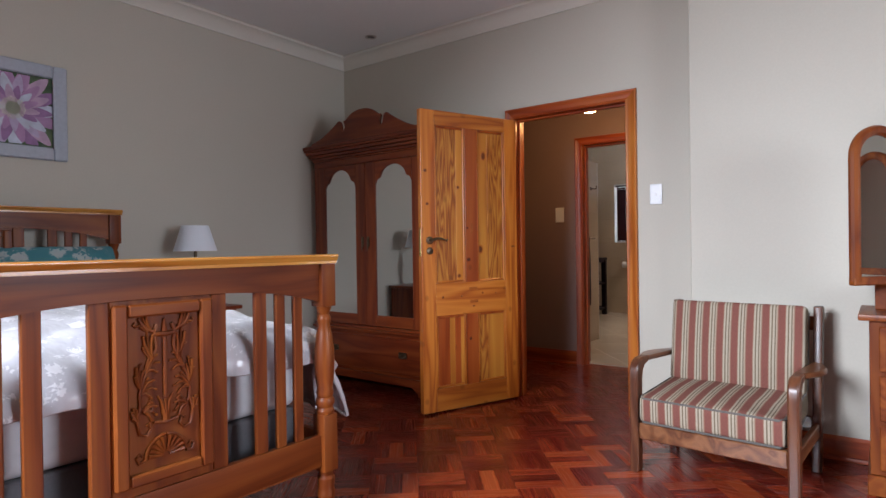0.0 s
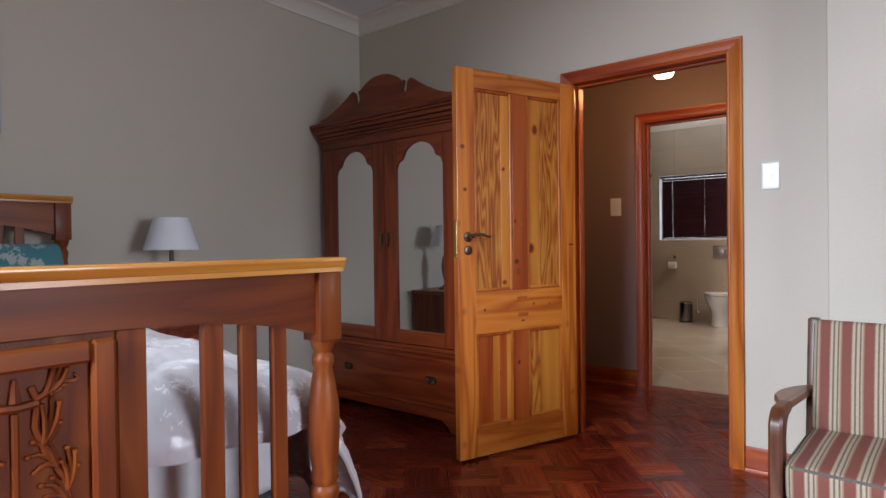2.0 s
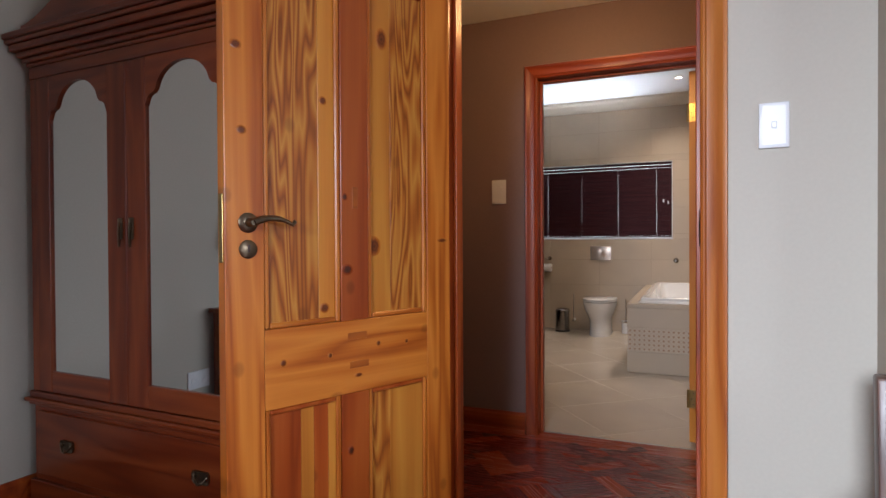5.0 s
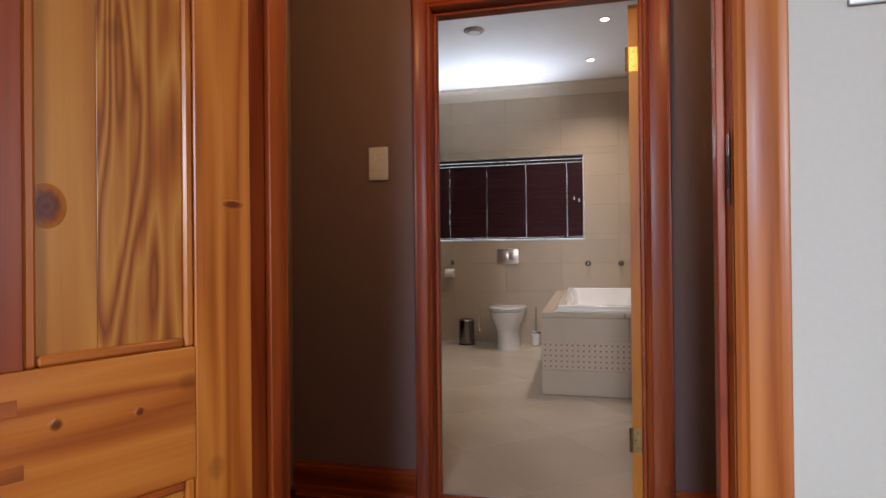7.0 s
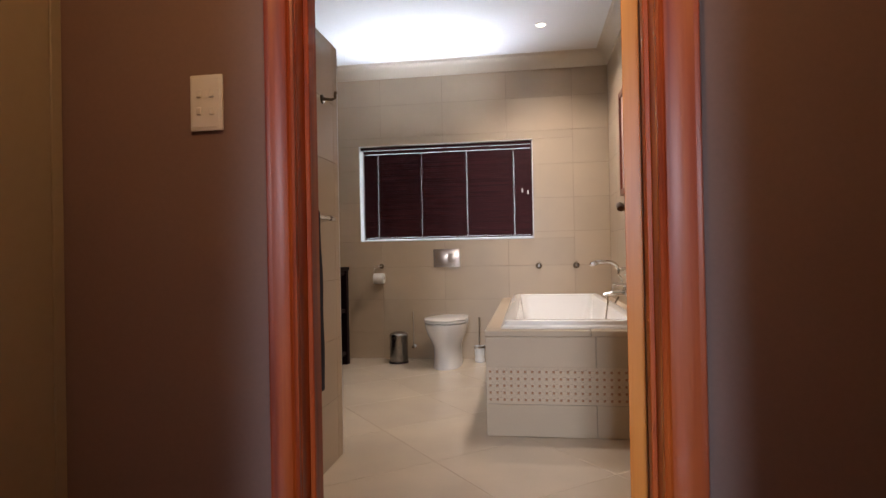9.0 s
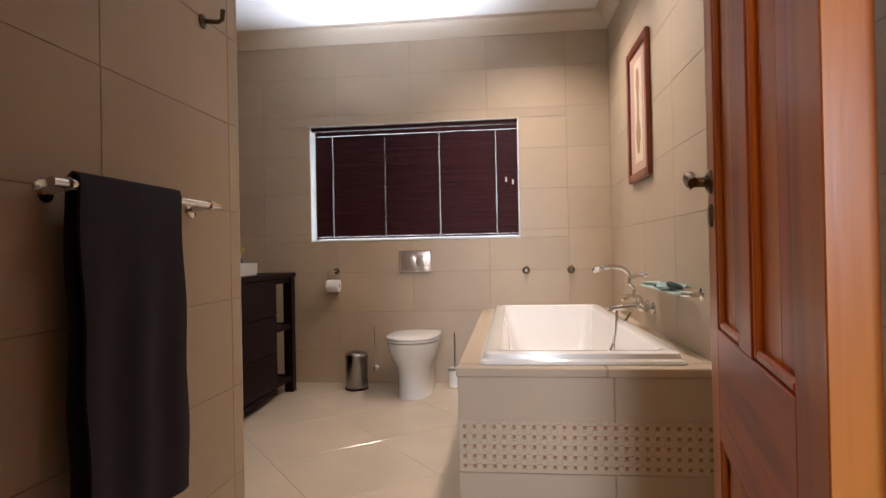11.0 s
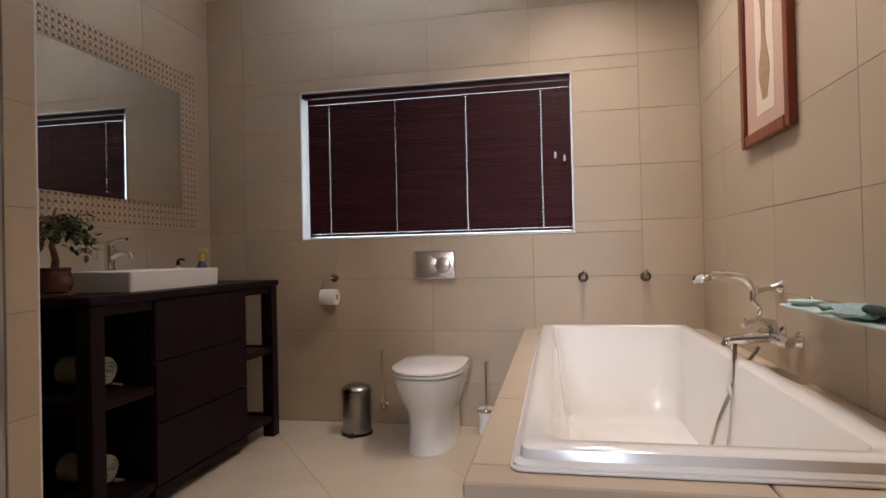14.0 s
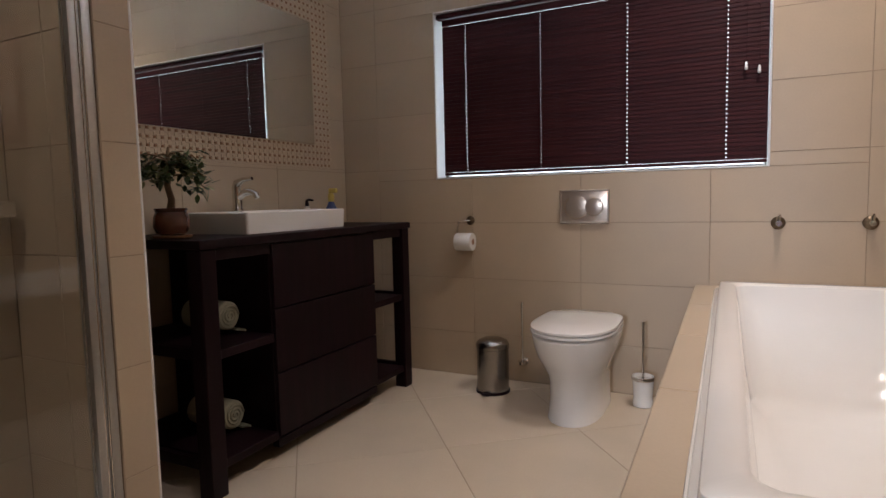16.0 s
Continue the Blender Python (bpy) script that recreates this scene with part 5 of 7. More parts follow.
for z in (0.25, 1.81):
    part("hinge", box(-0.0040, -0.0024, -0.016, 0.020, z - 0.05, z + 0.05, 0.0005), BRASS, bdoor, "bright brass butt hinge")
    part("hinge_pin", lathe([(0.007, -0.05), (0.007, 0.05)], 10), BRASS, bdoor, m=pose(-0.004, 0.026, z))
    for dz in (-0.03, 0.0, 0.03):
        part("screw", lathe([(0.0035, 0.0), (0.0035, 0.0008), (0.0, 0.001)], 8), BRONZE, bdoor, m=pose(-0.0041, 0.0 if dz else 0.008, z + dz, 0, -90, 0))

# ---- window and blind ----
w0, w1, wz0, wz1 = WIN
win = thing("window_1", pose(0, 0, 0), "white framed bathroom window behind the blind", "window", "", "structure")
WHITE = plain("white_window_paint", (0.75, 0.75, 0.74), 0.4, vary=0.02)
for x0, x1, z0, z1 in ((w0, w0 + 0.012, wz0, wz1), (w1 - 0.012, w1, wz0, wz1), (w0 + 0.0125, w1 - 0.0125, wz0, wz0 + 0.012), (w0 + 0.0125, w1 - 0.0125, wz1 - 0.012, wz1)):
    part("window_frame", box(x0, x1, 9.08, 9.13, z0, z1, 0.003), WHITE, win)
part("pane", box(w0 + 0.0122, w1 - 0.0122, 9.10, 9.106, wz0 + 0.0122, wz1 - 0.0122), GLASS, win).visible_shadow = False
for x0, x1, z0, z1 in ((w0 - 0.007, w0, wz0 - 0.007, wz1 + 0.007), (w1, w1 + 0.007, wz0 - 0.007, wz1 + 0.007), (w0 + 0.0003, w1 - 0.0003, wz0 - 0.007, wz0), (w0 + 0.0003, w1 - 0.0003, wz1, wz1 + 0.007)):
    part("edge_trim", box(x0, x1, BY1 - 0.003, BY1 + 0.12, z0, z1, 0.001), WHITE, win, "white tile edge trim")
DAYLIGHT = glow("bright_overcast_daylight", (0.86, 0.93, 1.0), 2.2)
setting("backdrop", box(-6.5, 2.5, 10.2, 10.22, -0.5, 4.0), DAYLIGHT, "bright daylight outside the window", "backdrop")

blind = thing("venetian_blind", pose(0, 0, 0), "closed dark mahogany venetian blind glowing at its edges", "blind")
bx0, bx1, bz0, bz1 = w0 + 0.036, w1 - 0.004, wz0 + 0.013, wz1 - 0.016
CORDS = (-2.812, -2.378, -1.932, -1.482)
part("headrail", box(w0 + 0.004, w1 - 0.004, 8.962, 9.005, wz1 - 0.030, wz1 - 0.004, 0.002), BLIND, blind)
part("top_batten", box(bx0, bx1, 8.972, 8.99, wz1 - 0.070, wz1 - 0.037, 0.002), BLIND, blind)
cuts = [bx0] + [c for c in CORDS] + [bx1]
bm = bmesh.new()
SLOT = {c: w for c, w in zip(CORDS, (0.0026, 0.0014, 0.0031, 0.0040))}
for a, b in zip(cuts, cuts[1:]):
    box(a + SLOT.get(a, 0), b - SLOT.get(b, 0), -0.0013, 0.0013, -0.0125, 0.0125, into=bm)
    if b in SLOT:
        box(b - SLOT[b], b + SLOT[b], -0.0013, 0.0013, -0.0125, -0.0026, into=bm)
        box(b - SLOT[b], b + SLOT[b], -0.0013, 0.0013, 0.0030, 0.0125, into=bm)
bm.transform(pose(0, 0, 0, -8, 0, 0))
slat_mesh = mesh_of("slat", bm, BLIND, False)
pitch = 0.0205
n_slats = int((wz1 - 0.070 - bz0 - 0.03) / pitch) + 1
for k in range(n_slats):
    part("slat", slat_mesh, BLIND, blind, m=pose(0, 8.981, bz0 + 0.03 + k * pitch))
part("bottom_rail", box(bx0, bx1, 8.974, 8.990, bz0, bz0 + 0.016, 0.003), BLIND, blind)
for c in CORDS:
    part("ladder_cord", tube([(c - 0.003, 8.967, wz1 - 0.04), (c - 0.003, 8.967, bz0 + 0.01)], 0.0012, 5), BLIND, blind)
for x, z in ((-1.405, 1.62), (-1.352, 1.60)):
    cd = part("pull_cord", tube([(x, 8.958, wz1 - 0.03), (x + 0.002, 8.957, z)], 0.0013, 5), BLIND, blind)
    part("tassel", lathe([(0.004, 0), (0.0075, 0.006), (0.0065, 0.03), (0.003, 0.038)], 10), PLASTIC, cd, "white plastic cord tassel", m=pose(x + 0.002, 8.957, z - 0.036))

# ---- bath ----
DX0, DY0, DZ = -1.605, 6.61, 0.585
surround = thing("bath_surround", pose(0, 0, 0), "beige tiled bath surround with a band of small mosaic", "bath surround")
TUB = (-1.512, -0.715, 6.68, 8.80)
part("core", box(DX0 + 0.02, BX1 - 0.002, DY0 + 0.02, DY0 + 0.04, 0, 0.55), GROUT, surround)
part("core_side", box(DX0 + 0.02, DX0 + 0.04, DY0 + 0.041, BY1 - 0.002, 0, 0.55), GROUT, surround)
for x0, x1 in ((DX0 + 0.004, -1.005), (-1.001, BX1 - 0.003)):
    part("front_tile", box(x0, x1, DY0 + 0.006, DY0 + 0.019, 0.381, 0.55, 0.002), TILE_W, surround)
    part("front_tile", box(x0, x1, DY0 + 0.006, DY0 + 0.019, 0.002, 0.178, 0.002), TILE_W, surround)
for k in range(4):
    y0 = DY0 + 0.022 + k * 0.583
    part("side_tile", box(DX0 + 0.006, DX0 + 0.019, y0, min(y0 + 0.58, BY1 - 0.003), 0.002, 0.27, 0.002), TILE_W, surround)
    part("side_tile", box(DX0 + 0.006, DX0 + 0.019, y0, min(y0 + 0.58, BY1 - 0.003), 0.273, 0.55, 0.002), TILE_W, surround)
for x0, x1 in ((DX0, -1.03), (-1.027, BX1 - 0.003)):
    part("deck_tile", box(x0, x1, DY0, TUB[2] + 0.03, 0.551, DZ, 0.004), TILE_W, surround)
for k in range(4):
    y0 = TUB[2] + 0.032 + k * 0.565
    part("deck_tile", box(DX0, TUB[0] + 0.03, y0, min(y0 + 0.563, BY1 - 0.002), 0.551, DZ, 0.004), TILE_W, surround)
part("deck_tile", box(TUB[1] - 0.03, BX1 - 0.003, TUB[2] + 0.032, BY1 - 0.002, 0.551, DZ, 0.003), TILE_W, surround)
part("deck_tile", box(TUB[0] + 0.032, TUB[1] - 0.032, TUB[3] - 0.03, BY1 - 0.002, 0.551, DZ, 0.003), TILE_W, surround)
CHIP = tile_material("mosaic_stone_cream", (0.50, 0.40, 0.29), 0.4, spread=0.1)
DOT = tile_material("mosaic_dot_rust", (0.31, 0.155, 0.075), 0.35, spread=0.2)


def basket_mosaic(count_u, count_v, unit, skip=None):
    """Basket-weave sheet in x and z: pairs of bars round small dark dots. Returns the pale bars and the dots."""
    pale, dots = bmesh.new(), bmesh.new()
    def slab(bm, x, z, w, h, d):
        vs = [bm.verts.new((x + a * w / 2 * q, -e, z + b * h / 2 * q)) for e, q in ((0.0, 1.0), (d, 0.86)) for a, b in ((-1, -1), (1, -1), (1, 1), (-1, 1))]
        bm.faces.new(vs[4:])
        for k in range(4):
            bm.faces.new((vs[k], vs[(k + 1) % 4], vs[4 + (k + 1) % 4], vs[4 + k]))
    g = unit * 0.04
    for i in range(count_u):
        for j in range(count_v):
            x, z = (i + 0.5) * unit, (j + 0.5) * unit
            if skip and skip(x, z):
                continue
            slab(dots, x, z, unit * 0.34, unit * 0.34, 0.0035)
            if (i + j) % 2:
                slab(pale, x + unit * 0.5, z, unit * 0.62 - g, unit * 0.62, 0.003)
                slab(pale, x, z + unit * 0.42, unit * 0.34, unit * 0.42, 0.003)
            else:
                slab(pale, x, z + unit * 0.5, unit * 0.62, unit * 0.62 - g, 0.003)
                slab(pale, x + unit * 0.42, z, unit * 0.42, unit * 0.34, 0.003)
    for bm in (pale, dots):
        bmesh.ops.recalc_face_normals(bm, faces=list(bm.faces))
    return pale, dots


U = 0.0385
nu, nv = int((BX1 - DX0 - 0.02) / U), 5
pale, dots = basket_mosaic(nu, nv, U)
mz = pose(DX0 + 0.008, DY0 + 0.012, 0.183)
tagged(part("mosaic_sheet", pale, CHIP, surround, "cream basket-weave mosaic bars", m=mz, smooth=False), kind="stuff")
tagged(part("mosaic_dots", dots, DOT, surround, "small rust-brown mosaic squares", m=mz, smooth=False), kind="stuff")
part("mosaic_bed", box(DX0 + 0.006, BX1 - 0.003, DY0 + 0.0122, DY0 + 0.0195, 0.179, 0.380), CHIP, surround)


def rounded(x0, x1, y0, y1, r, n=7):
    pts = []
    for cx_, cy_, a0 in ((x1 - r, y1 - r, 0), (x0 + r, y1 - r, 90), (x0 + r, y0 + r, 180), (x1 - r, y0 + r, 270)):
        for k in range(n + 1):
            a = radians(a0 + 90 * k / n)
            pts.append((cx_ + r * math.cos(a), cy_ + r * math.sin(a)))
    return pts


def shell(levels, close_first=False, close_last=False):
    """A skin over rings of equal length, each ring a list of points at a height."""
    bm = bmesh.new()
    rings = [[bm.verts.new((x, y, z)) for x, y in ring] for ring, z in levels]
    for a, b in zip(rings, rings[1:]):
        n = len(a)
        for k in range(n):
            bm.faces.new((a[k], a[(k + 1) % n], b[(k + 1) % n], b[k]))
    if close_first: bm.faces.new(rings[0][::-1])
    if close_last: bm.faces.new(rings[-1])
    bmesh.ops.recalc_face_normals(bm, faces=list(bm.faces))
    return bm


tx0, tx1, ty0, ty1 = TUB
tub = thing("bathtub", pose(0, 0, 0), "white acrylic inset bathtub with a wide rounded rim", "bathtub")
lv = [(rounded(tx0, tx1, ty0, ty1, 0.03), DZ + 0.001), (rounded(tx0, tx1, ty0, ty1, 0.03), 0.598), (rounded(tx0 + 0.012, tx1 - 0.012, ty0 + 0.012, ty1 - 0.012, 0.03), 0.606),
      (rounded(tx0 + 0.016, tx1 - 0.016, ty0 + 0.016, ty1 - 0.016, 0.03), 0.626), (rounded(tx0 + 0.024, tx1 - 0.024, ty0 + 0.024, ty1 - 0.024, 0.035), 0.632),
      (rounded(tx0 + 0.068, tx1 - 0.068, ty0 + 0.068, ty1 - 0.068, 0.05), 0.632), (rounded(tx0 + 0.080, tx1 - 0.080, ty0 + 0.080, ty1 - 0.080, 0.06), 0.624),
      (rounded(tx0 + 0.090, tx1 - 0.090, ty0 + 0.10, ty1 - 0.10, 0.08), 0.56), (rounded(tx0 + 0.115, tx1 - 0.115, ty0 + 0.15, ty1 - 0.20, 0.11), 0.34),
      (rounded(tx0 + 0.135, tx1 - 0.135, ty0 + 0.19, ty1 - 0.30, 0.12), 0.22), (rounded(tx0 + 0.18, tx1 - 0.18, ty0 + 0.25, ty1 - 0.38, 0.12), 0.19)]
part("shell", shell(lv, False, True), ACRYLIC, tub)
part("overflow", lathe([(0.028, 0), (0.028, 0.005), (0.02, 0.008), (0.0, 0.009)], 20), CHROME, tub, "chrome overflow cap", m=pose(tx1 - 0.095, 7.72, 0.52, 0, -90, 0))
part("rim_lip", tube([(*p, 0.590) for p in rounded(tx0 - 0.004, tx1 + 0.004, ty0 - 0.004, ty1 + 0.004, 0.03)], 0.004, 6), ACRYLIC, tub)

mixer = thing("bath_mixer", pose(BX1, 7.74, 0.71), "chrome wall bath mixer with hand shower cradle and hose", "bath mixer")
for y in (-0.075, 0.075):
    part("wall_flange", lathe([(0.033, 0), (0.033, 0.006), (0.024, 0.014), (0.014, 0.018), (0.013, 0.055)], 22), CHROME, mixer, m=pose(-0.001, y, 0, 0, -90, 0))
part("body", tube([(-0.062, -0.115, 0), (-0.062, -0.10, 0), (-0.062, 0.10, 0), (-0.062, 0.115, 0)], [0.017, 0.023, 0.023, 0.017], 16), CHROME, mixer)
part("spout", tube(bow((-0.062, 0, 0.0), (-0.13, 0, -0.002), (-0.215, 0, -0.012)) + [Vector((-0.222, 0, -0.032))], [0.020] * 10 + [0.017] * 4, 14), CHROME, mixer)
part("lever", tube([(-0.062, 0, 0.02), (-0.066, 0, 0.05), (-0.10, -0.01, 0.062), (-0.16, -0.02, 0.066)], [0.022, 0.019, 0.011, 0.008], 14), CHROME, mixer)
part("knob", tube([(-0.062, -0.116, 0.0), (-0.062, -0.15, 0.0)], [0.018, 0.016], 14), CHROME, mixer)
hose = bow((-0.19, -0.005, -0.02), (-0.24, -0.06, -0.40), (-0.30, -0.10, -0.475), 14) + bow((-0.305, -0.08, -0.478), (-0.25, -0.02, -0.28), (-0.115, -0.02, -0.03), 14)[1:]
part("hose", tube(hose, 0.0075, 10), CHROME, mixer, "ribbed chrome shower hose")
hs = thing("hand_shower", pose(BX1, 7.83, 0.885), "chrome hand shower resting in a wall holder", "hand shower")
part("holder", tube([(-0.001, 0, 0), (-0.008, 0, 0), (-0.02, 0, 0), (-0.05, 0, -0.004), (-0.085, 0, -0.012)], [0.026, 0.022, 0.011, 0.010, 0.015], 14), CHROME, hs)
part("handle", tube(bow((-0.10, 0.0, -0.05), (-0.13, 0, 0.035), (-0.26, 0, 0.045)), [0.010] * 4 + [0.013] * 6 + [0.016] * 3, 14), CHROME, hs)
part("spray_head", lathe([(0.012, 0.02), (0.028, 0.012), (0.036, 0.0), (0.034, -0.014), (0.0, -0.016)], 22), CHROME, hs, m=pose(-0.275, 0, 0.036, 0, -12, 0))
part("hose_end", tube(bow((-0.10, 0, -0.05), (-0.075, 0.0, -0.10), (-0.15, -0.05, -0.14)), 0.008, 10), CHROME, hs)

shelf = thing("soap_shelf", pose(BX1, 7.22, 0.84), "frosted glass soap shelf on chrome brackets with a cloth", "soap shelf")
FROST = plain("frosted_aqua_glass", (0.45, 0.60, 0.57), 0.35, vary=0.05, grain=30, bump=0.02)
part("glass", box(-0.105, -0.012, -0.33, 0.33, 0.0, 0.008, 0.003), FROST, shelf)
for y in (-0.36, 0.36):
    part("bracket", tube([(-0.001, y, 0.002), (-0.006, y, 0.002), (-0.012, y, 0.002), (-0.05, y, 0.002), (-0.075, y * 0.93, 0.002)], [0.030, 0.027, 0.012, 0.011, 0.010], 16), CHROME, shelf)


def cloth_fold(s, w):
    a = (s - 0.5) * 0.26
    return Vector((-0.06 + (w - 0.5) * 0.11 + 0.012 * math.sin(a * 30), a, 0.012 + 0.022 * abs(math.sin(w * math.pi * 2.2 + a * 9)) * (1 - abs(s - 0.5)) + 0.006 * noise.noise((s * 8, w * 8, 1))))


AQUA = plain("aqua_terry_cloth", (0.26, 0.37, 0.36), 0.95, vary=0.2, grain=160, bump=0.3)
DARKCLOTH = plain("dark_green_cloth", (0.03, 0.05, 0.045), 0.95, vary=0.2, grain=160, bump=0.3)
cl = thing("face_cloth", pose(BX1, 7.14, 0.848), "folded aqua face cloth lying on the glass shelf", "cloth")
part("cloth", cloth(cloth_fold, 24, 14, 0.006), AQUA, cl)
cl2 = thing("face_cloth", pose(BX1, 7.0, 0.848), "rolled dark green cloth beside the aqua one", "cloth")
part("cloth", tube(bow((-0.065, -0.09, 0.02), (-0.09, 0.0, 0.032), (-0.06, 0.10, 0.02)), [0.006] + [0.011] * 11 + [0.006], 12), DARKCLOTH, cl2)
st = thing("soap_dish", pose(BX1 - 0.06, 7.47, 0.8485), "small aqua glass soap dish on the shelf", "soap dish")
part("dish", lathe([(0.02, 0.0), (0.036, 0.004), (0.048, 0.016), (0.044, 0.016), (0.0, 0.008)], 22), FROST, st)

# ---- toilet ----
wcm = pose(-2.105, BY1 - 0.004, 0)
toilet = thing("toilet", wcm, "white ceramic back-to-wall toilet with the lid closed", "toilet")


def wc_ring(w, d, back=0.0, n=40, power=2.35):
    pts = []
    for k in range(n):
        a = 2 * math.pi * k / n
        c, s = math.cos(a), math.sin(a)
        px = w / 2 * (abs(c) ** (2 / power)) * (1 if c >= 0 else -1)
        py = -d / 2 - back + d / 2 * (abs(s) ** (2 / (power if s < 0 else 5))) * (1 if s >= 0 else -1)
        pts.append((px, py))
    return pts


BOWL = ((0.255, 0.555, 0.0), (0.255, 0.555, 0.012), (0.248, 0.548, 0.03), (0.242, 0.535, 0.10), (0.246, 0.535, 0.17), (0.266, 0.545, 0.21), (0.306, 0.575, 0.255), (0.342, 0.602, 0.295),
        (0.366, 0.618, 0.335), (0.382, 0.628, 0.375), (0.384, 0.63, 0.394), (0.370, 0.62, 0.400))
part("bowl", shell([(wc_ring(w, d), z) for w, d, z in BOWL], True, True), CERAMIC, toilet)
part("seat", shell([(wc_ring(0.35, 0.54, 0.06), 0.4005), (wc_ring(0.378, 0.565, 0.055), 0.406), (wc_ring(0.394, 0.578, 0.05), 0.410), (wc_ring(0.394, 0.578, 0.05), 0.419), (wc_ring(0.38, 0.565, 0.055), 0.422)], True, True), CERAMIC, toilet)
part("lid", shell([(wc_ring(0.378, 0.565, 0.055), 0.4245), (wc_ring(0.392, 0.576, 0.051), 0.428), (wc_ring(0.390, 0.574, 0.052), 0.437), (wc_ring(0.35, 0.53, 0.07), 0.444), (wc_ring(0.15, 0.25, 0.19), 0.447)], True, True), CERAMIC, toilet)
for x in (-0.09, 0.09):
    part("hinge", tube([(x - 0.02, -0.03, 0.42), (x + 0.02, -0.03, 0.42)], 0.012, 12), CHROME, toilet)

fp = thing("flush_plate", pose(-2.139, BY1 - 0.0005, 0.971), "chrome dual flush plate above the toilet", "flush plate")
SATIN = plain("satin_chrome", (0.52, 0.44, 0.37), 0.25, 0.7, vary=0.04, grain=100, bump=0.01)
part("plate", box(-0.128, 0.128, -0.010, -0.0005, -0.088, 0.088, 0.004, seg=2), SATIN, fp)
for x0, x1, z0, z1 in ((-0.128, 0.128, 0.078, 0.088), (-0.128, 0.128, -0.088, -0.078), (-0.128, -0.119, -0.0775, 0.0775), (0.119, 0.128, -0.0775, 0.0775)):
    part("raised_edge", box(x0, x1, -0.0145, -0.0102, z0, z1, 0.002), SATIN, fp)


def ring_groove(cx_, r, a0, a1, wide):
    """A dark recessed arc round a flush button."""
    return tube([(cx_ + r * math.cos(radians(a0 + (a1 - a0) * k / 20)), -0.0105, r * math.sin(radians(a0 + (a1 - a0) * k / 20))) for k in range(21)], wide, 6)


part("large_button", lathe([(0.060, 0), (0.060, 0.0016), (0.058, 0.0022), (0.0, 0.0022)], 32), SATIN, fp, m=pose(-0.040, -0.0102, 0.0, 90))
part("groove", ring_groove(-0.040, 0.061, 130, 318, 0.0032), BRONZE, fp, "dark crescent gap round the large button")
part("small_button", lathe([(0.044, 0), (0.044, 0.0035), (0.042, 0.0042), (0.0, 0.0042)], 32), SATIN, fp, m=pose(0.050, -0.0102, 0.0, 90))
part("groove", ring_groove(0.050, 0.046, -170, 100, 0.0022), BRONZE, fp, "dark gap round the small button")

BINSTEEL = plain("polished_dark_steel", (0.34, 0.32, 0.30), 0.2, 1.0, vary=0.05, grain=120, bump=0.01)
bn = thing("pedal_bin", pose(-2.58, 8.735, 0), "small brushed steel pedal bin", "bin")
part("body", lathe([(0.086, 0.0), (0.088, 0.006), (0.088, 0.02), (0.085, 0.022), (0.085, 0.235), (0.088, 0.238), (0.088, 0.25)], 32), BINSTEEL, bn)
part("lid", lathe([(0.0885, 0.2505), (0.0885, 0.258), (0.078, 0.275), (0.05, 0.288), (0.0, 0.292)], 32), BINSTEEL, bn)
part("base_ring", lathe([(0.09, 0.0005), (0.09, 0.014), (0.0885, 0.016)], 32), ESPRESSO, bn)
part("pedal", box(-0.022, 0.022, -0.115, -0.08, 0.006, 0.016, 0.004), ESPRESSO, bn, "black pedal")


def brush_set(m, label, pot):
    t = thing("toilet_brush", m, label, "toilet brush")
    part("pot", lathe([(0.040, 0.0), (0.047, 0.004), (0.047, 0.03), (0.043, 0.045), (0.046, 0.06), (0.050, 0.135), (0.052, 0.15), (0.046, 0.15), (0.040, 0.03)], 28), pot, t)
    part("collar", lathe([(0.054, 0.132), (0.056, 0.136), (0.056, 0.146), (0.054, 0.15), (0.0525, 0.149), (0.0525, 0.133)], 28), CHROME, t, "chrome band")
    part("handle", tube([(0, 0, 0.03), (0, 0, 0.40), (0, 0, 0.415)], [0.006, 0.006, 0.008], 10), CHROME, t, "thin chrome handle")
    return t


brush_set(pose(-1.825, 8.80, 0.0), "white toilet brush pot with a chrome handle", CERAMIC)
bh = thing("brush_holder", pose(-2.47, BY1 - 0.001, 0.12), "wall-hung chrome toilet brush rod beside the toilet", "toilet brush")
part("rod", tube([(0, -0.05, 0.0), (0, -0.05, 0.33), (0, -0.05, 0.34)], [0.006, 0.006, 0.008], 10), CHROME, bh)
part("bracket", tube([(0.0, -0.0, 0.0), (0, -0.01, 0.0), (0.0, -0.012, 0.004), (0.0, -0.05, 0.012)], [0.022, 0.022, 0.008, 0.008], 12), CHROME, bh)
part("cup", lathe([(0.012, -0.015), (0.024, -0.008), (0.026, 0.01), (0.022, 0.01)], 18), CHROME, bh, m=pose(0.0, -0.05, 0))

tp = thing("toilet_roll_holder", pose(-2.785, BY1 - 0.001, 0.903), "bronze toilet roll holder with a white roll", "toilet roll holder")
part("rosette", lathe([(0.026, 0), (0.026, 0.006), (0.016, 0.014), (0.0, 0.018)], 20), BRONZE, tp, m=pose(0, 0, 0, 90))
part("arm", tube([(0, -0.014, 0), (-0.06, -0.03, -0.004), (-0.068, -0.04, -0.05), (-0.068, -0.048, -0.112), (0.03, -0.05, -0.115)], 0.005, 8), CHROME, tp)
PAPER = plain("white_toilet_paper", (0.78, 0.77, 0.74), 0.9, vary=0.03, grain=120, bump=0.1)
roll = lathe([(0.018, -0.05), (0.048, -0.05), (0.050, -0.047), (0.050, 0.047), (0.048, 0.05), (0.018, 0.05)], 28)
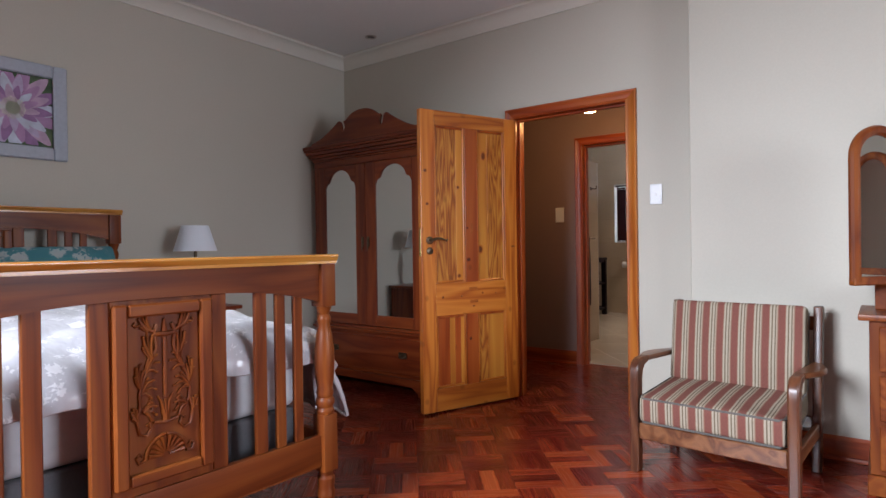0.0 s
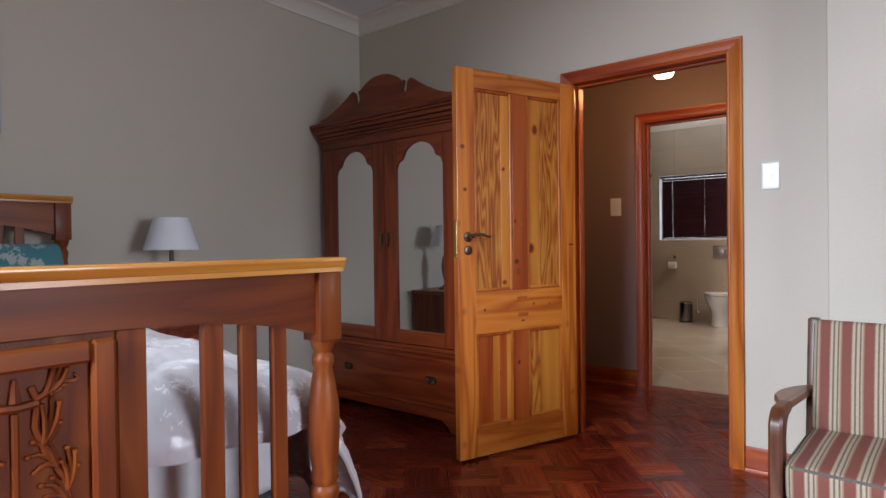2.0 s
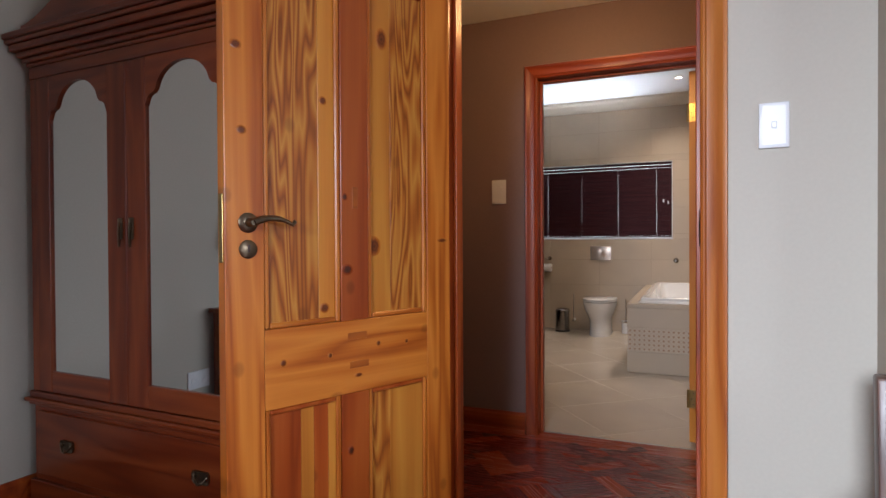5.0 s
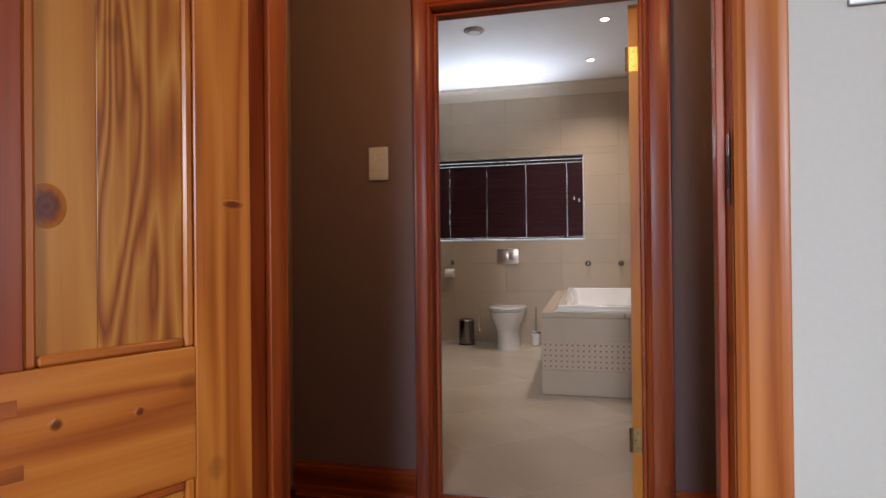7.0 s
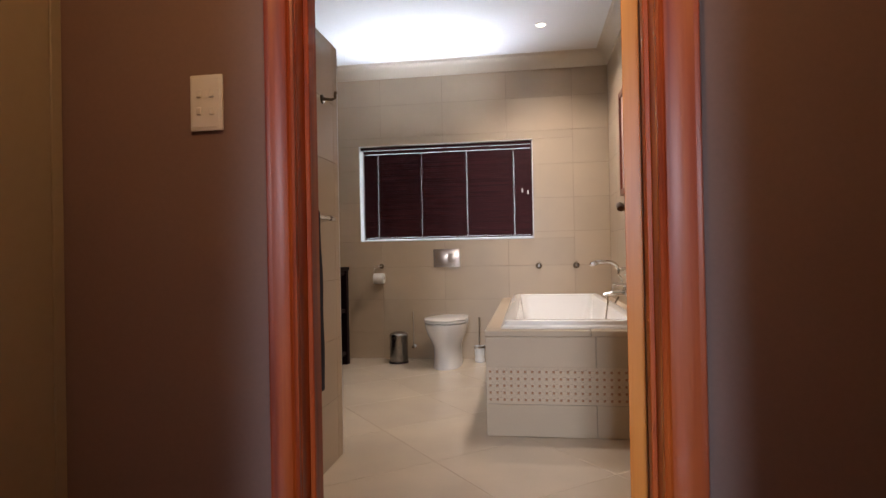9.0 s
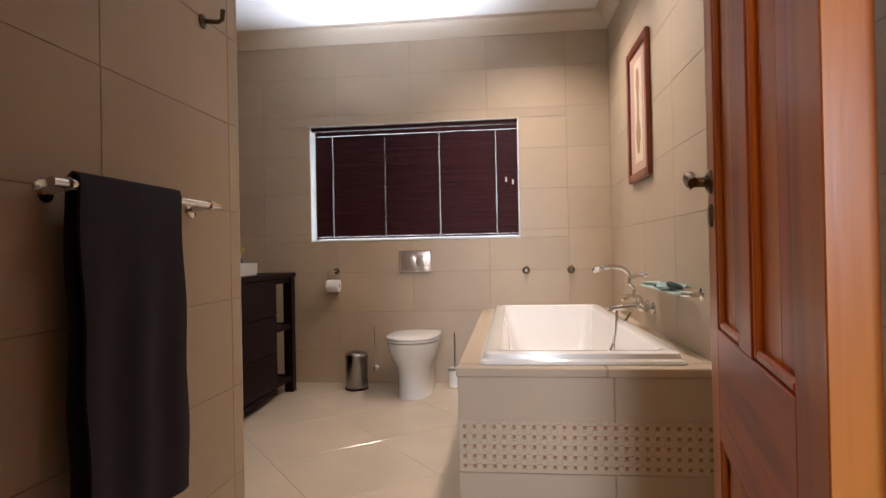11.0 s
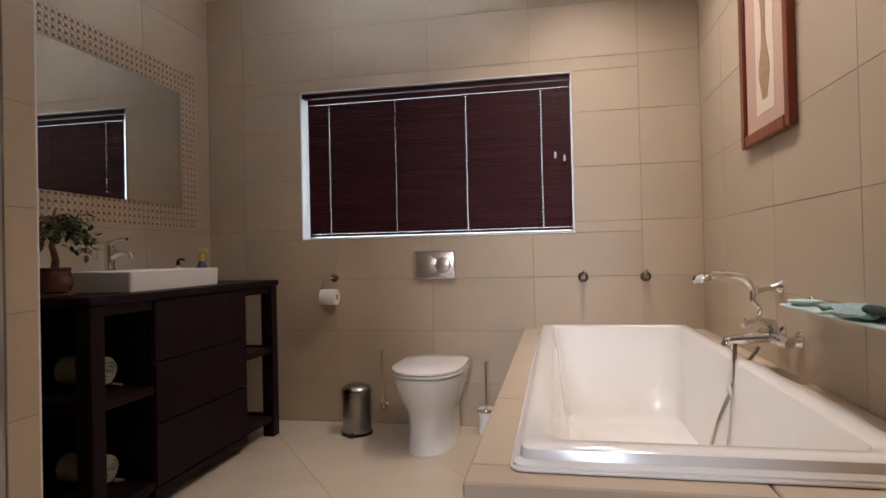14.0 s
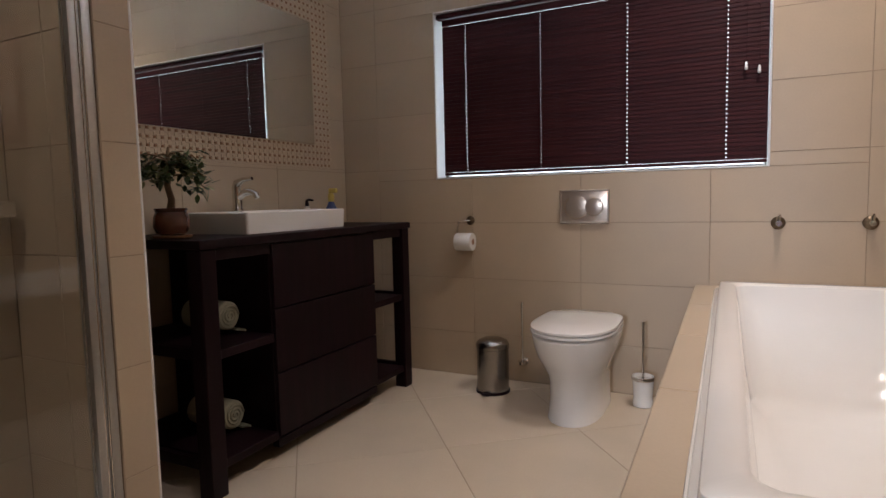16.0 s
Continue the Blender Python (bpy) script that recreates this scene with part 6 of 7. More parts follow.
part("roll", roll, PAPER, tp, "white paper roll", m=pose(-0.015, -0.055, -0.118, 0, 90, 0))
part("core", tube([(-0.0652, -0.055, -0.118), (0.0352, -0.055, -0.118)], 0.0178, 14), DOT, tp)

for x in (-1.262, -0.916):
    v = thing("bath_valve", pose(x, BY1 - 0.001, 0.884), "chrome wall valve with a dark rosette above the bath", "tap valve", "valves above the bath")
    part("rosette", lathe([(0.030, 0), (0.030, 0.005), (0.020, 0.012), (0.012, 0.014)], 20), BRONZE, v, m=pose(0, 0, 0, 90))
    part("spindle", tube([(0, -0.012, 0), (0, -0.05, 0), (0, -0.058, 0)], [0.012, 0.014, 0.012], 12), CHROME, v)
    part("lever", tube([(0, -0.045, 0.0), (0, -0.05, 0.03), (0.004, -0.052, 0.04)], [0.009, 0.008, 0.005], 10), CHROME, v)

# ---- framed print, towel rails, hooks ----
art = thing("framed_print", pose(BX1 - 0.001, 7.89, 1.85), "tall dark-framed print of a pale vase shape on pink", "picture")
AW, AH = 0.262, 0.405
PINKM = plain("dusty_pink_mount", (0.50, 0.33, 0.25), 0.7, vary=0.05, grain=80)
IVORY = plain("ivory_paper", (0.66, 0.56, 0.43), 0.7, vary=0.05, grain=80)
SEPIA = plain("sepia_ink", (0.34, 0.20, 0.11), 0.7, vary=0.2, grain=30)
for y0, y1, z0, z1 in ((-AW, -AW + 0.05, -AH, AH), (AW - 0.05, AW, -AH, AH), (-AW + 0.0505, AW - 0.0505, -AH, -AH + 0.05), (-AW + 0.0505, AW - 0.0505, AH - 0.05, AH)):
    part("frame", box(-0.028, -0.002, y0, y1, z0, z1, 0.006), MAHOG_V, art)
part("mount", box(-0.014, -0.004, -AW + 0.045, AW - 0.045, -AH + 0.045, AH - 0.045), PINKM, art)
part("paper", box(-0.0155, -0.0142, -0.095, 0.095, -0.30, 0.30), IVORY, art)
vase = [(0.02 + 0.038 * math.exp(-((s - 0.22) / 0.16) ** 2) + 0.022 * math.exp(-((s - 0.85) / 0.12) ** 2), -0.25 + 0.50 * s) for s in (k / 24 for k in range(25))]
bm = prism([(x, z) for x, z in vase] + [(-x, z) for x, z in reversed(vase)], 0.001)
bm.transform(Matrix(((0, 1, 0, -0.0168), (1, 0, 0, 0), (0, 0, 1, 0), (0, 0, 0, 1))))
bmesh.ops.recalc_face_normals(bm, faces=list(bm.faces))
part("vase_shape", bm, SEPIA, art)


def towel_rail(m, length, label):
    """A rail along y, standing off a wall at x = 0 towards +x."""
    t = thing("towel_rail", m, label, "towel rail")
    part("bar", tube([(0.062, -length / 2, 0), (0.062, length / 2, 0)], 0.010, 14), CHROME, t)
    for y in (-length / 2 + 0.05, length / 2 - 0.05):
        part("collar", tube([(0.062, y - 0.008, 0), (0.062, y + 0.008, 0)], 0.0145, 14), CHROME, t)
        part("post", tube([(0.0005, y, -0.012), (0.006, y, -0.012), (0.008, y, -0.011), (0.055, y, -0.001)], [0.026, 0.024, 0.011, 0.010], 16), CHROME, t)
    part("rear_bar", tube([(0.040, -length / 2 + 0.02, 0.004), (0.040, length / 2 - 0.02, 0.004)], 0.006, 12), CHROME, t)
    return t


towel_rail(pose(PART_X + 0.001, 5.68, 1.19), 0.64, "double chrome towel rail on the tiled partition")
towel_rail(pose(BX1 - 0.001, 6.10, 1.20, 0, 0, 180), 0.62, "double chrome towel rail behind the bathroom door")
TOWEL = plain("dark_plum_towel", (0.016, 0.012, 0.022), 0.95, vary=0.2, grain=200, bump=0.35, blotch=8)


def towel_point(s, w):
    y = 0.02 + (w - 0.5) * 0.36 + 0.004 * math.sin(s * 30)
    d = s * 1.5 - 0.72
    r = 0.016
    if abs(d) < r * math.pi / 2:
        return Vector((0.062 + r * math.sin(d / r), y, r * math.cos(d / r)))
    sg = 1 if d > 0 else -1
    f = abs(d) - r * math.pi / 2
    wave = 0.006 * math.sin(w * 14 + f * 2) * min(1, f * 3)
    return Vector((0.062 + sg * r + (wave + 0.012 * min(1, f) if sg > 0 else -0.003), y, -f))


tw = thing("towel", pose(PART_X + 0.001, 5.575, 1.203), "dark brown towel hanging over the rail", "towel")
part("cloth", cloth(towel_point, 90, 20, 0.006), TOWEL, tw)
hk = thing("wall_hook", pose(PART_X + 0.001, 6.04, 1.766), "bronze robe hook on the tiled partition", "hook")
part("plate", lathe([(0.022, 0), (0.022, 0.005), (0.012, 0.010), (0.0, 0.012)], 18), BRONZE, hk, m=pose(0, 0, 0, 0, 90, 0))
part("hook", tube([(0.008, 0, 0), (0.05, 0, -0.006), (0.065, 0, 0.0), (0.068, 0, 0.03)], [0.008, 0.007, 0.007, 0.008], 10), BRONZE, hk)

# ---- vanity ----
VX0, VX1, VY0, VY1, VZ = BX0 + 0.004, -3.04, 7.27, 8.675, 0.907
van = thing("vanity_unit", pose(0, 0, 0), "dark espresso wooden vanity unit with open side shelves and drawers", "vanity")
part("top", box(VX0, VX1 + 0.008, VY0 - 0.008, VY1 + 0.008, VZ - 0.032, VZ, 0.003), ESPRESSO, van)
for y in (VY0, VY1 - 0.068):
    for x in (VX0 + 0.01, VX1 - 0.068):
        part("leg", box(x, x + 0.068, y, y + 0.068, 0, VZ - 0.0325, 0.003), ESPRESSO, van)
yb0, yb1 = VY0 + 0.345, VY1 - 0.335
part("body", box(VX0 + 0.01, VX1 - 0.024, yb0, yb1, 0.09, VZ - 0.0325, 0.002), ESPRESSO, van)
for k in range(3):
    z0 = 0.10 + k * 0.258
    part("drawer", box(VX1 - 0.0235, VX1 - 0.008, yb0 + 0.004, yb1 - 0.004, z0, z0 + 0.252, 0.002), ESPRESSO, van)
for y0, y1 in ((VY0 + 0.069, yb0 - 0.0005), (yb1 + 0.0005, VY1 - 0.069)):
    for z in (0.09, 0.485):
        part("shelf", box(VX0 + 0.01, VX1 - 0.012, y0, y1, z, z + 0.032, 0.002), ESPRESSO, van)
    part("top_apron", box(VX1 - 0.05, VX1 - 0.014, y0, y1, VZ - 0.075, VZ - 0.033, 0.002), ESPRESSO, van)
for y0 in (VY0 + 0.022, VY1 - 0.046):
    for z in (0.09, 0.485):
        part("end_rail", box(VX0 + 0.079, VX1 - 0.069, y0, y0 + 0.024, z, z + 0.04, 0.002), ESPRESSO, van)
part("bottom_apron", box(VX1 - 0.05, VX1 - 0.014, yb0, yb1, 0.055, 0.0895, 0.002), ESPRESSO, van)

bs = thing("basin", pose(0, 0, VZ + 0.0005), "white rectangular countertop basin", "basin")
bx, by = (VX0 + 0.02, -3.125), (7.575, 8.205)
lv = [(rounded(bx[0], bx[1], by[0], by[1], 0.012), 0.0), (rounded(bx[0] - 0.0, bx[1] + 0.004, by[0] - 0.004, by[1] + 0.004, 0.014), 0.082), (rounded(bx[0], bx[1], by[0], by[1], 0.014), 0.086),
      (rounded(bx[0] + 0.13, bx[1] - 0.018, by[0] + 0.018, by[1] - 0.018, 0.03), 0.086), (rounded(bx[0] + 0.135, bx[1] - 0.026, by[0] + 0.026, by[1] - 0.026, 0.04), 0.078), (rounded(bx[0] + 0.17, bx[1] - 0.07, by[0] + 0.08, by[1] - 0.08, 0.06), 0.02)]
part("bowl", shell(lv, True, True), CERAMIC, bs)
tap = thing("basin_tap", pose(-3.50, 7.90, VZ + 0.0865), "chrome single-lever basin mixer tap", "tap")
part("body", lathe([(0.027, 0), (0.027, 0.006), (0.023, 0.012), (0.022, 0.09), (0.024, 0.11)], 22), CHROME, tap)
part("spout", tube(bow((0, 0, 0.05), (0.055, 0.0, 0.085), (0.115, 0.0, 0.072)) + [Vector((0.12, 0.0, 0.056))], [0.016] * 9 + [0.013] * 5, 14), CHROME, tap)
part("lever", tube([(0, 0, 0.11), (0.004, 0, 0.125), (0.04, 0, 0.142), (0.095, 0, 0.146)], [0.022, 0.021, 0.011, 0.008], 14), CHROME, tap)
NAVY = plain("dark_blue_plastic", (0.03, 0.05, 0.16), 0.3, vary=0.1)
YEL = plain("yellow_plastic", (0.62, 0.48, 0.10), 0.35, vary=0.05)
CLEARISH = plain("pale_soap_plastic", (0.55, 0.52, 0.46), 0.3, vary=0.05)
b1 = thing("soap_bottle", pose(-3.40, 8.27, VZ + 0.0005), "clear soap pump bottle with a black pump", "soap bottle")
part("bottle", lathe([(0.024, 0), (0.026, 0.004), (0.026, 0.075), (0.012, 0.09), (0.012, 0.10)], 20), CLEARISH, b1)
part("pump", tube([(0, 0, 0.10), (0, 0, 0.128), (0.012, 0, 0.132), (0.04, 0, 0.128)], [0.011, 0.007, 0.007, 0.005], 10), ESPRESSO, b1)
b2 = thing("spray_bottle", pose(-3.36, 8.42, VZ + 0.0005), "blue spray bottle with a yellow top", "spray bottle")
part("bottle", lathe([(0.028, 0), (0.030, 0.005), (0.030, 0.085), (0.020, 0.105), (0.014, 0.12)], 20), NAVY, b2)
part("neck", lathe([(0.016, 0.1205), (0.018, 0.15), (0.012, 0.165)], 16), YEL, b2)
part("trigger", box(-0.012, 0.04, -0.010, 0.010, 0.1655, 0.19, 0.005), YEL, b2)

TERR = plain("glazed_brown_pot", (0.10, 0.035, 0.02), 0.18, vary=0.3, grain=20, blotch=14, coat=0.5)
SOIL = plain("dark_soil", (0.03, 0.02, 0.012), 0.95, vary=0.4, grain=90)
BARK = plain("grey_brown_bark", (0.22, 0.15, 0.09), 0.85, vary=0.3, grain=60, bump=0.4)
LEAF = plain("ficus_leaf_green", (0.055, 0.085, 0.025), 0.4, vary=0.35, grain=18, blotch=20)
LEAF2 = plain("variegated_leaf_edge", (0.26, 0.27, 0.12), 0.45, vary=0.3, grain=18, blotch=20)
PM = pose(-3.26, 7.345, VZ + 0.0005)
plant = thing("potted_bonsai", PM, "small bonsai fig in a glazed brown pot on a saucer", "plant")
part("saucer", lathe([(0.055, 0), (0.066, 0.004), (0.070, 0.012), (0.066, 0.012), (0.0, 0.006)], 28), DOT, plant)
part("pot", lathe([(0.040, 0.0125), (0.052, 0.02), (0.062, 0.045), (0.060, 0.075), (0.052, 0.095), (0.056, 0.102), (0.056, 0.108), (0.050, 0.108), (0.048, 0.098)], 32), TERR, plant)
part("soil", lathe([(0.0485, 0.09), (0.03, 0.100), (0.0, 0.102)], 20), SOIL, plant)
tr = part("trunk", tube([(0, 0, 0.095), (0.004, 0.003, 0.14), (-0.006, -0.004, 0.19), (0.004, 0.004, 0.24), (0.0, 0.0, 0.29), (0.006, 0.0, 0.325)], [0.015, 0.012, 0.011, 0.009, 0.007, 0.004], 10), BARK, plant)
rp = random.Random(11)
leaves, pale_leaves = bmesh.new(), bmesh.new()


def add_leaf(bm, p, way, length, width):
    way = way.normalized()
    side = way.cross(Vector((0, 0, 1)))
    side = side.normalized() if side.length > 0.1 else Vector((1, 0, 0))
    up = side.cross(way)
    vs = [bm.verts.new(p + way * length * a + side * width * b + up * (0.10 * length * (0.5 - abs(a - 0.5)) - abs(b) * 0.18 * width)) for a, b in ((0, 0), (0.3, 0.5), (0.65, 0.42), (1, 0), (0.65, -0.42), (0.3, -0.5))]
    mid = bm.verts.new(p + way * length * 0.5 - up * 0.05 * length)
    for k in range(6):
        bm.faces.new((vs[k], vs[(k + 1) % 6], mid))


for k in range(15):
    a = k * 2.4 + rp.uniform(-0.4, 0.4)
    z0 = rp.uniform(0.20, 0.31)
    reach = rp.uniform(0.07, 0.145) * (1.25 if k % 3 else 0.8)
    start = Vector((0, 0, z0))
    end = Vector((math.cos(a) * reach, math.sin(a) * reach, z0 + rp.uniform(-0.08, 0.055)))
    midp = (start + end) / 2 + Vector((0, 0, 0.025))
    part("branch", tube(bow(start, midp, end, 6), [0.004, 0.0035, 0.003, 0.0025, 0.002, 0.002, 0.0015], 6), BARK, plant)
    for j in range(32):
        f = rp.uniform(0.35, 1.05)
        p = start.lerp(end, f) + Vector((rp.gauss(0, 0.014), rp.gauss(0, 0.014), rp.gauss(0.004, 0.012)))
        way = Vector((math.cos(a) + rp.gauss(0, 0.7), math.sin(a) + rp.gauss(0, 0.7), rp.gauss(-0.3, 0.5)))
        add_leaf(pale_leaves if j % 4 == 0 else leaves, p, way, rp.uniform(0.032, 0.050), rp.uniform(0.015, 0.022))
tagged(part("foliage", leaves, LEAF, plant, "dense small green leaves"), kind="stuff")
tagged(part("pale_foliage", pale_leaves, LEAF2, plant, "cream-edged leaves"), kind="stuff")

RTOW = plain("rolled_cream_towel", (0.27, 0.255, 0.18), 0.95, vary=0.15, grain=150, bump=0.4, blotch=9)
for z, x in ((0.518, -3.33), (0.1225, -3.33)):
    rt = thing("rolled_towel", pose(x + 0.045, VY0 + 0.262, z), "cream hand towel rolled up on the vanity shelf", "towel", "rolled towels on the vanity shelves")
    part("roll", lathe([(0.010, 0.0), (0.048, 0.0), (0.056, 0.008), (0.058, 0.10), (0.056, 0.20), (0.048, 0.208), (0.0, 0.208)], 26), RTOW, rt, m=pose(0.085, 0, 0.075, 0, -90, 0))
    part("inner_turn", tube([(0.0875, 0.044 * (1 - k / 34) * math.cos(k * 0.55), 0.075 + 0.044 * (1 - k / 34) * math.sin(k * 0.55)) for k in range(32)], 0.0045, 6), RTOW, rt)
    part("loose_end", cloth(lambda a, b: Vector((0.09 - 0.2 * b, 0.03 + 0.05 * a, 0.006 + 0.014 * (1 - a) + 0.004 * math.sin(b * 9))), 8, 12, 0.008), RTOW, rt)

# ---- mirror with mosaic border ----
mir = thing("wall_mirror", pose(0, 0, 0), "large frameless bathroom mirror over the vanity", "mirror")
MY0, MY1, MZ0, MZ1 = 7.40, 8.642, 1.36, 2.05
part("glass", box(BX0 + 0.006, BX0 + 0.011, MY0, MY1, MZ0, MZ1, 0.001), MIRROR, mir)
OY0, OY1, OZ0, OZ1 = 7.25, 8.805, 1.225, 2.20
border = thing("mosaic_border", pose(0, 0, 0), "basket-weave mosaic border of cream and rust round the mirror", "mosaic", "", "structure")
U2 = 0.036
ox = OY0
pale, dots = basket_mosaic(int((OY1 - OY0) / U2), int((OZ1 - OZ0) / U2), U2, lambda x, z: MY0 - 0.002 < ox + x < MY1 + 0.002 and MZ0 - 0.002 < OZ0 + z < MZ1 + 0.002)
mm = Matrix(((0, -1, 0, BX0 + 0.003), (1, 0, 0, OY0), (0, 0, 1, OZ0), (0, 0, 0, 1)))
for nm, b_, mt, lb in (("mosaic_sheet", pale, CHIP, "cream mosaic bars"), ("mosaic_dots", dots, DOT, "rust-brown mosaic squares")):
    b_.transform(mm)
    bmesh.ops.recalc_face_normals(b_, faces=list(b_.faces))
    tagged(part(nm, b_, mt, border, lb, smooth=False), kind="stuff")
part("mosaic_bed", box(BX0 - 0.001, BX0 + 0.0028, OY0, OY1, OZ0, OZ1), CHIP, border)

# ---- shower ----
sg = thing("shower_screen", pose(-3.085, RET_Y - 0.002, 0), "clear glass shower screen in a grooved aluminium profile", "shower screen")
part("wall_channel", box(-0.02, 0.02, -0.026, 0.0, 0.0, 2.0, 0.003, seg=2), ALU, sg)
part("jamb", box(-0.014, 0.014, -0.04, -0.0265, 0.0, 2.0, 0.002, seg=2), ALU, sg)
part("door_stile", box(-0.02, 0.02, -0.064, -0.0405, 0.0, 2.0, 0.004, seg=2), ALU, sg)
for y in (-0.027, -0.040):
    part("groove_bead", tube([(0.016, y, 0.0), (0.016, y, 2.0)], 0.003, 8), CHROME, sg)
part("glass", box(0.0, min(0.85, RET_Y - BY0 - 0.12), -0.003, 0.003, 0.06, 1.98), GLASS, sg, m=pose(0.0, -0.0665, 0, 0, 0, -90)).visible_shadow = False
ledge = thing("shower_ledge", pose(0, 0, 0), "pale tiled ledge along the shower back wall", "ledge", "", "structure")
part("slab", box(-3.538, -3.44, BY0 + 0.03, RET_Y - 0.03, 1.0, 1.05, 0.006), TILE_W, ledge)
tray = thing("shower_tray", pose(0, 0, 0), "low white shower tray behind the partition", "shower tray")
part("tray", box(-3.535, -3.12, BY0 + 0.05, RET_Y - 0.02, 0.001, 0.05, 0.015, seg=3), ACRYLIC, tray)
part("waste", lathe([(0.04, 0.0505), (0.04, 0.053), (0.03, 0.055), (0.0, 0.055)], 20), CHROME, tray, m=pose(-3.33, 6.0, 0))

# ---- bathroom ceiling fittings ----
LENS = glow("lit_downlight_lens", (1.0, 0.86, 0.66), 14.0)
# Fittings for all four lamps, three of them added to brighten the room.
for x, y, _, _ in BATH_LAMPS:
    d = thing("bathroom_downlight", pose(x, y, CEIL_T - 0.0005), "lit recessed ceiling downlight with a pale ring, three of four added unseen", "downlight", "bathroom downlights")
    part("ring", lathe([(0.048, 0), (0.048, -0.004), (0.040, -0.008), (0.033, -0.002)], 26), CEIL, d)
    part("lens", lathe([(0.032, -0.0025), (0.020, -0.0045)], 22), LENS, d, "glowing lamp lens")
vt = thing("ceiling_vent", pose(-2.17, 7.165, CEIL_T - 0.0005), "round grey ceiling extractor vent", "vent")
part("rim", lathe([(0.085, 0), (0.085, -0.006), (0.070, -0.014), (0.062, -0.004)], 30), STEEL, vt)
part("cone", lathe([(0.055, -0.004), (0.050, -0.018), (0.0, -0.020)], 28), CEIL, vt)

# ---- wall and floor tiles, laid last ----
def bevel_tile(w, h, d, e=0.001):
    """A tile in x and z, its face at y = 0 and its back at y = d, with eased edges."""
    bm = bmesh.new()
    rings = [[bm.verts.new((a * (w / 2 - s), y, b * (h / 2 - s))) for a, b in ((-1, -1), (1, -1), (1, 1), (-1, 1))] for s, y in ((e, 0.0), (0, e), (0, d))]
    bm.faces.new(rings[0])
    for p, q in zip(rings, rings[1:]):
        for k in range(4):
            bm.faces.new((p[k], p[(k + 1) % 4], q[(k + 1) % 4], q[k]))
    bmesh.ops.recalc_face_normals(bm, faces=list(bm.faces))
    return bm


TILE_CACHE = {}


def lay(owner, m, u0, u1, z0, z1, us, zs, holes=(), gap=0.0024, depth=0.0115, material=None, name="tile"):
    """Tiles on a wall plane given by m (x along, z up, face towards -y), with joints at us and zs, cut round holes."""
    ue = [u0] + [u for u in sorted(us) if u0 + 0.02 < u < u1 - 0.02] + [u1]
    ze = [z0] + [z for z in sorted(zs) if z0 + 0.02 < z < z1 - 0.02] + [z1]
    for a, b in zip(ue, ue[1:]):
        for c, d in zip(ze, ze[1:]):
            pieces = [(a, b, c, d)]
            for h0, h1, k0, k1 in holes:
                cut = []
                for p, q, r, s in pieces:
                    if q <= h0 or p >= h1 or s <= k0 or r >= k1:
                        cut.append((p, q, r, s))
                        continue
                    if r < k0: cut.append((p, q, r, k0))
                    if s > k1: cut.append((p, q, k1, s))
                    r2, s2 = max(r, k0), min(s, k1)
                    if p < h0: cut.append((p, h0, r2, s2))
                    if q > h1: cut.append((h1, q, r2, s2))
                pieces = cut
            for p, q, r, s in pieces:
                w, h = q - p - gap, s - r - gap
                if w < 0.01 or h < 0.01:
                    continue
                key = (round(w, 4), round(h, 4), material.name)
                if key not in TILE_CACHE:
                    TILE_CACHE[key] = mesh_of("tile", bevel_tile(w, h, depth), material, False)
                part(name, TILE_CACHE[key], material, owner, m=m @ pose((p + q) / 2, 0, (r + s) / 2))


ZS = [0.253 + 0.318 * k for k in range(9)]
ob = bpy.data.objects
top_z = CEIL_T - 0.1
lay(ob["wall_bath_north"], pose(0, BY1, 0), BX0, BX1, 0, top_z, [-0.928 - 0.6155 * k for k in range(5)], ZS, [(WIN[0] - 0.007, WIN[1] + 0.007, WIN[2] - 0.007, WIN[3] + 0.007)], material=TILE_W)
lay(ob["wall_bath_east"], pose(BX1, 0, 0, 0, 0, 90) @ Matrix.Diagonal((-1, -1, 1, 1)), -BY1, -BY0, 0, top_z, [-(6.59 + 0.648 * k) for k in range(-3, 4)], [0.212 + 0.325 * k for k in range(9)], material=TILE_W)
WEST = pose(BX0, 0, 0, 0, 0, 90)
lay(ob["wall_bath_west"], WEST, RET_Y + 0.12, BY1, 0, top_z, [8.33 - 0.6155 * k for k in range(4)], ZS, [(OY0, OY1, OZ0, OZ1)], material=TILE_W)
PARTM = pose(PART_X, 0, 0, 0, 0, 90)
lay(ob["wall_partition"], PARTM, BY0 + 0.003, PART_Y, 0, PART_Z, [5.585 - 0.6155 * k for k in range(3)] + [6.2], [0.014 + 0.294 * k for k in range(10)], material=TILE_W)
lay(ob["wall_partition"], pose(0, PART_Y, 0, 0, 0, 180), -(PART_X - 0.013), -(PART_X - 0.12), 0, PART_Z, [], [0.014 + 0.294 * k for k in range(10)], material=TILE_W)
lay(ob["wall_return"], pose(0, RET_Y, 0), -3.552 + 0.012, RET_X - 0.006, 0, top_z, [-3.3], [0.215 + 0.332 * k for k in range(9)], material=TILE_W)
lay(ob["wall_return"], pose(RET_X, 0, 0, 0, 0, 90), RET_Y + 0.004, RET_Y + 0.12, 0, top_z, [], [0.215 + 0.332 * k for k in range(9)], material=TILE_W)
lay(ob["wall_shower_back"], pose(-3.54, 0, 0, 0, 0, 90), BY0 + 0.01, RET_Y - 0.001, 0, top_z, [6.5, 5.9, 5.3], [0.215 + 0.332 * k for k in range(9)], material=TILE_W)
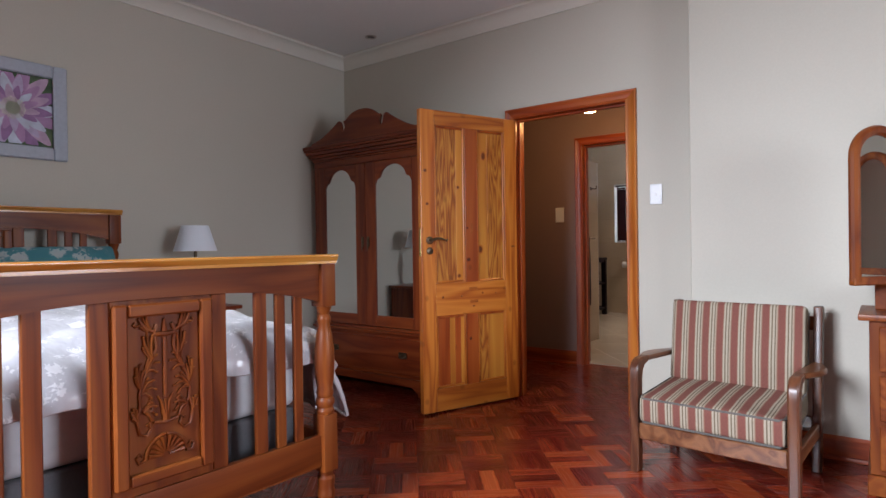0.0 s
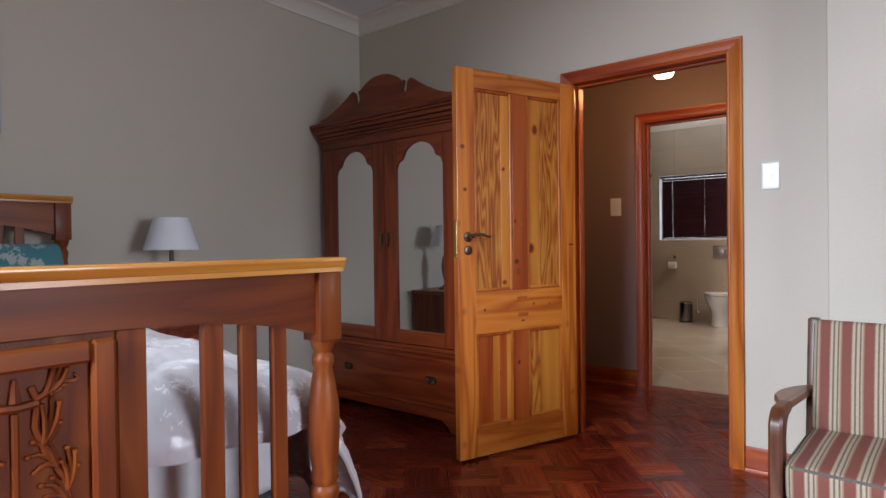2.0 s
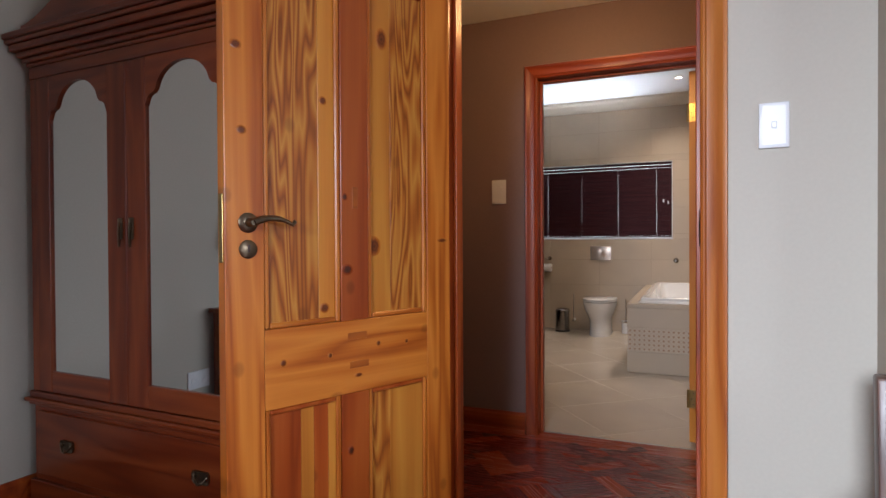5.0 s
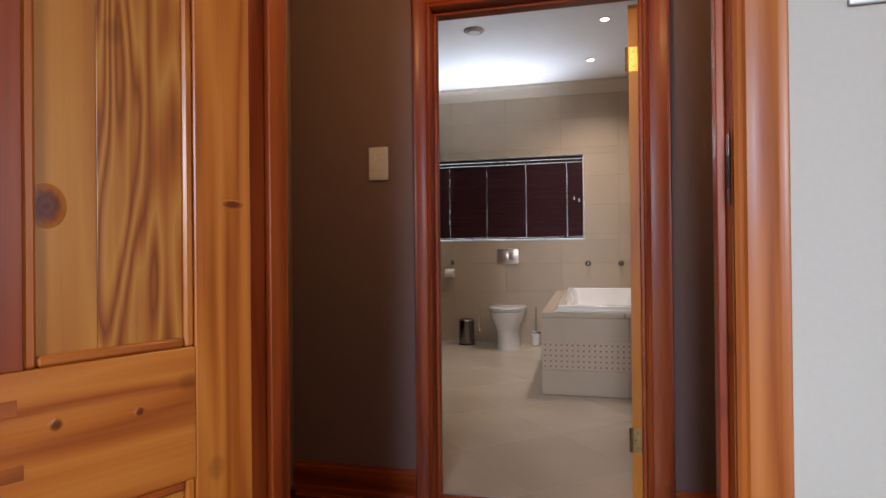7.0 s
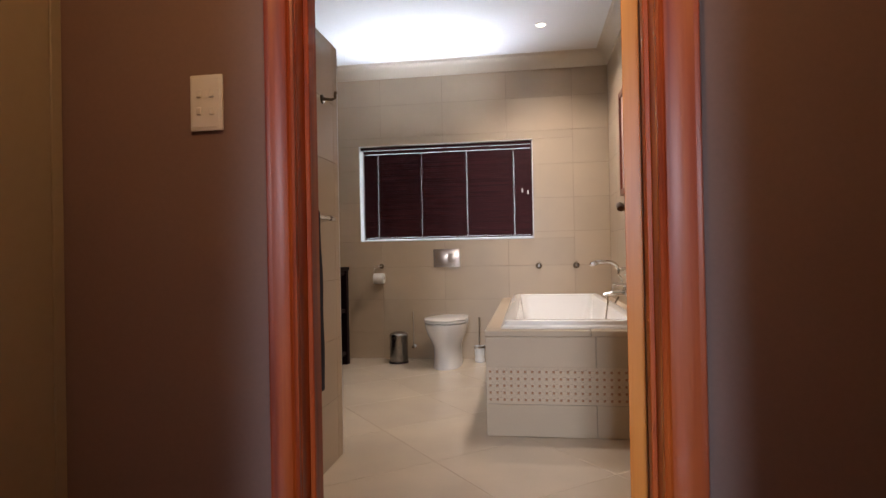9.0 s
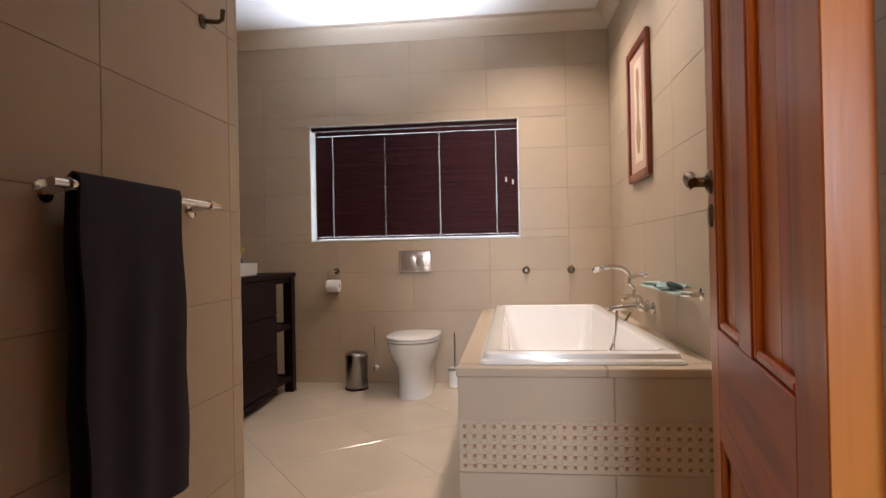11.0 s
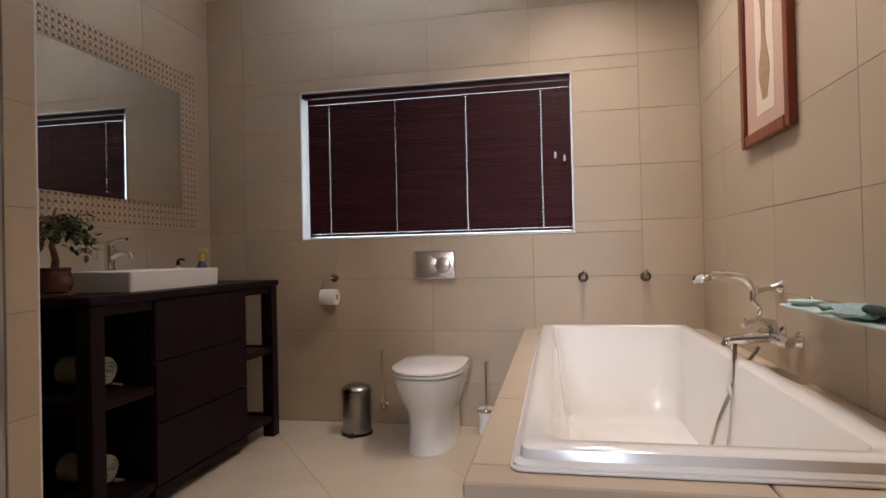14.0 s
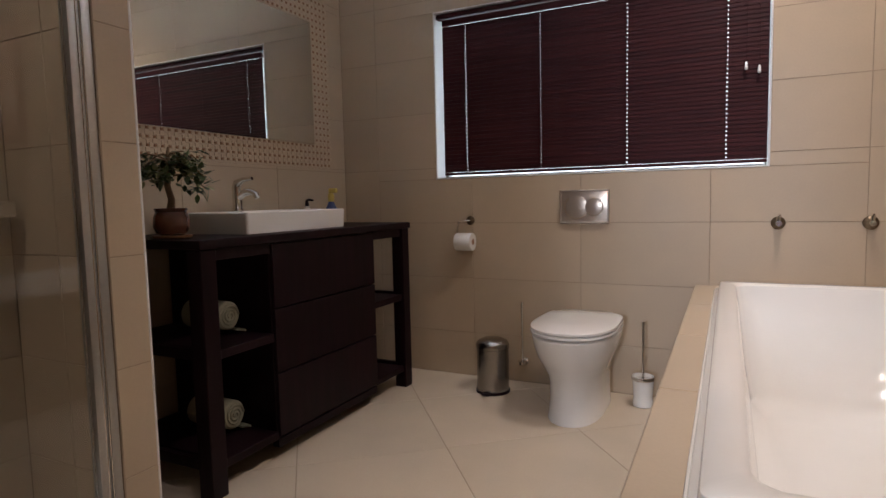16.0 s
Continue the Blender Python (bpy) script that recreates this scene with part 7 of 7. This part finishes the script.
trim = setting("trim", box(RET_X - 0.007, RET_X + 0.002, RET_Y + 0.116, RET_Y + 0.124, 0, top_z, 0.002), WHITE, "white tile edge trim on the wall corner", "trim")
trim2 = setting("trim", box(PART_X - 0.010, PART_X + 0.0015, PART_Y - 0.001, PART_Y + 0.002, 0, PART_Z, 0.0005), WHITE, "white tile edge trim on the partition corner", "trim")
setting("trim", box(PART_X - 0.119, PART_X - 0.0005, BY0 + 0.004, PART_Y - 0.002, PART_Z - 0.0118, PART_Z - 0.001, 0.001), TILE_W, "tiled capping on top of the shower partition", "trim")


def clip_polygon(poly, inside, cross):
    out = []
    for k in range(len(poly)):
        a, b = poly[k], poly[(k + 1) % len(poly)]
        if inside(a): out.append(a)
        if inside(a) != inside(b): out.append(cross(a, b))
    return out


def clip_box(poly, x0, x1, y0, y1):
    for axis, lim, sign in ((0, x0, 1), (0, x1, -1), (1, y0, 1), (1, y1, -1)):
        if len(poly) < 3: return []
        poly = clip_polygon(poly, lambda p: (p[axis] - lim) * sign >= 0, lambda a, b: tuple(a[i] + (b[i] - a[i]) * (lim - a[axis]) / (b[axis] - a[axis]) for i in range(2)))
    return poly


def floor_piece(poly, depth, e=0.0012):
    """A flat piece from an outline in x and y, top at z = 0, edges eased."""
    cx_, cy_ = sum(p[0] for p in poly) / len(poly), sum(p[1] for p in poly) / len(poly)
    bm = bmesh.new()
    def inset(p, s):
        v = Vector((p[0] - cx_, p[1] - cy_))
        return v - v.normalized() * s
    rings = [[bm.verts.new((*inset(p, s), z)) for p in poly] for s, z in ((e * 2, 0.0), (0, -e), (0, -depth))]
    n = len(poly)
    bm.faces.new(rings[0])
    for p, q in zip(rings, rings[1:]):
        for k in range(n):
            bm.faces.new((p[k], q[k], q[(k + 1) % n], p[(k + 1) % n]))
    bmesh.ops.recalc_face_normals(bm, faces=list(bm.faces))
    return bm, cx_, cy_


# Bathroom floor: large square tiles laid on the diagonal.
floor_b = setting("floor_bathroom", box(BX0, BX1, 4.815, BY1, -0.0119, -0.0015), GROUT, "large glossy cream floor tiles laid diagonally", "floor")
FT, FA = 0.605, radians(-51)
ca, sa = math.cos(FA), math.sin(FA)
FO = (-2.03, 8.375)
for i in range(-10, 11):
    for j in range(-10, 11):
        g = 0.0015
        sq = [(i * FT + g, j * FT + g), ((i + 1) * FT - g, j * FT + g), ((i + 1) * FT - g, (j + 1) * FT - g), (i * FT + g, (j + 1) * FT - g)]
        sq = [(FO[0] + ca * x - sa * y, FO[1] + sa * x + ca * y) for x, y in sq]
        sq = clip_box(sq, BX0 + 0.002, BX1 - 0.002, 4.822, BY1 - 0.002)
        if len(sq) >= 3 and abs(sum(sq[k][0] * sq[(k + 1) % len(sq)][1] - sq[(k + 1) % len(sq)][0] * sq[k][1] for k in range(len(sq)))) > 0.004:
            bm, px, py = floor_piece(sq, 0.0105)
            part("tile", bm, TILE_F, floor_b, m=pose(px, py, 0), smooth=False)
sill = setting("threshold", box(BD_L - 0.03, BD_R + 0.03, 4.806, 4.8205, -0.012, 0.0015, 0.001), ALU, "thin metal strip between parquet and tiles", "threshold")

# Parquet: blocks in a basket weave, set at an angle to the walls.
floor_p = setting("floor_parquet", box(-4.2, 2.85, -2.6, 4.805, -0.0119, -0.002), GROUT_D, "dark red polished parquet blocks in a herringbone weave", "floor")
BL, BW = 0.228, 0.076
PA = radians(38)
pc, ps = math.cos(PA), math.sin(PA)
bm = floor_piece([(0, 0), (BL - 0.0012, 0), (BL - 0.0012, BW - 0.0012), (0, BW - 0.0012)], 0.0099, 0.0008)[0]
block_mesh = mesh_of("parquet_block", bm, PARQUET, False)
rest = bmesh.new()
rb = random.Random(3)
count = 0
near = []
for i in range(-40, 41):
    for j in range(-40, 41):
        for k in range(3):
            if (i + j) % 2 == 0: lx, ly, rot = i * BL + BL / 2, j * BL + BW * (k + 0.5), 0
            else: lx, ly, rot = i * BL + BW * (k + 0.5), j * BL + BL / 2, 90
            x, y = -1.2 + pc * lx - ps * ly, 1.6 + ps * lx + pc * ly
            if not (-4.05 < x < 2.62 and -2.2 < y < 4.78):
                continue
            near.append((math.hypot((x + 1.4) / 0.9, (y - 2.5) / 1.6), x, y, rot + math.degrees(PA)))
near.sort()
for n_, (d_, x, y, rot) in enumerate(near):
    tilt = rb.uniform(-0.15, 0.15)
    if y > 4.70:
        continue
    if n_ < 300:
        part("parquet_block", block_mesh, PARQUET, floor_p, m=pose(x, y, rb.uniform(-0.0006, 0.0), tilt, tilt, rot))
    else:
        b_ = bmesh.new()
        b_.from_mesh(block_mesh)
        b_.transform(pose(x, y, rb.uniform(-0.0006, 0.0), tilt, tilt, rot))
        me = bpy.data.meshes.new("temp")
        b_.to_mesh(me)
        b_.free()
        rest.from_mesh(me)
        bpy.data.meshes.remove(me)
tagged(part("parquet_blocks", rest, PARQUET_R, floor_p, "further parquet blocks", smooth=False), kind="stuff")
part("border_board", box(BD_L - 0.6, BD_R + 0.6, 4.66, 4.8045, -0.0019, 0.0, 0.0006), PARQUET, floor_p)
